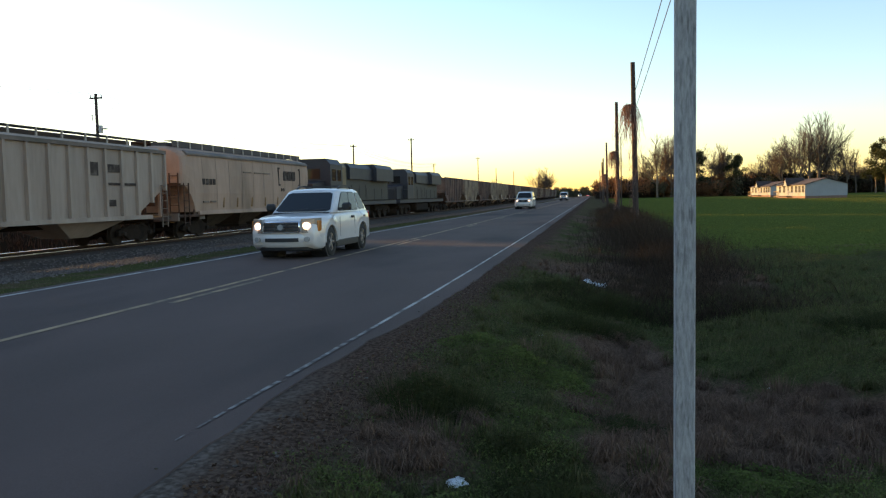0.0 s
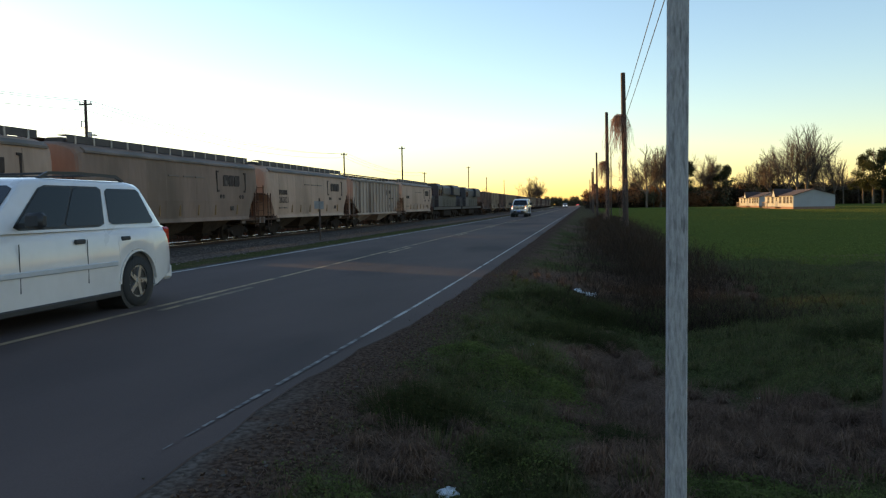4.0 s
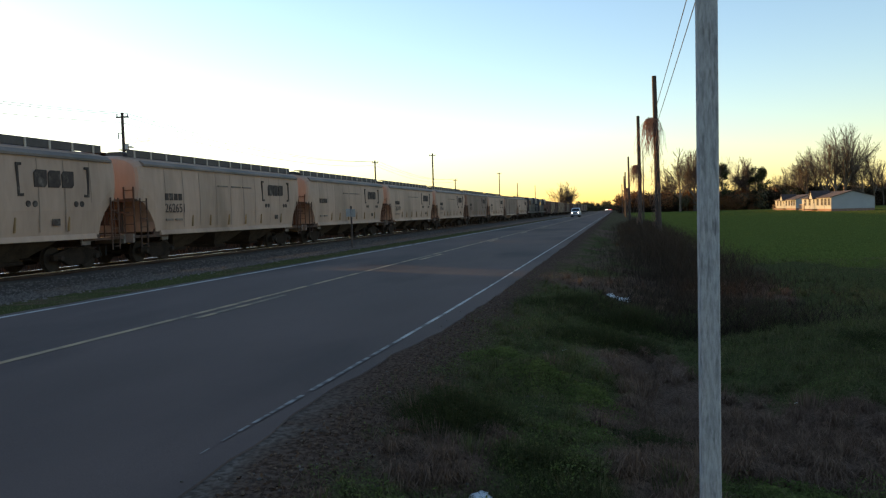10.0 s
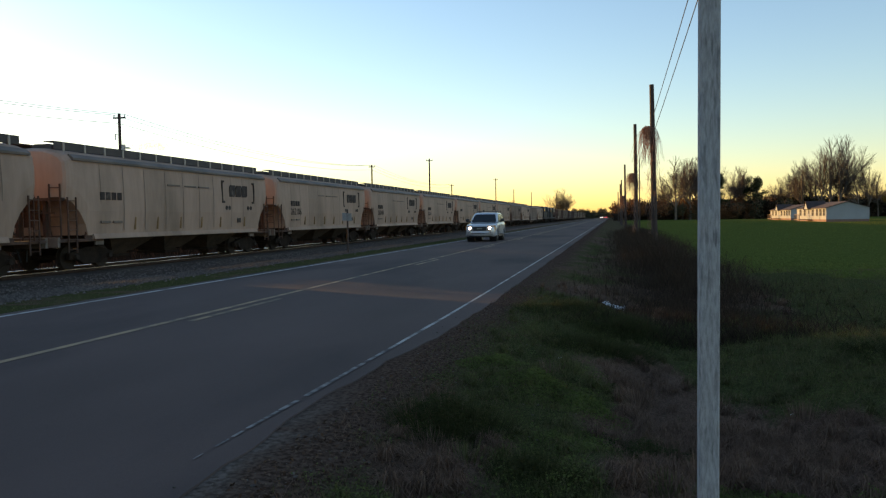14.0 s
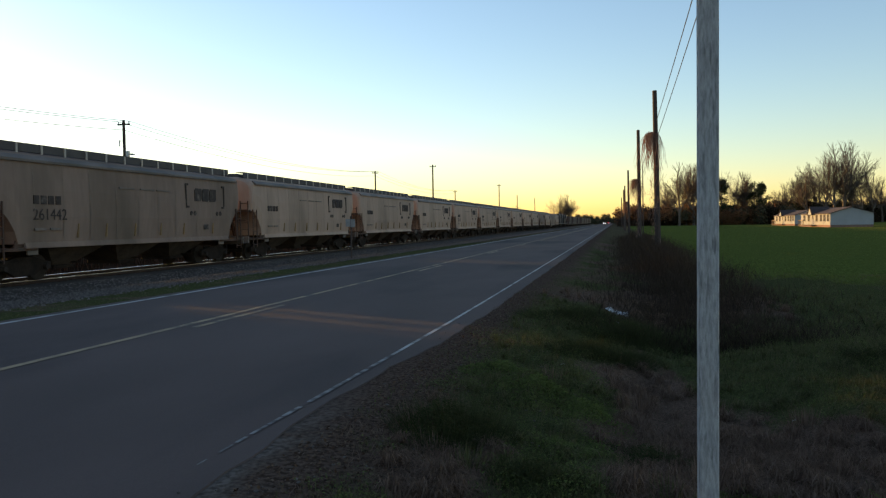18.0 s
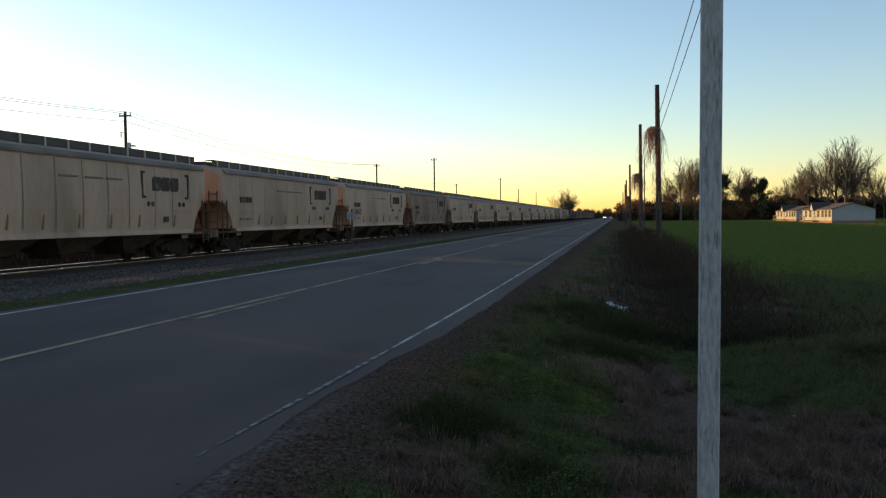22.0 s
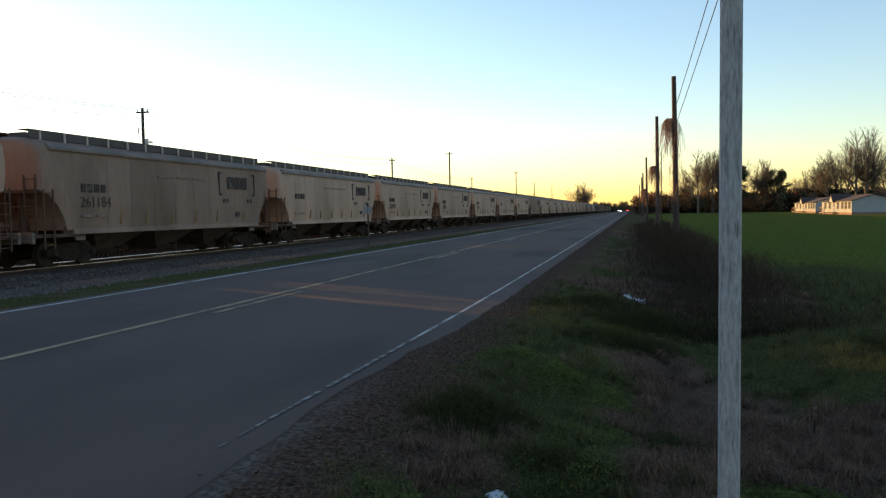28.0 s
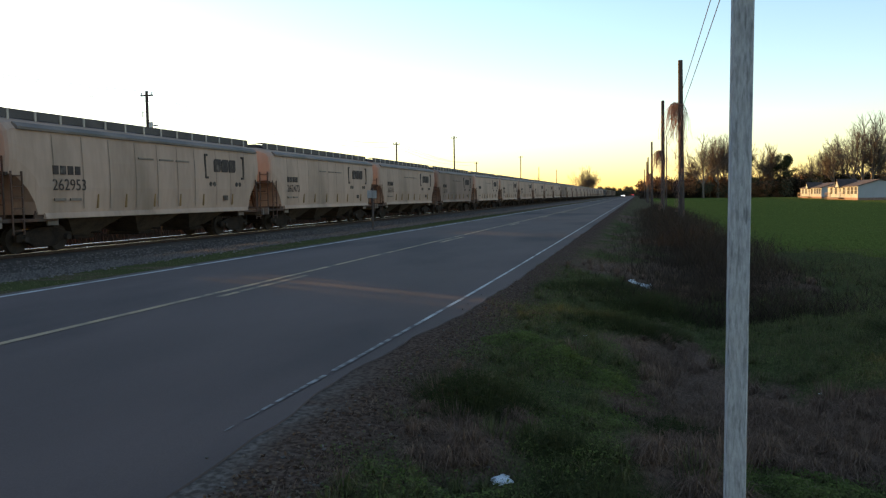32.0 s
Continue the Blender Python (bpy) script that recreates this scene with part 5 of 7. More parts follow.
        part("sill", box(sx * hw * 0.97 - 0.06, sx * hw * 0.97 + 0.02, fa + arch, ra - arch, clear - 0.01, clear + (0.16 if cladding else 0.07), 0.015), M["black_plastic"], car, "dark lower trim")
        if moulding:
            part("door_moulding", box(sx * hw * 0.985 - 0.01, sx * hw * 0.985 + 0.022, fa + arch + 0.06, ra - arch - 0.06, clear + 0.42, clear + 0.49, 0.01), M["pale_trim"], car)
        if rack:
            part("roof_rack_rail", crisp(loft([[(sx * tw * 0.84 + q * 0.02, y, z + p * 0.02) for q, p in ((-1, -1), (1, -1), (1, 1), (-1, 1))] for y, z in ((r0 + 0.38, H - 0.01), (r0 + 0.55, H + 0.06), ((r0 + r1) / 2, H + 0.075), (r1 - 0.42, H + 0.06), (r1 - 0.25, H - 0.01))])), M["black_plastic"], car)
    if rack:
        for yy in (r0 + 0.8, r1 - 0.75):
            part("rack_bar", box(-tw * 0.84, tw * 0.84, yy - 0.03, yy + 0.03, H + 0.055, H + 0.082, 0.008), M["black_plastic"], car)
    # face: bumper, grille, lamps
    gz0, gz1 = grille_z
    gh = hw * grille_half

    def sweep(width, rows, power=4, back=0.40, full=0.93):
        """A bar across the nose that curves back towards the wheels; rows: forward reach and height."""
        out = []
        for i in range(13):
            x = width * (i / 6 - 1)
            f = back * abs(x / (hw * full)) ** power
            out.append([(x, f - reach, z) for reach, z in rows] + [(x, f + 0.12, rows[-1][1]), (x, f + 0.12, rows[0][1])])
        return loft(out)

    if cap:
        bump = add("bumper", sweep(hw * 0.95, [(0.02, clear + 0.17), (0.09, clear + 0.21), (0.10, clear + 0.40), (0.07, gz0 - 0.02)], 6, 0.28), "bumper_chrome", text="chrome bumper")
        add("lower_valance", sweep(hw * 0.90, [(-0.02, clear - 0.08), (0.03, clear - 0.03), (0.04, clear + 0.168)], 6, 0.3), "black_plastic")
        add("lower_intake", sweep(hw * 0.64, [(0.112, clear + 0.24), (0.112, clear + 0.37)], 6, 0.28, 0.95), "black_plastic", bump)
    else:
        bump = add("bumper", sweep(hw * 0.93, [(-0.02, clear + 0.07), (0.02, clear + 0.12), (0.05, clear + 0.24), (0.045, gz0 - 0.10), (0.012, gz0 - 0.03)]), paint)
        add("lower_valance", sweep(hw * 0.88, [(-0.06, clear - 0.03), (-0.01, clear + 0.0), (0.0, clear + 0.068)]), "black_plastic")
        add("lower_intake", sweep(hw * (0.47 if chrome_grille else 0.6), [(0.060, clear + 0.20), (0.060, clear + (0.29 if chrome_grille else 0.235))]), "black_plastic", bump)
    gr = add("grille", box(-gh, gh, -0.045, 0.10, gz0, gz1, 0.025), ("chrome" if not cap else "bumper_chrome") if chrome_grille else "black_plastic")
    if chrome_grille:
        rows = 2 if cap else 3
        step = (gz1 - gz0 - 0.07) / rows
        for k in range(rows):
            z = gz0 + 0.035 + k * step
            for q0, q1 in ((-0.93, -0.33), (-0.29, 0.29), (0.33, 0.93)) if not cap else ((-0.93, 0.93),):
                add("grille_slot", box(gh * q0, gh * q1, -0.06, -0.02, z + 0.012, z + step - (0.012 if not cap else 0.075)), "black_plastic", gr)
    if chrome_grille:
        part("badge", crisp(tube((0, -0.075 - nose, (gz0 + gz1) / 2), (0, -0.03 - nose, (gz0 + gz1) / 2), 0.07, 0.065, 16)), M["steel"], gr)
    else:
        part("badge", box(-0.15, 0.15, -0.06 - nose, -0.03 - nose, (gz0 + gz1) / 2 - 0.03, (gz0 + gz1) / 2 + 0.03), M["dull_chrome"], gr)
    lz0, lz1 = (gz0 - 0.02, gz1 + 0.05) if cap else (gz0 + 0.0, gz1 + 0.035)
    for sx in (-1, 1):
        def hx(u):
            return sx * hw * u
        g = grille_half + 0.035
        out = [(hx(g), -0.03), (hx((g + 0.86) / 2), 0.005), (hx(0.86), 0.075), (hx(0.935), 0.19), (hx(0.95), 0.34), (hx(g), 0.24)]
        head = add("headlight", loft([[(x, y, z + (0.03 * abs(x) / hw if z > lz0 + 0.1 else 0)) for x, y in out] for z in (lz0, lz1)]), "lens", text="clear headlight lens", degrees=20)
        lc = (lz0 * 0.68 + lz1 * 0.32) if cap else (lz0 + lz1) / 2 + 0.01
        lr = (lz1 - lz0) * (0.17 if cap else 0.27)
        lx = g + (0.93 - g) * (0.36 if cap else 0.34)
        add("lamp", tube((hx(lx), -0.022 if not cap else -0.018, lc), (hx(lx), 0.08, lc), lr, lr, 16), lights, head, "glowing headlight")
        if cap:
            add("turn_lamp", tube((hx(lx), -0.012, lc + lr * 2.3), (hx(lx), 0.08, lc + lr * 2.3), lr * 0.6, lr * 0.6, 12), "amber_glow", head, "amber lamp")
        else:
            add("turn_lamp", box(min(hx(0.885), hx(0.955)), max(hx(0.885), hx(0.955)), 0.14, 0.33, lz0 + 0.03, lz1 - 0.03, 0.01), "amber", head, "amber lens")
        add("fog_lamp", tube((hx(0.70), -0.075 if not cap else -0.06, clear + 0.26), (hx(0.70), 0.1, clear + 0.26), 0.06, 0.06, 14), "lamp_dim", bump)
        part("tail_lamp", box(min(hx(0.82), hx(0.935)), max(hx(0.82), hx(0.935)), L - 0.20, L - 0.02, belt_z - 0.42, belt_z - 0.04, 0.03), M["red_lens"], car)
        part("mud_flap", box(min(hx(0.72), hx(0.94)), max(hx(0.72), hx(0.94)), ra + arch * 0.92, ra + arch * 0.92 + 0.02, clear - 0.04, clear + 0.22), M["black_plastic"], car)
    part("rear_bumper", box(-hw * 0.90, hw * 0.90, L - 0.12, L + 0.09, clear + 0.10, clear + 0.34, 0.04), M["chrome"] if cap else M[paint], car)
    if plate:
        pl = part("front_plate", box(-0.17, 0.17, -0.195, -0.175, clear + 0.22, clear + 0.39), M["plate_blue"], car)
        part("plate_bar", box(-0.12, 0.12, -0.20, -0.194, clear + 0.27, clear + 0.33), M["stencil"], pl)
    if cap:
        # white fibreglass bed cap behind the cab, with one long side window in a dark rubber frame
        c0, c1 = cap + 0.06, L - 0.12
        rings = []
        for y, z, k in ((c0, H + 0.02, 0.97), (c0 + 0.06, H + 0.05, 1), (c0 + 0.5, H + 0.075, 1), (c1 - 0.75, H + 0.05, 1), (c1 - 0.40, H - 0.02, 0.985), (c1 - 0.25, H - 0.12, 0.97), (c1, zb + 0.08, 0.95)):
            half = [(hw * 0.955 * k, zb - 0.02), (hw * 0.90 * k, zb + (z - zb) * 0.8), (hw * 0.875 * k, zb + (z - zb) * 0.90), (hw * 0.80 * k, zb + (z - zb) * 0.97), (hw * 0.6 * k, z)]
            rings.append([(-x, y, q) for x, q in half] + [(x, y, q) for x, q in half[::-1]])
        bc = part("bed_cap", crisp(loft(rings), 30), M[paint], car, "white bed cap")
        for sx in (-1, 1):
            def cp(y, f):
                return (sx * hw * (0.955 - 0.055 * f / 0.8), y, zb + (H - zb) * f)
            for nm, gm, mat, off in (("cap_window_frame", 0.0, "black_plastic", 0.008), ("cap_window", 0.04, "pale_trim", 0.014)):
                pane(nm, [cp(c0 + 0.22 + gm, 0.16 + gm), cp(c1 - 0.40 - gm, 0.16 + gm), cp(c1 - 0.62 - gm, 0.76 - gm), cp(c0 + 0.16 + gm, 0.76 - gm)], mat, (sx * off, 0, 0), bc)
        part("roof_gap", box(-tw, tw, cap - 0.02, c0 + 0.02, zb, H - 0.08), M["black_plastic"], car)
    WHEELS[car.name] = [wheel(car, sx * hw * 0.985, y, r, 0.23, sx) for y in (fa, ra) for sx in (-1, 1)]
    return car


WHEELS = {}
LANE = -7.28
crossover = vehicle("white_compact_suv", "white compact sport utility vehicle with roof rack and lit headlights", 4.40, 1.79, 1.69, 2.62, 0.92, 0.355, 1.04, 1.10, 0.21, (1.22, 4.25), (2.02, 3.78), lights="lamp_warm", grille_half=0.52)
long_suv = vehicle("white_long_suv", "white long sport utility vehicle with black roof rails and lit headlights", 5.2, 1.90, 1.82, 3.28, 0.93, 0.37, 1.12, 1.17, 0.21, (1.45, 5.02), (2.25, 4.65), lights="lamp_warm", chrome_grille=False, cladding=False, grille_z=(0.72, 0.97), windows=((0.0, 0.28), (0.295, 0.56), (0.61, 0.985)), grille_half=0.46, moulding=True)
pickup = vehicle("white_pickup", "white pickup truck with chrome grille and white bed cap", 6.2, 2.03, 2.02, 3.85, 1.0, 0.43, 1.34, 1.36, 0.36, (1.65, 5.75), (2.40, 5.5), paint="pearl_paint", lights="lamp_warm", cap=4.05, rack=False, cladding=False, grille_z=(0.86, 1.27), plate=True, windows=((0.0, 0.60), (0.64, 0.97)), grille_half=0.60)
silver_suv = vehicle("silver_suv", "silver sport utility vehicle with dark lower trim and lit headlights", 4.6, 1.83, 1.70, 2.65, 0.92, 0.36, 1.06, 1.12, 0.28, (1.3, 4.4), (2.1, 3.95), paint="silver_paint", chrome_grille=False, grille_z=(0.64, 0.88), grille_half=0.44)


def far_car(name, label, lamp):
    """A car so far off that little more than its lamps can be seen."""
    car = thing(name, label, "car")
    part("body", loft([[(-0.85 * s, y, 0.35), (-0.88 * s, y, z), (0.88 * s, y, z), (0.85 * s, y, 0.35)] for y, z, s in ((0, 0.75, 0.9), (0.3, 0.9, 1), (4.2, 0.95, 1), (4.5, 0.8, 0.95))]), M["silver_paint"], car)
    part("cabin", loft([[(-0.8, 1.2, 0.9), (0.8, 1.2, 0.9), (0.8, 4.1, 0.92), (-0.8, 4.1, 0.92)], [(-0.62, 1.9, 1.45), (0.62, 1.9, 1.45), (0.62, 3.6, 1.45), (-0.62, 3.6, 1.45)]]), M["car_glass"], car)
    for sx in (-1, 1):
        part("lamp", tube((sx * 0.62, -0.06, 0.68), (sx * 0.62, 0.1, 0.68), 0.17, 0.17, 10), M[lamp], car)
        for y in (0.8, 3.6):
            part("wheel", tube((sx * 0.7, y, 0.31), (sx * 0.88, y, 0.31), 0.31, 0.31, 12), M["rubber"], car)
    return car


oncoming = far_car("distant_car", "distant oncoming car with bright headlights", "lamp_on")
leaving = far_car("distant_car", "distant car with red tail lamps", "tail")


# ---- poles and wires ----
def utility_pole(name, label, x, y, z0, height, r=0.14, lean=(0, 0), arms=0, group="poles"):
    p = thing(name, label, "utility pole", group, at=pose(x, y, z0, lean[0], lean[1], 0))
    part("shaft", tube((0, 0, -0.3), (0, 0, height), r, r * 0.72, 10), M["wood_pole"], p)
    for k in range(arms):
        z = height - 0.35 - 0.9 * k
        part("crossarm", box(-0.55, 0.55, -0.05, 0.05, z - 0.06, z + 0.06), M["wood_pole"], p)
        for sx in (-0.48, 0.48):
            part("insulator", tube((sx, 0, z + 0.06), (sx, 0, z + 0.24), 0.05, 0.04, 8), M["steel"], p)
    return p


post = thing("wooden_post", "weathered grey square wooden post on the verge", "post", at=pose(0.404, 3.6, 0, 0.0, 0.2, 0))
part("shaft", box(-0.0435, 0.0435, -0.0435, 0.0435, -0.9, 4.2, 0.006), M["wood_grey"], post)
for py, top in ((43.0, 8.4), (61.5, 8.45), (110, 8.5), (150, 8.2), (172, 8.3), (230, 8.4)):
    utility_pole("roadside_pole", "bare dark wooden pole beside the ditch", {43.0: 2.25}.get(py, 1.85), py, -0.35, top + 0.35, 0.17, (0, -0.9 if py < 50 else -0.5), group="roadside poles")
utility_pole("roadside_pole", "bare dark wooden pole beside the ditch", 2.34, 6.15, -0.35, 10.0, 0.16, group="roadside poles")
utility_pole("thin_pole", "slim dark pole between the roadside poles", 3.0, 88, -0.3, 8.0, 0.07, group="roadside poles")
for px, py, top, arms in ((-38.6, 121.4, 10.4, 1), (-38.6, 186, 9.8, 1), (-30.6, 128.8, 11.7, 1), (-30.6, 206, 12.0, 1), (-30.6, 245, 10.4, 0), (-30.6, 300, 11.2, 0)):
    utility_pole("line_pole", "dark wooden power line pole behind the railway", px, py, -0.5, top + 0.5, 0.16, arms=arms, group="line poles")


eq = utility_pole("line_pole", "dark wooden power line pole with transformer behind the railway", -38.6, 55.0, -0.5, 10.7, 0.16, arms=1, group="line poles")
part("transformer", tube((0.3, 0, 7.6), (0.3, 0, 8.2), 0.16, 0.16, 12), M["steel"], eq)
part("lamp_arm", box(0.1, 0.75, -0.03, 0.03, 7.95, 8.0), M["steel"], eq)
part("lamp_head", box(0.55, 0.9, -0.09, 0.09, 7.86, 7.95, 0.02), M["steel"], eq)
part("fuse_cutout", box(-0.45, -0.38, -0.03, 0.03, 8.6, 9.1), M["steel"], eq)
part("fuse_bracket", box(-0.42, -0.1, -0.03, 0.03, 9.02, 9.06), M["steel"], eq)


def wire_between(name, label, pts, r=0.012, sag=0.5):
    line = [Vector(pts[0])]
    for a, b in zip(pts, pts[1:]):
        a, b = Vector(a), Vector(b)
        line += [a.lerp(b, i / 14) - Vector((0, 0, sag * 4 * (i / 14) * (1 - i / 14))) for i in range(1, 15)]
    rings = [[q + Vector((r, 0, 0)), q + Vector((0, 0, r)), q - Vector((r, 0, 0)), q - Vector((0, 0, r))] for q in line]
    return tagged(part(name, loft(rings), M["wire"]), label, "wire", "overhead wires")


for x0, z0, x1, z1 in ((2.28, 9.0, 2.2, 6.75), (2.6, 9.2, 2.32, 6.15)):
    wire_between("overhead_wire", "thin dark overhead wire between the roadside poles", [(x0, -34, z0), (x0, 6.15, z0), (x1, 43, z1), (1.85, 61.5, z1 - 1.6), (1.85, 110, z1 - 1.9)], 0.015, 0.12)
for dx, z in ((-0.5, 10.1), (0.5, 10.1), (0, 9.4)):
    wire_between("power_line", "thin dark power line behind the railway", [(-38.6 + dx, -10, z), (-38.6 + dx, 55.0, z), (-38.6 + dx, 121.4, z + 0.2), (-38.6 + dx, 186, z - 0.3)], 0.018, 1.2)

sign = thing("small_road_sign", "small grey rectangular sign on a thin post by the road", "sign", at=pose(-12.4, 35.0, -0.2))
part("sign_post", box(-0.035, 0.035, -0.02, 0.05, -0.3, 2.05, 0.008), M["wood_pole"], sign)
part("sign_plate", box(-0.25, -0.02, -0.035, -0.022, 1.55, 1.92, 0.004), M["sign_white"], sign, "pale metal plate")
part("sign_plate", box(0.0, 0.22, -0.035, -0.022, 1.53, 1.90, 0.004), M["sign_white"], sign, "pale metal plate")


# ---- houses ----
def manufactured_home(name, label, x, y0, length, width, eave, ridge, z0):
    h = thing(name, label, "house", at=pose(x, y0, z0))
    sk = 0.55
    part("skirting", box(0.03, width - 0.03, 0.03, length - 0.03, -0.1, sk), M["skirt"], h)
    part("wall", prism([(0, sk), (0, eave), (width / 2, ridge - 0.06), (width, eave), (width, sk)], "y", 0, length), M["siding"], h)
    for s in (-1, 1):
        xe, xr = (-0.3, width / 2) if s < 0 else (width + 0.3, width / 2)
        ze = eave - 0.3 * (ridge - eave) / (width / 2)
        part("roof", prism([(xe, ze), (xr, ridge), (xr, ridge + 0.1), (xe, ze + 0.1)] if s < 0 else [(xe, ze), (xe, ze + 0.1), (xr, ridge + 0.1), (xr, ridge)], "y", -0.3, length + 0.3), M["shingle"], h)
    # small front gable over the porch
    yg = length * 0.55
    g = part("porch_gable", prism([(yg - 1.7, eave - 0.15), (yg, eave + 1.25), (yg + 1.7, eave - 0.15)], "x", -0.65, width * 0.35), M["siding"], h)
    part("gable_roof", prism([(yg - 1.95, eave - 0.25), (yg, eave + 1.35), (yg + 1.95, eave - 0.25), (yg + 1.95, eave - 0.12), (yg, eave + 1.5), (yg - 1.95, eave - 0.12)], "x", -0.75, width * 0.4), M["shingle"], g)
    for y in (0.06, 0.17, 0.28, 0.42, 0.70, 0.86):
        yc = length * y
        w = part("window", box(-0.06, -0.01, yc - 0.85, yc + 0.85, sk + 0.6, sk + 2.1), M["siding"], h)
        part("pane", box(-0.075, -0.055, yc - 0.72, yc + 0.72, sk + 0.7, sk + 1.34), M["house_glass"], w)
        part("pane", box(-0.075, -0.055, yc - 0.72, yc + 0.72, sk + 1.38, sk + 2.0), M["house_glass"], w)
    d = part("door", box(-0.06, -0.01, yg - 0.5, yg + 0.5, sk, sk + 2.05), M["siding"], h)
    part("door_glass", box(-0.075, -0.055, yg - 0.3, yg + 0.3, sk + 1.1, sk + 1.9), M["house_glass"], d)
    dk = part("deck", box(-2.4, -0.05, yg - 2.2, yg + 2.2, sk - 0.12, sk), M["wood_deck"], h)
    for yy in (-2.2, -1.1, 0, 1.1, 2.2):
        part("deck_post", box(-2.4, -2.3, yg + yy - 0.05, yg + yy + 0.05, -0.1, sk + 1.0), M["wood_deck"], dk)
    part("deck_rail", box(-2.4, -2.3, yg - 2.2, yg + 2.2, sk + 0.9, sk + 1.0), M["wood_deck"], dk)
    for y in (length * 0.2, length * 0.7):
        part("corner_trim", box(-0.03, 0.06, y, y + 0.1, sk, eave - 0.05), M["siding"], h)
    return h


manufactured_home("white_mobile_home", "white double-wide mobile home with brown roof, lit by the low sun", 39.7, 158, 23.5, 7.5, 2.75, 3.9, -0.42)
manufactured_home("white_mobile_home", "farther white mobile home with brown roof and front porch", 43.6, 206, 25, 7.5, 2.75, 3.95, -0.42)


# ---- trees ----
def bare_tree_mesh(seed, height, spread, depth=6, base_r=0.28):
    """Trunk and limbs in one mesh, fine twigs in another."""
    rng = random.Random(seed)
    lv, lf, tv, tf = [], [], [], []

    def seg(vs, fs, a, b, ra, rb, sides):
        d = (b - a).normalized()
        u = d.orthogonal().normalized()
        v = d.cross(u)
        k = len(vs)
        for c, r in ((a, ra), (b, rb)):
            for i in range(sides):
                t = 2 * math.pi * i / sides
                vs.append(tuple(c + (u * math.cos(t) + v * math.sin(t)) * r))
        for i in range(sides):
            j = (i + 1) % sides
            fs.append((k + i, k + j, k + sides + j, k + sides + i))

    def grow(a, d, length, r, level):
        n = 3 if level < 3 else 2
        p, q = a, d
        for i in range(n):
            q = (q + Vector((rng.uniform(-1, 1), rng.uniform(-1, 1), rng.uniform(-0.3, 0.6))) * (0.10 + 0.035 * level)).normalized()
            e = p + q * (length / n)
            ra, rb = r * (1 - 0.25 * i / n), r * (1 - 0.25 * (i + 1) / n)
            if level < 4:
                seg(lv, lf, p, e, ra, rb, 6 if level < 2 else 3)
            else:
                seg(tv, tf, p, e, max(ra, 0.010), max(rb, 0.007), 3)
            p = e
            if level < depth and (i > 0 or level > 0):
                for _ in range(1 if level else 2):
                    ang = rng.uniform(0.35, 0.95) * spread
                    side = q.orthogonal().normalized()
                    side.rotate(Matrix.Rotation(rng.uniform(0, 6.28), 3, q))
                    nd = (q * math.cos(ang) + side * math.sin(ang) + Vector((0, 0, 0.12))).normalized()
                    grow(p, nd, length * rng.uniform(0.55, 0.78), rb * 0.62, level + 1)
        if level < depth:
            grow(p, (q + Vector((0, 0, 0.15))).normalized(), length * 0.72, r * 0.7, level + 1)

    grow(Vector((0, 0, 0)), Vector((0, 0, 1)), height * 0.32, base_r, 0)
    top = max(v[2] for v in (tv or lv))
    s = height / top
    lv = [tuple(c * s for c in v) for v in lv]
    tv = [tuple(c * s for c in v) for v in tv]
    return sheet("trunk", lv, lf, M["bark"], True), sheet("twigs", tv, tf, M["twig"])


def clump_cloud(name, rng, blobs, per, size, mat):
    """Many small leaf-like quads gathered in uneven clumps."""
    vs, fs = [], []
    for c, rad in blobs:
        for _ in range(int(per * rad * rad)):
            d = Vector((rng.gauss(0, 1), rng.gauss(0, 1), rng.gauss(0, 0.8)))
            d = d.normalized() * rad * rng.uniform(0.35, 1.05)
            p = Vector(c) + d
            u = Vector((rng.uniform(-1, 1), rng.uniform(-1, 1), rng.uniform(-1, 1))).normalized()
            w = u.orthogonal().normalized()
            s = size * rng.uniform(0.5, 1.3)
            k = len(vs)
            vs += [tuple(p - u * s), tuple(p + w * s * 0.45), tuple(p + u * s), tuple(p - w * s * 0.45)]
            fs.append((k, k + 1, k + 2, k + 3))
    return sheet(name, vs, fs, M[mat])


TREES = {}
for i, (h, sp, dp) in enumerate(((18, 1.05, 6), (15, 1.15, 6), (17, 0.95, 6), (10, 1.15, 6))):
    TREES[i] = bare_tree_mesh(11 + i, h, sp, dp, 0.34 if h > 12 else 0.2)


def bare_tree(x, y, kind, scale, turn, label="tall bare winter tree with fine twigs", group="bare trees"):
    t = thing("bare_tree", label, "tree", group, at=pose(x, y, ground_z(x, y, False) - 0.1, 0, 0, turn) @ Matrix.Scale(scale, 4))
    part("trunk", TREES[kind][0], None, t)
    part("crown", TREES[kind][1], None, t)
    return t


PINES = []
for i in range(2):
    rng = random.Random(70 + i)
    H = 11.0
    blobs = []
    for k in range(26):
        z = rng.uniform(3.4, 10.6)
        rr = (1.0 - (z - 3.0) / 10) * 3.3 * rng.uniform(0.3, 1.0)
        a = rng.uniform(0, 6.28)
        blobs.append(((rr * math.cos(a), rr * math.sin(a), z), rng.uniform(0.6, 1.25)))
    tr = bmesh.new()
    add_tube(tr, (0, 0, -0.2), (0.1, 0, H), 0.22, 0.06, 8)
    for c, rad in blobs:
        add_tube(tr, (0, 0, c[2] - 0.6), c, 0.07, 0.02, 4, False)
    PINES.append((mesh_of(tr, "trunk"), clump_cloud("crown", rng, blobs, 260, 0.16, "needle")))
    PINES[-1][0].materials.append(M["bark"])


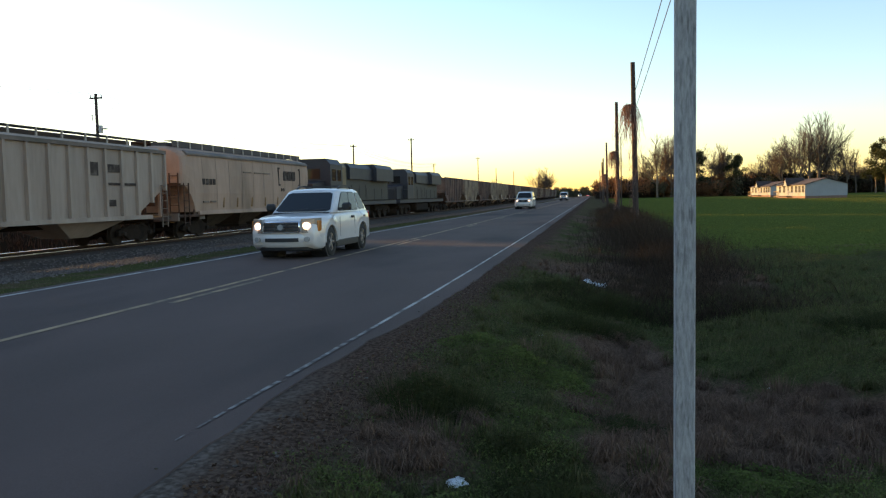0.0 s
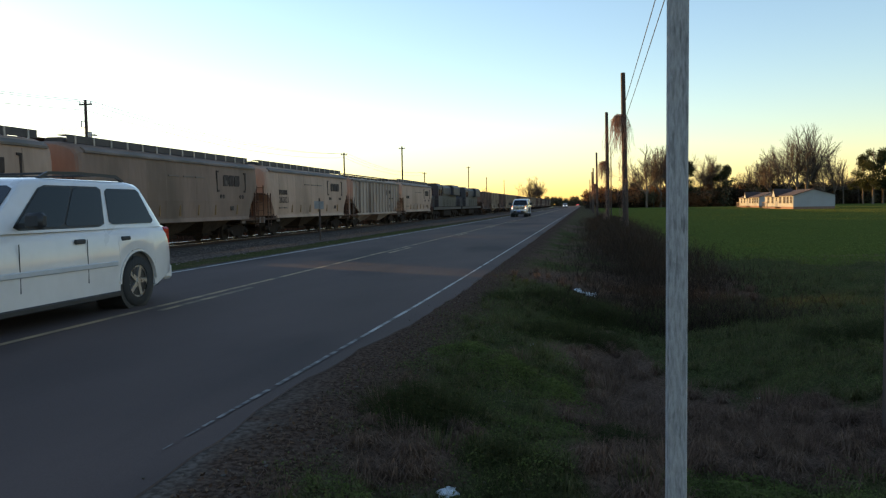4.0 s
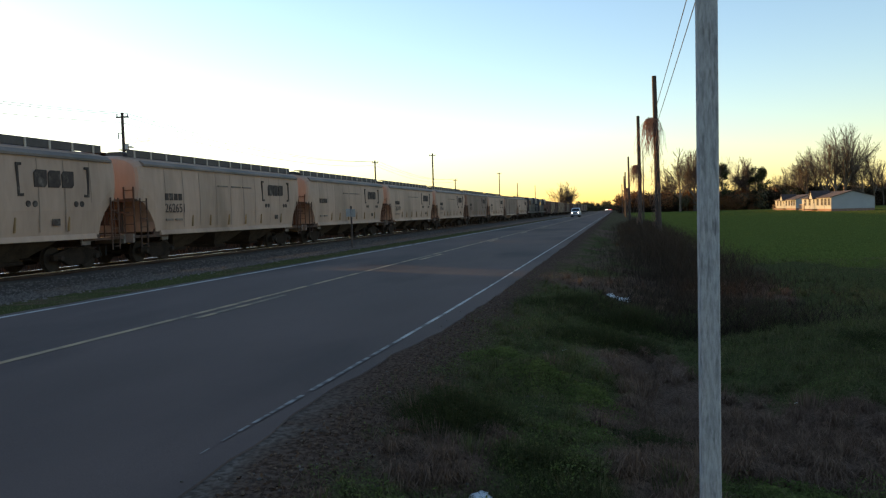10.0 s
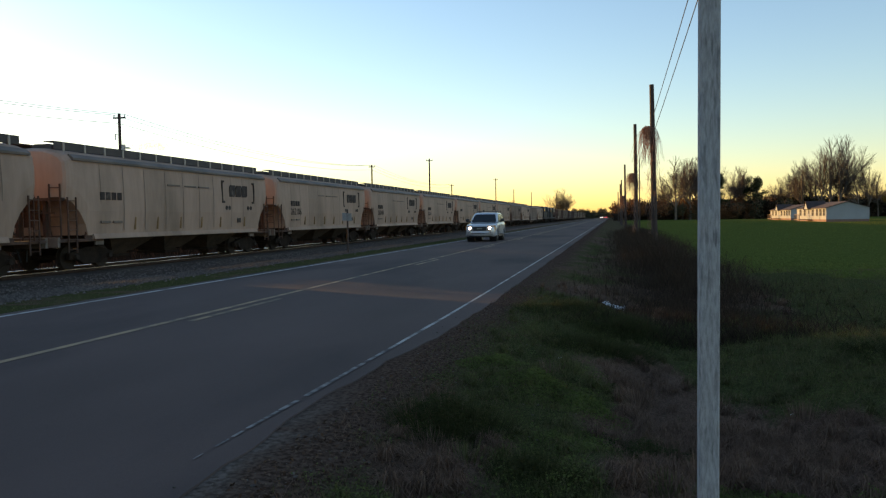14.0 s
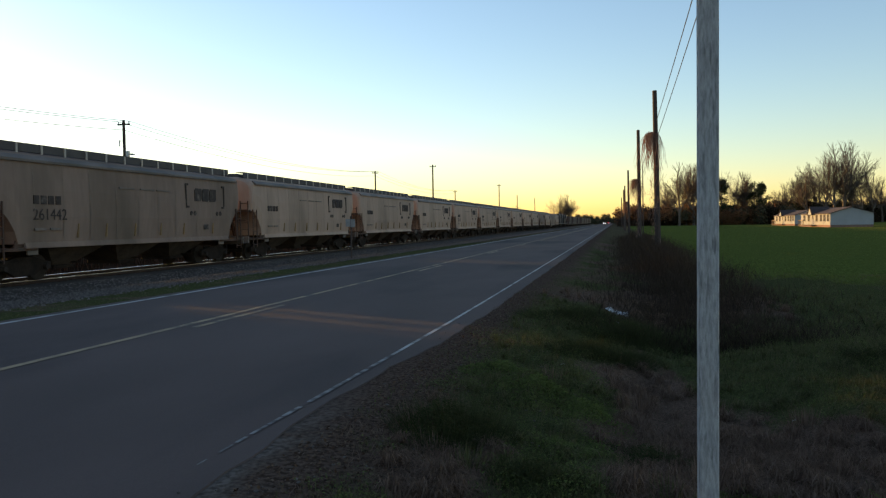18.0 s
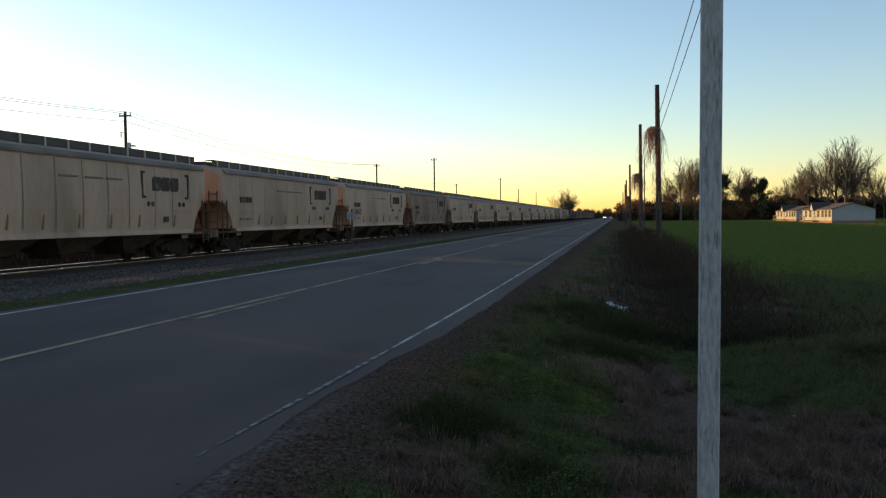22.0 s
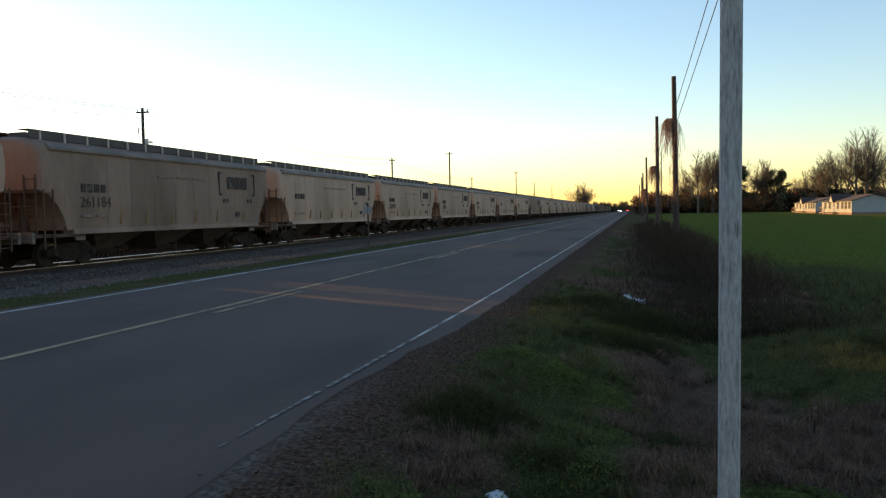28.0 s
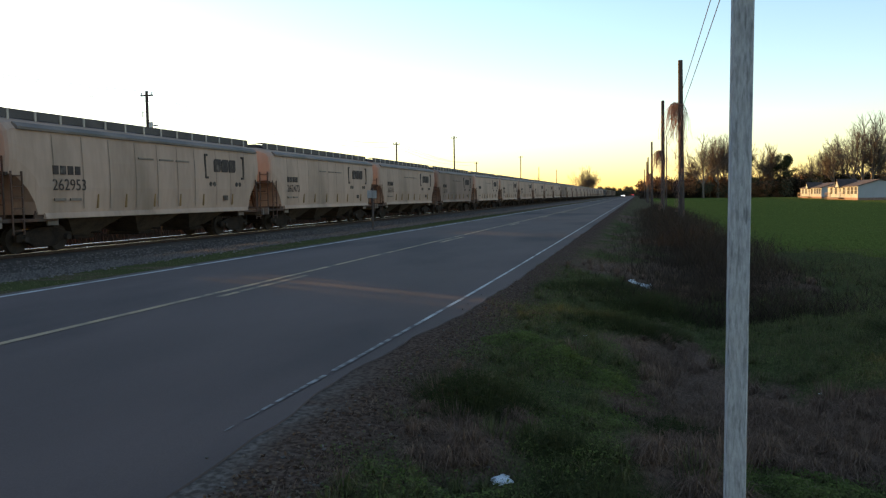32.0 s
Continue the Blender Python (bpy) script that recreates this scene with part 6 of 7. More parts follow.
def pine(x, y, kind, scale, turn):
    t = thing("pine_tree", "dark green pine tree with open ragged crown", "tree", "pines", at=pose(x, y, ground_z(x, y, False) - 0.1, 0, 0, turn) @ Matrix.Scale(scale, 4))
    part("trunk", PINES[kind][0], None, t)
    part("crown", PINES[kind][1], None, t)


def bush_mesh(seed, mat, per=240, size=0.13):
    rng = random.Random(seed)
    blobs = [((rng.gauss(0, 1.5), rng.gauss(0, 1.5), rng.uniform(0.3, 2.4)), rng.uniform(0.6, 1.2)) for _ in range(14)]
    return clump_cloud("foliage", rng, blobs, per, size, mat)


BUSH = {"russet": bush_mesh(5, "russet"), "evergreen": bush_mesh(6, "evergreen"), "brush": bush_mesh(7, "brush", 300, 0.16)}


def bush(x, y, kind, scale, turn=0.0, flat=1.0):
    words = {"russet": "russet-brown leafy shrub", "evergreen": "dark evergreen shrub", "brush": "dry brown brushwood thicket"}[kind]
    t = thing("shrub", words + " along the field", "shrub", kind + " shrubs", at=pose(x, y, ground_z(x, y, False) - 0.15, 0, 0, turn) @ Matrix.Diagonal((scale, scale, scale * flat, 1)))
    part("foliage", BUSH[kind], None, t)


def plant_trees():
    rng = random.Random(3)
    # grove behind the roadside poles
    for d, y, k, s in ((0.060, 300, 1, 1.1), (0.070, 290, 3, 1.5), (0.078, 275, 0, 1.22), (0.086, 282, 2, 1.3), (0.095, 278, 1, 1.4), (0.103, 285, 2, 1.32), (0.112, 280, 0, 1.25), (0.120, 296, 1, 1.35), (0.142, 290, 3, 1.8), (0.151, 296, 1, 1.3), (0.158, 292, 2, 1.12),
                       (0.198, 330, 1, 1.1), (0.208, 336, 0, 1.05), (0.216, 330, 2, 1.25), (0.225, 322, 1, 1.4), (0.236, 328, 0, 1.35), (0.246, 318, 2, 1.5), (0.256, 316, 0, 1.72), (0.266, 314, 2, 1.85), (0.276, 318, 1, 1.65), (0.286, 316, 3, 2.2), (0.298, 322, 0, 1.15), (0.308, 326, 1, 1.1), (0.325, 330, 3, 1.5)):
        bare_tree(d * y, y, k, s, rng.uniform(0, 360))
    for d, y, k, s in ((0.128, 285, 0, 1.45), (0.166, 290, 1, 1.4), (0.174, 286, 0, 1.3), (0.330, 290, 0, 1.55), (0.341, 285, 1, 1.75), (0.352, 290, 0, 1.7), (0.365, 285, 1, 1.4)):
        pine(d * y, y, k, s, rng.uniform(0, 360))
    for i in range(84):
        d = 0.050 + 0.335 * i / 84 + rng.uniform(-0.003, 0.003)
        y = rng.uniform(280, 310) if d < 0.19 else rng.uniform(330, 350)
        kinds = ("russet", "russet", "evergreen", "brush") if d < 0.19 else ("evergreen", "evergreen", "brush")
        bush(d * y, y, rng.choice(kinds), rng.uniform(1.6, 2.7) if d < 0.19 else rng.uniform(2.2, 3.4), rng.uniform(0, 360))
    # beside the far end of the road
    for i in range(16):
        y = rng.uniform(275, 400)
        bush(rng.uniform(4, 14), y, rng.choice(("russet", "evergreen", "brush")), rng.uniform(1.6, 3.0), rng.uniform(0, 360))
    bare_tree(-20.3, 335, 1, 0.98, 40, "round bare tree standing alone beyond the railway", "bare trees beyond the railway")
    bare_tree(-22.8, 332, 0, 0.80, 140, "round bare tree standing alone beyond the railway", "bare trees beyond the railway")
    bare_tree(-19.0, 333, 3, 1.25, 300, "round bare tree standing alone beyond the railway", "bare trees beyond the railway")
    bare_tree(-24.4, 336, 3, 1.15, 80, "round bare tree standing alone beyond the railway", "bare trees beyond the railway")
    bare_tree(-42, 330, 3, 0.9, 10, "small bare tree beyond the railway", "bare trees beyond the railway")
    # distant wood at the end of the road
    blobs = []
    for i in range(170):
        x = rng.uniform(-60, 24)
        blobs.append(((x, rng.uniform(0, 30), rng.uniform(0.5, 6.5 + 2.5 * noise.noise((x * 0.08, 2, 3)))), rng.uniform(1.6, 3.0)))
    wood = new("far_wood", clump_cloud("far_wood", rng, blobs, 22, 0.7, "evergreen"))
    wood.matrix_basis = pose(0, 640, -0.5)
    tagged(wood, "low dark wood at the far end of the road", "woods", kind="stuff")


plant_trees()
# unseen shrubs added behind the railway to block low sun from the near road
for bx_, by_, bs_ in ((-31.0, 9.0, 1.0), (-30.2, 12.2, 0.9), (-31.2, 14.8, 1.05), (-30.4, 17.4, 0.95), (-31.1, 19.8, 1.0), (-30.5, 22.0, 0.7), (-31.0, 24.0, 0.4)):
    bush(bx_, by_, "brush", bs_, bx_ * 70 + by_ * 40)


# ---- verge: grass, dead stalks, brush, vines, litter ----
def blades(name, rng, count, place, height, width, lean, mat, label, category):
    vs, fs = [], []
    for _ in range(count):
        got = place(rng)
        if not got:
            continue
        x, y, k = got
        z = ground_z(x, y) - 0.02
        h = height * k * rng.uniform(0.5, 1.3)
        a = rng.uniform(0, 6.28)
        u = Vector((math.cos(a), math.sin(a), 0)) * width * rng.uniform(0.6, 1.3)
        b = rng.uniform(0, 6.28)
        t = Vector((math.cos(b), math.sin(b), 0)) * h * rng.uniform(0.1, 1.0) * lean
        p = Vector((x, y, z))
        mid = p + t * 0.35 + Vector((0, 0, h * 0.6))
        tip = p + t + Vector((0, 0, h))
        n = len(vs)
        vs += [tuple(p - u), tuple(p + u), tuple(mid + u * 0.7), tuple(mid - u * 0.7), tuple(tip)]
        fs += [(n, n + 1, n + 2, n + 3), (n + 3, n + 2, n + 4)]
    ob = new(name, sheet(name, vs, fs, M[mat]))
    tagged(ob, label, category, kind="stuff")


def verge():
    rng = random.Random(9)

    def spot(r, x0, x1, y0, y1):
        # nearer ground gets more blades
        y = y0 + (y1 - y0) * r.random() ** 1.8
        return r.uniform(x0, min(x1, 0.45 * y + 0.8)), y

    def thin(r, x, y):
        """True where the growth thins out towards the road."""
        return r.random() > ease(-2.0, -0.9, x + 0.45 * noise.noise((x * 1.3, y * 1.1, 51.0)))

    def green(r):
        x, y = spot(r, -1.95, 13, 3.0, 24)
        g = patch(x, y)
        if thin(r, x, y):
            return None
        return (x, y, 0.7 + max(0, g)) if g > -0.06 or r.random() < 0.1 else None

    def dry(r):
        x, y = spot(r, -1.95, 13, 3.0, 24)
        g = patch(x, y)
        if thin(r, x, y):
            return None
        return (x, y, 0.8 + max(0, -g)) if g < 0.06 or r.random() < 0.12 else None

    blades("grass", rng, 120000, green, 0.075, 0.0032, 1.1, "grass", "short green weeds and grass on the verge", "grass")
    vs, fs = [], []
    for _ in range(240000):
        x, y = spot(rng, -1.9, 12, 3.0, 22)
        g = patch(x, y)
        if g < rng.uniform(-0.1, 0.3) or thin(rng, x, y):
            continue
        hill = 0.04 + 0.19 * max(0, noise.noise((x * 2.4, y * 2.4, 31.0)) + 0.2) + 0.05 * max(0, noise.noise((x * 6, y * 6, 37.0)))
        q = Vector((x, y, ground_z(x, y) + hill * rng.uniform(0.2, 1.0)))
        u = Vector((rng.uniform(-1, 1), rng.uniform(-1, 1), rng.uniform(-0.3, 0.6))).normalized()
        w = u.cross(Vector((rng.uniform(-0.5, 0.5), rng.uniform(-0.5, 0.5), 1))).normalized()
        s = rng.uniform(0.005, 0.0125)
        k = len(vs)
        vs += [tuple(q - u * s), tuple(q + w * s * 0.5), tuple(q + u * s), tuple(q - w * s * 0.5)]
        fs.append((k, k + 1, k + 2, k + 3))
    mats = new("leafy_weeds", sheet("leafy_weeds", vs, fs, M["mat_leaf"]))
    tagged(mats, "mats of low leafy green weeds on the verge", "weeds", kind="stuff")
    blades("dead_grass", rng, 130000, dry, 0.078, 0.0020, 1.9, "straw", "matted brown dead grass on the verge", "dead grass")

    # drooping tussocks of dead grass, close together, and lower green ones
    for nm, mat, sign, count, label in (("dead_tussocks", "straw", -1, 1500, "drooping brown tussocks of dead grass on the verge"), ("green_tussocks", "grass", 1, 900, "low green tussocks of grass on the verge")):
        vs, fs = [], []
        for _ in range(count):
            x, y = spot(rng, -1.5, 9, 3.2, 17)
            if sign * patch(x, y) < 0.02 or thin(rng, x, y):
                continue
            big = rng.uniform(0.45, 1.05) * (1.0 if sign < 0 else 0.8)
            base = Vector((x, y, ground_z(x, y) - 0.01))
            for _ in range(85):
                a = rng.uniform(0, 6.28)
                out = Vector((math.cos(a), math.sin(a), 0))
                root = base + out * 0.045 * big * rng.random()
                reach, up = big * rng.uniform(0.04, 0.17), big * rng.uniform(0.06, 0.15)
                side = Vector((-out.y, out.x, 0)) * rng.uniform(0.0015, 0.0028)
                k = len(vs)
                knee, tip = root + out * reach * 0.5 + Vector((0, 0, up)), root + out * reach * 1.25 + Vector((0, 0, up * rng.uniform(0.1, 0.9)))
                vs += [tuple(root - side), tuple(root + side), tuple(knee + side), tuple(knee - side), tuple(tip)]
                fs += [(k, k + 1, k + 2, k + 3), (k + 3, k + 2, k + 4)]
        tagged(new(nm, sheet(nm, vs, fs, M[mat])), label, "grass", kind="stuff")

    def left_strip(r):
        x, y = r.uniform(-11.3, -9.5), 8 + 50 * r.random() ** 1.5
        return (x, y, 0.6 + 0.5 * max(0, patch(x, y)))

    blades("verge_grass", rng, 10000, left_strip, 0.06, 0.010, 0.7, "grass", "narrow strip of short grass between road and railway", "grass")

    def thicket(r):
        y = 11 + 74 * r.random() ** 1.7
        x = r.gauss(1.3, 1.0) + 0.012 * y
        k = ease(10, 24, y) * (0.35 + 1.1 * max(0, noise.noise((x * 0.9, y * 0.35, 4.0)) + 0.25))
        return (x, y, 0.25 + k * max(0.2, 1 - abs(x - 1.6) / 2.4)) if x > -1.0 else None

    blades("brush", rng, 42000, thicket, 0.72, 0.005, 1.1, "brush", "dry brown brush and briars along the ditch", "brush")

    # brush on the added bank, also there to stop sun under the cars
    def bank(r):
        return r.uniform(-30, -24.4), 5 + 260 * r.random() ** 1.6, r.uniform(0.5, 1.2)

    blades("bank_brush", rng, 16000, bank, 0.5, 0.03, 0.9, "brush", "dark dry brush on the added bank behind the railway", "brush")

    def field(r):
        y = 21 + 40 * r.random() ** 2.2
        return r.uniform(3.4, 26 + (y - 21)), y, 0.8

    blades("crop", rng, 45000, field, 0.07, 0.012, 0.6, "crop", "bright green young crop rows in the field", "crop")

    def far_field(r):
        y = 55 + 150 * r.random()
        return r.uniform(4, 110), y, 1.0

    blades("far_crop", rng, 60000, far_field, 0.07, 0.04, 0.5, "crop", "green young crop catching the low sun across the field", "crop")


verge()


def tuft(x, y, n, h, mat, label):
    rng = random.Random(int(x * 100 + y * 10))
    t = thing("grass_tuft", label, "grass tuft", "tufts")
    vs, fs = [], []
    for _ in range(n):
        a = rng.uniform(0, 6.28)
        r = rng.random() * 0.16
        p = Vector((x + r * math.cos(a), y + r * math.sin(a), 0))
        p.z = ground_z(p.x, p.y) - 0.02
        hh = h * rng.uniform(0.5, 1.2)
        tip = p + Vector((math.cos(a), math.sin(a), 0)) * hh * rng.uniform(0.1, 0.6) + Vector((0, 0, hh))
        u = Vector((-math.sin(a), math.cos(a), 0)) * 0.006
        k = len(vs)
        vs += [tuple(p - u), tuple(p + u), tuple(tip)]
        fs.append((k, k + 1, k + 2))
    part("foliage", sheet("foliage", vs, fs, M[mat]), None, t)


for x, y in ((-0.55, 6.9), (-0.4, 7.6), (-0.9, 4.6), (0.3, 4.5), (2.8, 5.2)):
    tuft(x, y, 90, 0.15, "grass", "tall green grass tuft on the verge")
for x, y in ((-1.22, 5.5), (-1.45, 5.4), (-0.62, 7.4), (-1.2, 4.9), (0.9, 7.6), (2.2, 6.2), (3.3, 6.8)):
    tuft(x, y, 70, 0.16, "straw", "tall straw-coloured grass tuft on the verge")
_rng = random.Random(77)
for _ in range(34):
    x, y = _rng.uniform(-0.7, 3.4), _rng.uniform(4.4, 10.5)
    if patch(x, y) < 0.05:
        tuft(x, y, 110, _rng.uniform(0.11, 0.2), "straw", "matted brown tussock of dead grass on the verge")
for _ in range(22):
    x, y = _rng.uniform(-1.2, 3.8), _rng.uniform(4.4, 12.5)
    if patch(x, y) > 0.1:
        tuft(x, y, 110, _rng.uniform(0.08, 0.15), "grass", "short green grass tussock on the verge")


def weed_clump(x, y, rad, h, seed, mat="weed"):
    rng = random.Random(seed)
    t = thing("weed_clump", "low dark green clump of leafy weeds on the verge" if mat == "weed" else "bright green mound of leafy weeds on the verge", "weeds", "weed clumps", kind="stuff")
    vs, fs = [], []
    for _ in range(int(2600 * rad * rad / 0.16) if mat == "weed" else 0):
        a, r = rng.uniform(0, 6.28), rad * 1.15 * rng.random() ** 0.6
        p = Vector((x + r * math.cos(a) * 1.2, y + r * math.sin(a), 0))
        p.z = ground_z(p.x, p.y) - 0.01
        tall = h * (1.15 - 0.6 * r / rad) * rng.uniform(0.6, 1.25)
        tip = p + Vector((math.cos(a) * r * 0.35 + rng.uniform(-0.05, 0.05), math.sin(a) * r * 0.35 + rng.uniform(-0.05, 0.05), max(0.03, tall)))
        u = Vector((rng.uniform(-1, 1), rng.uniform(-1, 1), 0)).normalized() * 0.0022
        k = len(vs)
        vs += [tuple(p - u), tuple(p + u), tuple(tip)]
        fs.append((k, k + 1, k + 2))
    for _ in range(int(4200 * rad * rad / 0.2)):
        a, r = rng.uniform(0, 6.28), rad * rng.random() ** 0.72
        px, py = x + r * math.cos(a) * 1.25, y + r * math.sin(a)
        top = h * (1 - (r / rad) ** 2) * (0.75 + 0.5 * noise.noise((px * 5, py * 5, 2)))
        p = Vector((px, py, ground_z(px, py) + max(0.01, top * rng.uniform(0.5, 1.05))))
        u = Vector((rng.uniform(-1, 1), rng.uniform(-1, 1), rng.uniform(-0.2, 0.7))).normalized()
        w = u.orthogonal().normalized()
        s = rng.uniform(0.007, 0.017)
        k = len(vs)
        vs += [tuple(p - u * s), tuple(p + w * s * 0.4), tuple(p + u * s), tuple(p - w * s * 0.4)]
        fs.append((k, k + 1, k + 2, k + 3))
    part("foliage", sheet("foliage", vs, fs, M[mat]), None, t)


for i, (x, y, rad, h) in enumerate(((-1.12, 5.30, 0.33, 0.30), (0.25, 5.6, 0.3, 0.14), (-0.2, 9.4, 0.5, 0.24), (0.2, 11.2, 0.6, 0.24), (-0.7, 12.0, 0.55, 0.2), (3.4, 9.4, 0.6, 0.2), (-0.15, 3.75, 0.4, 0.22), (-0.47, 4.45, 0.2, 0.22), (0.9, 3.9, 0.4, 0.18))):
    weed_clump(x, y, rad, h, 100 + i)
for i, (x, y, rad, h) in enumerate(((-0.6, 6.75, 0.42, 0.17), (-0.2, 6.45, 0.3, 0.12), (-1.05, 7.5, 0.4, 0.12), (-0.3, 5.5, 0.3, 0.09), (1.0, 4.75, 0.4, 0.12))):
    weed_clump(x, y, rad, h, 130 + i, "mat_leaf")


def hanging_vine(x, y, z_top, length, spread, seed):
    rng = random.Random(seed)
    v = thing("dead_vine", "tangle of reddish dead vines hanging on a pole", "vine", "vines")
    vs, fs = [], []
    for i in range(430):
        a = rng.uniform(0, 6.28)
        low = i % 3 == 0
        # two thirds hang in a mop from the top, the rest clings to the pole
        p = Vector((x + rng.gauss(0, 0.10) - (0 if low else spread * rng.random()), y + rng.gauss(0, 0.12), z_top - (rng.random() * z_top * 0.9 if low else abs(rng.gauss(0, 0.16)))))
        n = rng.randint(4, 8)
        ll = (0.5 * rng.random() + 0.25 if low else length * rng.random() ** 1.6 + 0.2) / n
        d = Vector((0.5 * math.cos(a) - 0.15, 0.3 * math.sin(a), rng.uniform(-0.4, 0.5))).normalized()
        for _ in range(n):
            d = (d + Vector((rng.uniform(-0.4, 0.4), rng.uniform(-0.4, 0.4), -1.1))).normalized()
            q = p + d * ll
            u = d.orthogonal().normalized() * 0.0085
            k = len(vs)
            vs += [tuple(p - u), tuple(p + u), tuple(q + u), tuple(q - u)]
            fs.append((k, k + 1, k + 2, k + 3))
            p = q
    part("tangle", sheet("tangle", vs, fs, M["vine"]), None, v)


hanging_vine(2.13, 42.9, 6.2, 2.0, 0.40, 1)
hanging_vine(1.75, 61.4, 4.7, 1.5, 0.35, 2)
hanging_vine(1.75, 110, 4.2, 1.8, 0.5, 3)


def crumpled(name, label, category, x, y, size, seed, flat=0.5):
    rng = random.Random(seed)
    bm = bmesh.new()
    bmesh.ops.create_icosphere(bm, subdivisions=3, radius=size)
    for v in bm.verts:
        v.co *= 1 + 0.55 * noise.noise(v.co / size * 1.6 + Vector((seed, 0, 0))) + rng.uniform(-0.14, 0.1)
        v.co.x *= 1.25
        v.co.z *= flat
    ob = part(name, bm, M["litter"])
    ob.matrix_basis = pose(x, y, ground_z(x, y) + size * flat * 0.7, 0, 0, rng.uniform(0, 90))
    tagged(ob, label, category, "litter")


def ragged_bag(x, y, width, depth, seed):
    """A torn bag lying flat, with peaks and folds."""
    rng = random.Random(seed)
    nx, ny = 22, 8
    vs = []
    for j in range(ny):
        for i in range(nx):
            u, v = i / (nx - 1) - 0.5, j / (ny - 1) - 0.5
            edge = 1 - max(abs(u), abs(v)) * 2
            px, py = x + u * width * (1 + 0.2 * rng.uniform(-1, 1)), y + v * depth * (1 + 0.3 * rng.uniform(-1, 1))
            vs.append((px, py, ground_z(px, py) + 0.015 + (0.045 if edge > 0.15 else 0.015) * rng.uniform(0.2, 1.6)))
    fs = [(j * nx + i, j * nx + i + 1, (j + 1) * nx + i + 1, (j + 1) * nx + i) for j in range(ny - 1) for i in range(nx - 1) if rng.random() > 0.06]
    tagged(new("plastic_bag", sheet("plastic_bag", vs, fs, M["litter"])), "torn white plastic bag lying in the ditch", "litter", "litter")


ragged_bag(0.02, 14.4, 0.40, 0.22, 5)
crumpled("paper_scrap", "small white paper scrap in the grass", "litter", -0.54, 8.34, 0.032, 31)
crumpled("paper_scrap", "small white paper scrap in the grass", "litter", 0.0, 12.5, 0.05, 33)
crumpled("paper_scrap", "small white paper scrap in the grass", "litter", 1.55, 7.3, 0.018, 34)
crumpled("plastic_bag", "crumpled white plastic bag on the verge", "litter", -0.735, 4.03, 0.05, 35, 0.35)


def fallen_leaves():
    """Dead leaves and chaff along the shoulder."""
    rng = random.Random(41)
    v = thing("fallen_leaves", "brown dead leaves strewn along the road shoulder", "leaves", kind="stuff")
    vs, fs = [], []
    for _ in range(9000):
        y = 3.0 + 13 * rng.random() ** 1.6
        x = rng.gauss(-1.5, 0.36)
        if x < -2.0 or x > 0.2:
            continue
        q = Vector((x, y, ground_z(x, y) + rng.uniform(0.004, 0.02)))
        u = Vector((rng.uniform(-1, 1), rng.uniform(-1, 1), rng.uniform(-0.4, 0.4))).normalized()
        w = u.cross(Vector((rng.uniform(-0.6, 0.6), rng.uniform(-0.6, 0.6), 1))).normalized()
        s = rng.uniform(0.006, 0.02)
        k = len(vs)
        vs += [tuple(q - u * s), tuple(q + w * s * 0.55), tuple(q + u * s), tuple(q - w * s * 0.55)]
        fs.append((k, k + 1, k + 2, k + 3))
    part("leaf", sheet("leaf", vs, fs, M["leaf_litter"]), None, v)


fallen_leaves()


def pebbles():
    """Loose stones along the broken road edge."""
    rng = random.Random(4)
    v = thing("roadside_stones", "loose stones along the broken road edge", "stones", kind="stuff")
    bm = bmesh.new()
    bmesh.ops.create_icosphere(bm, subdivisions=1, radius=1.0)
    base = [tuple(q.co) for q in bm.verts]
    tri = [tuple(q.index for q in f.verts) for f in bm.faces]
    bm.free()
    vs, fs = [], []
    for _ in range(900):
        y = 3.2 + 14 * rng.random() ** 1.7
        x = rng.uniform(-2.0, -0.5) if rng.random() < 0.8 else rng.uniform(-2.3, 0.2)
        z = max(ground_z(x, y), -0.012 if x < -2.05 else -9)
        s = 0.004 + 0.014 * rng.random() ** 2
        k = len(vs)
        a = rng.uniform(0.6, 1.2)
        vs += [(x + p * s * a, y + q * s, z + r * s * 0.6) for p, q, r in base]
        fs += [tuple(k + i for i in t) for t in tri]
    part("stones", sheet("stones", vs, fs, M["gravel"]), None, v)


pebbles()


def drifting_patch():
    """A small ghost-like bright patch of sky, shaped as rigid puffs, far beyond the railway."""
    rng = random.Random(12)
    s = thing("smoke_wisp", "small orange-pink bright patch in the evening sky", "smoke")
    for i in range(6):
        bm = bmesh.new()
        bmesh.ops.create_icosphere(bm, subdivisions=3, radius=1.0)
        r = rng.uniform(5.2, 8.0)
        for v in bm.verts:
            k = 1 + 0.45 * noise.noise(v.co * 1.8 + Vector((i * 3.1, 0, 0)))
            v.co *= r * k
            v.co.z *= 0.7
        part("puff", bm, M["cloud"], s, smooth=True, at=pose((i - 2.5) * 5.2, (i - 2.5) * 3.4, rng.gauss(0, 2.6)))
    return s


smoke = drifting_patch()


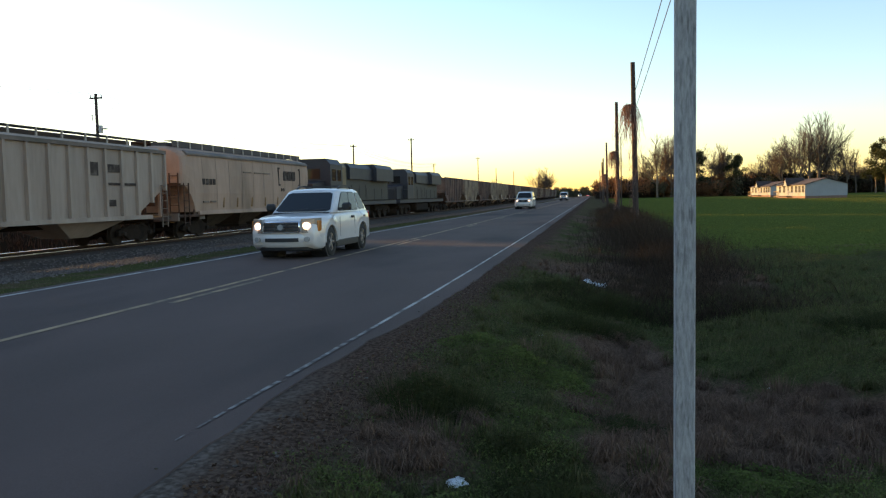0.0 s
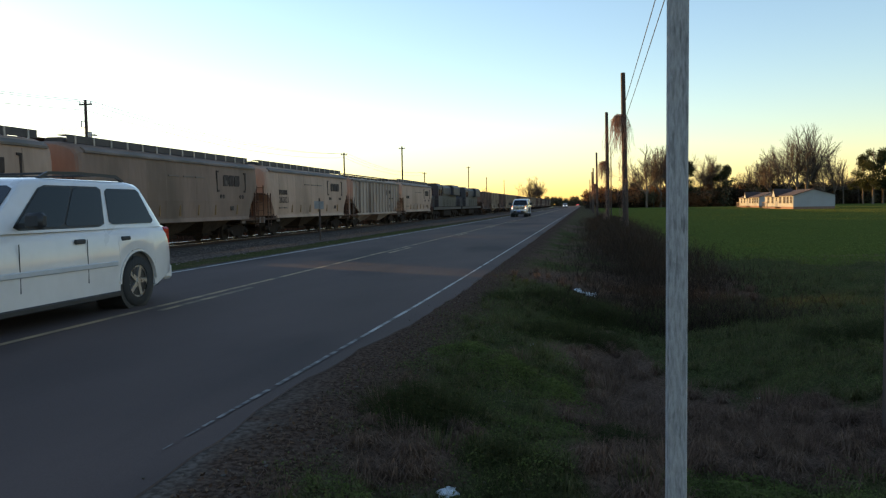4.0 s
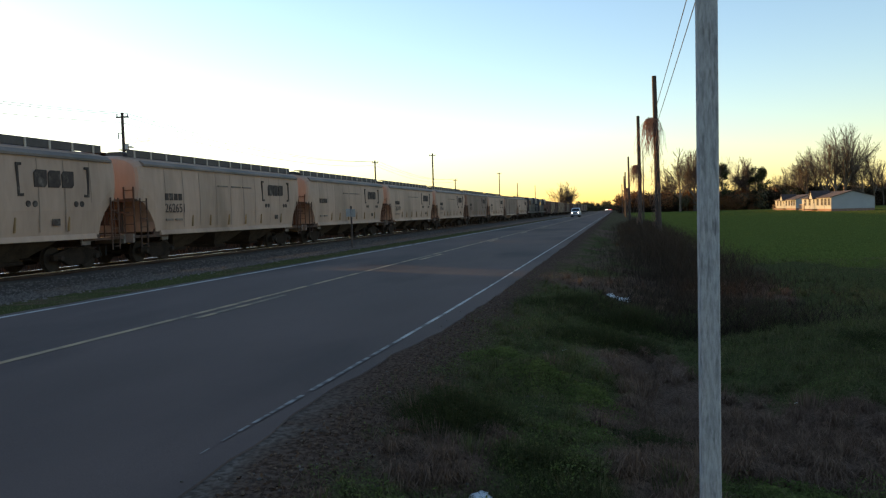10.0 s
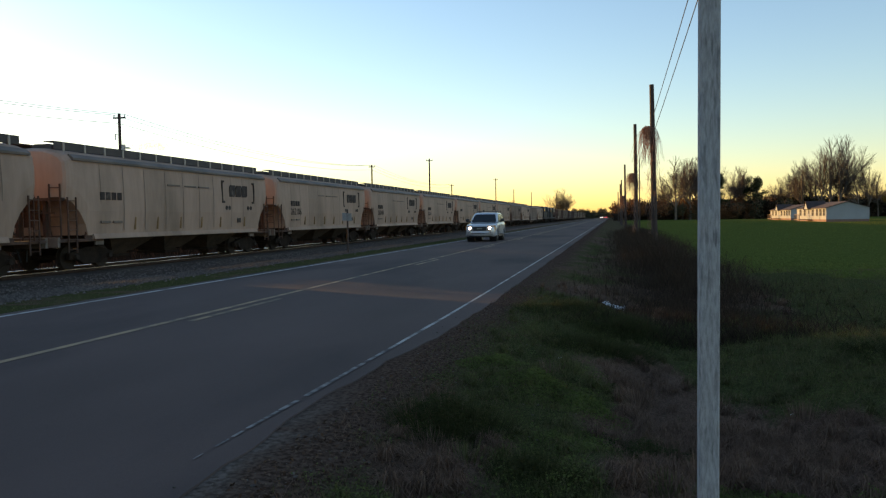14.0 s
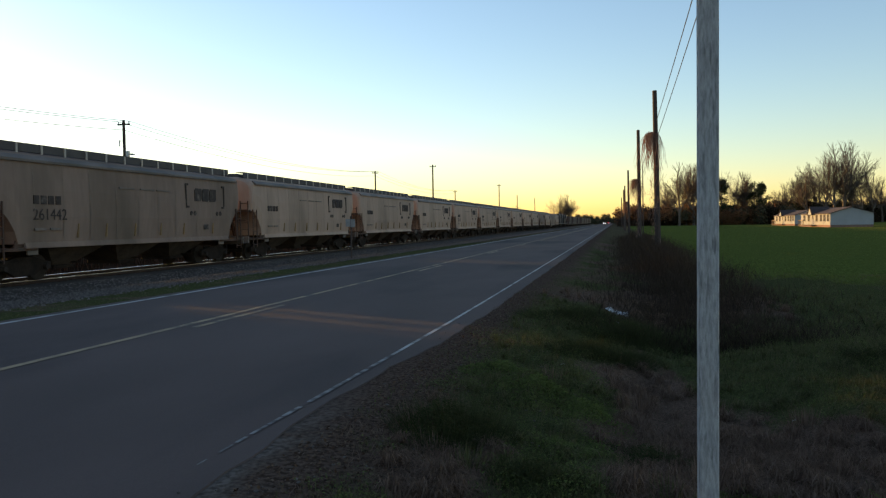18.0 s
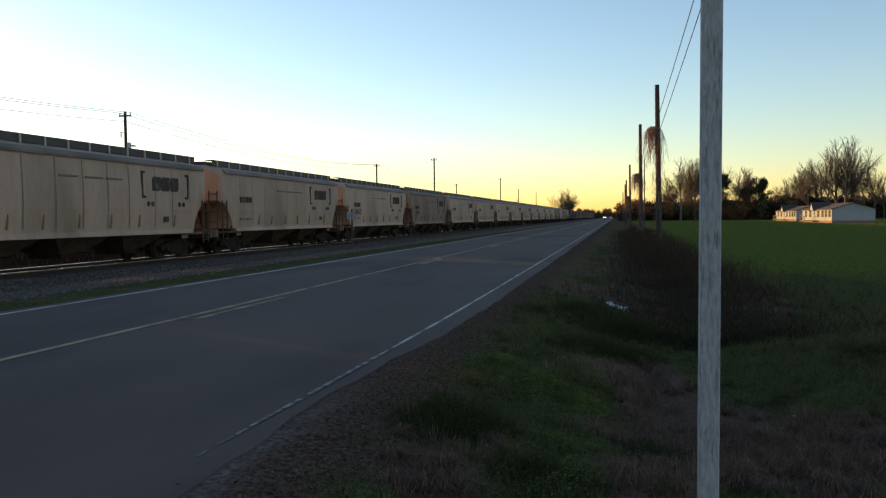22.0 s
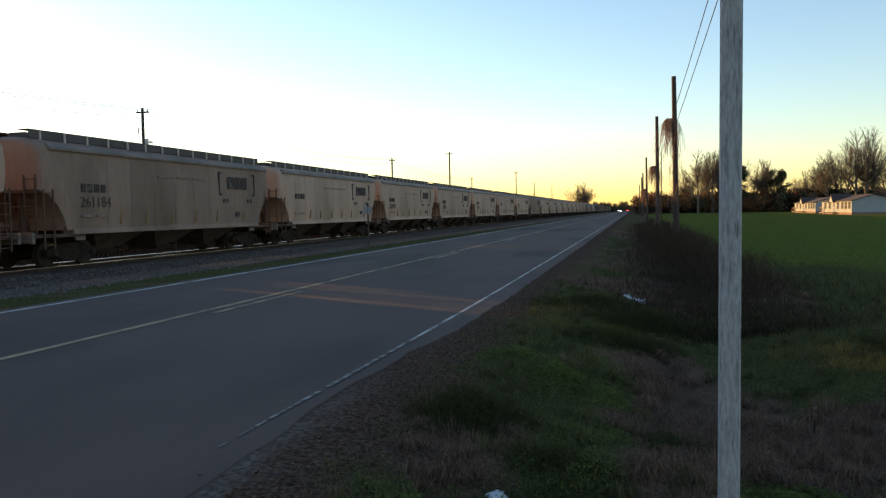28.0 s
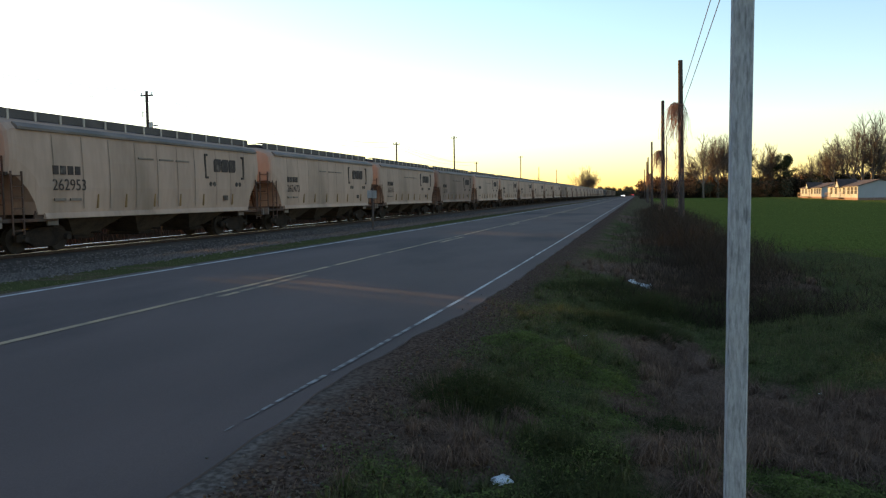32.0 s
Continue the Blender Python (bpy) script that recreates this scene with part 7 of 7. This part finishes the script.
# ---- what moves ----
def motions():
    steps = [2.0 * i for i in range(17)]
    for car, start in TRAIN:
        walk(car, [(t, pose(RAIL_X, start + train_at(t), RAIL_Z)) for t in steps])

    def drive(car, places, x, turn=0, spin=None):
        """places: seconds and where the nose is along the road."""
        walk(car, [(t, pose(x, y, 0.0, 0, 0, turn)) for t, y in places])
        if not spin:
            return
        # the wheels have five like spokes, so a turn is keyed less whole fifths
        t0, t1, speed = spin
        for w in WHEELS[car.name]:
            home = w.matrix_basis.copy()
            step = 2 / FPS
            turn_step = math.degrees(speed * step / home.translation.z) % 72
            rows, a = [(0, home)] if t0 > 0 else [], 0.0
            for i in range(int((t1 - t0) / step) + 1):
                rows.append((t0 + i * step, home @ pose(0, 0, 0, a, 0, 0)))
                a += turn_step
            rows.append((32, rows[-1][1]))
            walk(w, rows)

    drive(crossover, [(t, 17.25 - 16.0 * t) for t in range(0, 33)], LANE, spin=(0, 1.2, 16.0))
    a = [(0, 80.8), (1, 60.9), (2, 42.0), (3, 24.1), (3.5, 15.1)] + [(t, 15.1 - 18.4 * (t - 3.5)) for t in range(4, 33)]
    drive(long_suv, a, LANE, spin=(0, 4.4, 18.6))
    a = [(0, 190), (2.4, 124), (3.5, 99), (5.5, 54.4), (6, 44.1), (6.5, 34.0), (7, 24.3), (7.5, 14.7), (8, 5.0)] + [(t, 5.0 - 19.2 * (t - 8)) for t in range(9, 33)]
    drive(pickup, a, LANE, spin=(4.6, 8.6, 19.6))
    a = [(0, 425), (6, 265), (9, 183), (10, 147), (11, 120.5), (12, 95), (13, 69.2), (14, 44.2), (14.5, 33.0)] + [(t, 33.0 - 22.5 * (t - 14.5)) for t in range(15, 33)]
    drive(silver_suv, a, LANE - 0.25, spin=(12, 16.2, 24.0))
    drive(oncoming, [(0, 720), (16, 560), (32, 400)], -7.4)
    drive(leaving, [(0, 560), (16, 520), (32, 640)], -4.1)

    # the bright patch drifts along behind the line pole
    def sky_place(across, up, far=900.0):
        return pose(across * far, far, EYE[2] + up * far)
    walk(smoke, [(0, sky_place(-0.764, 0.122)), (3.5, sky_place(-0.727, 0.121)), (6, sky_place(-0.712, 0.121)), (9, sky_place(-0.682, 0.120)), (13, sky_place(-0.658, 0.121)), (17, sky_place(-0.632, 0.06)), (32, sky_place(-0.55, 0.02))])


motions()
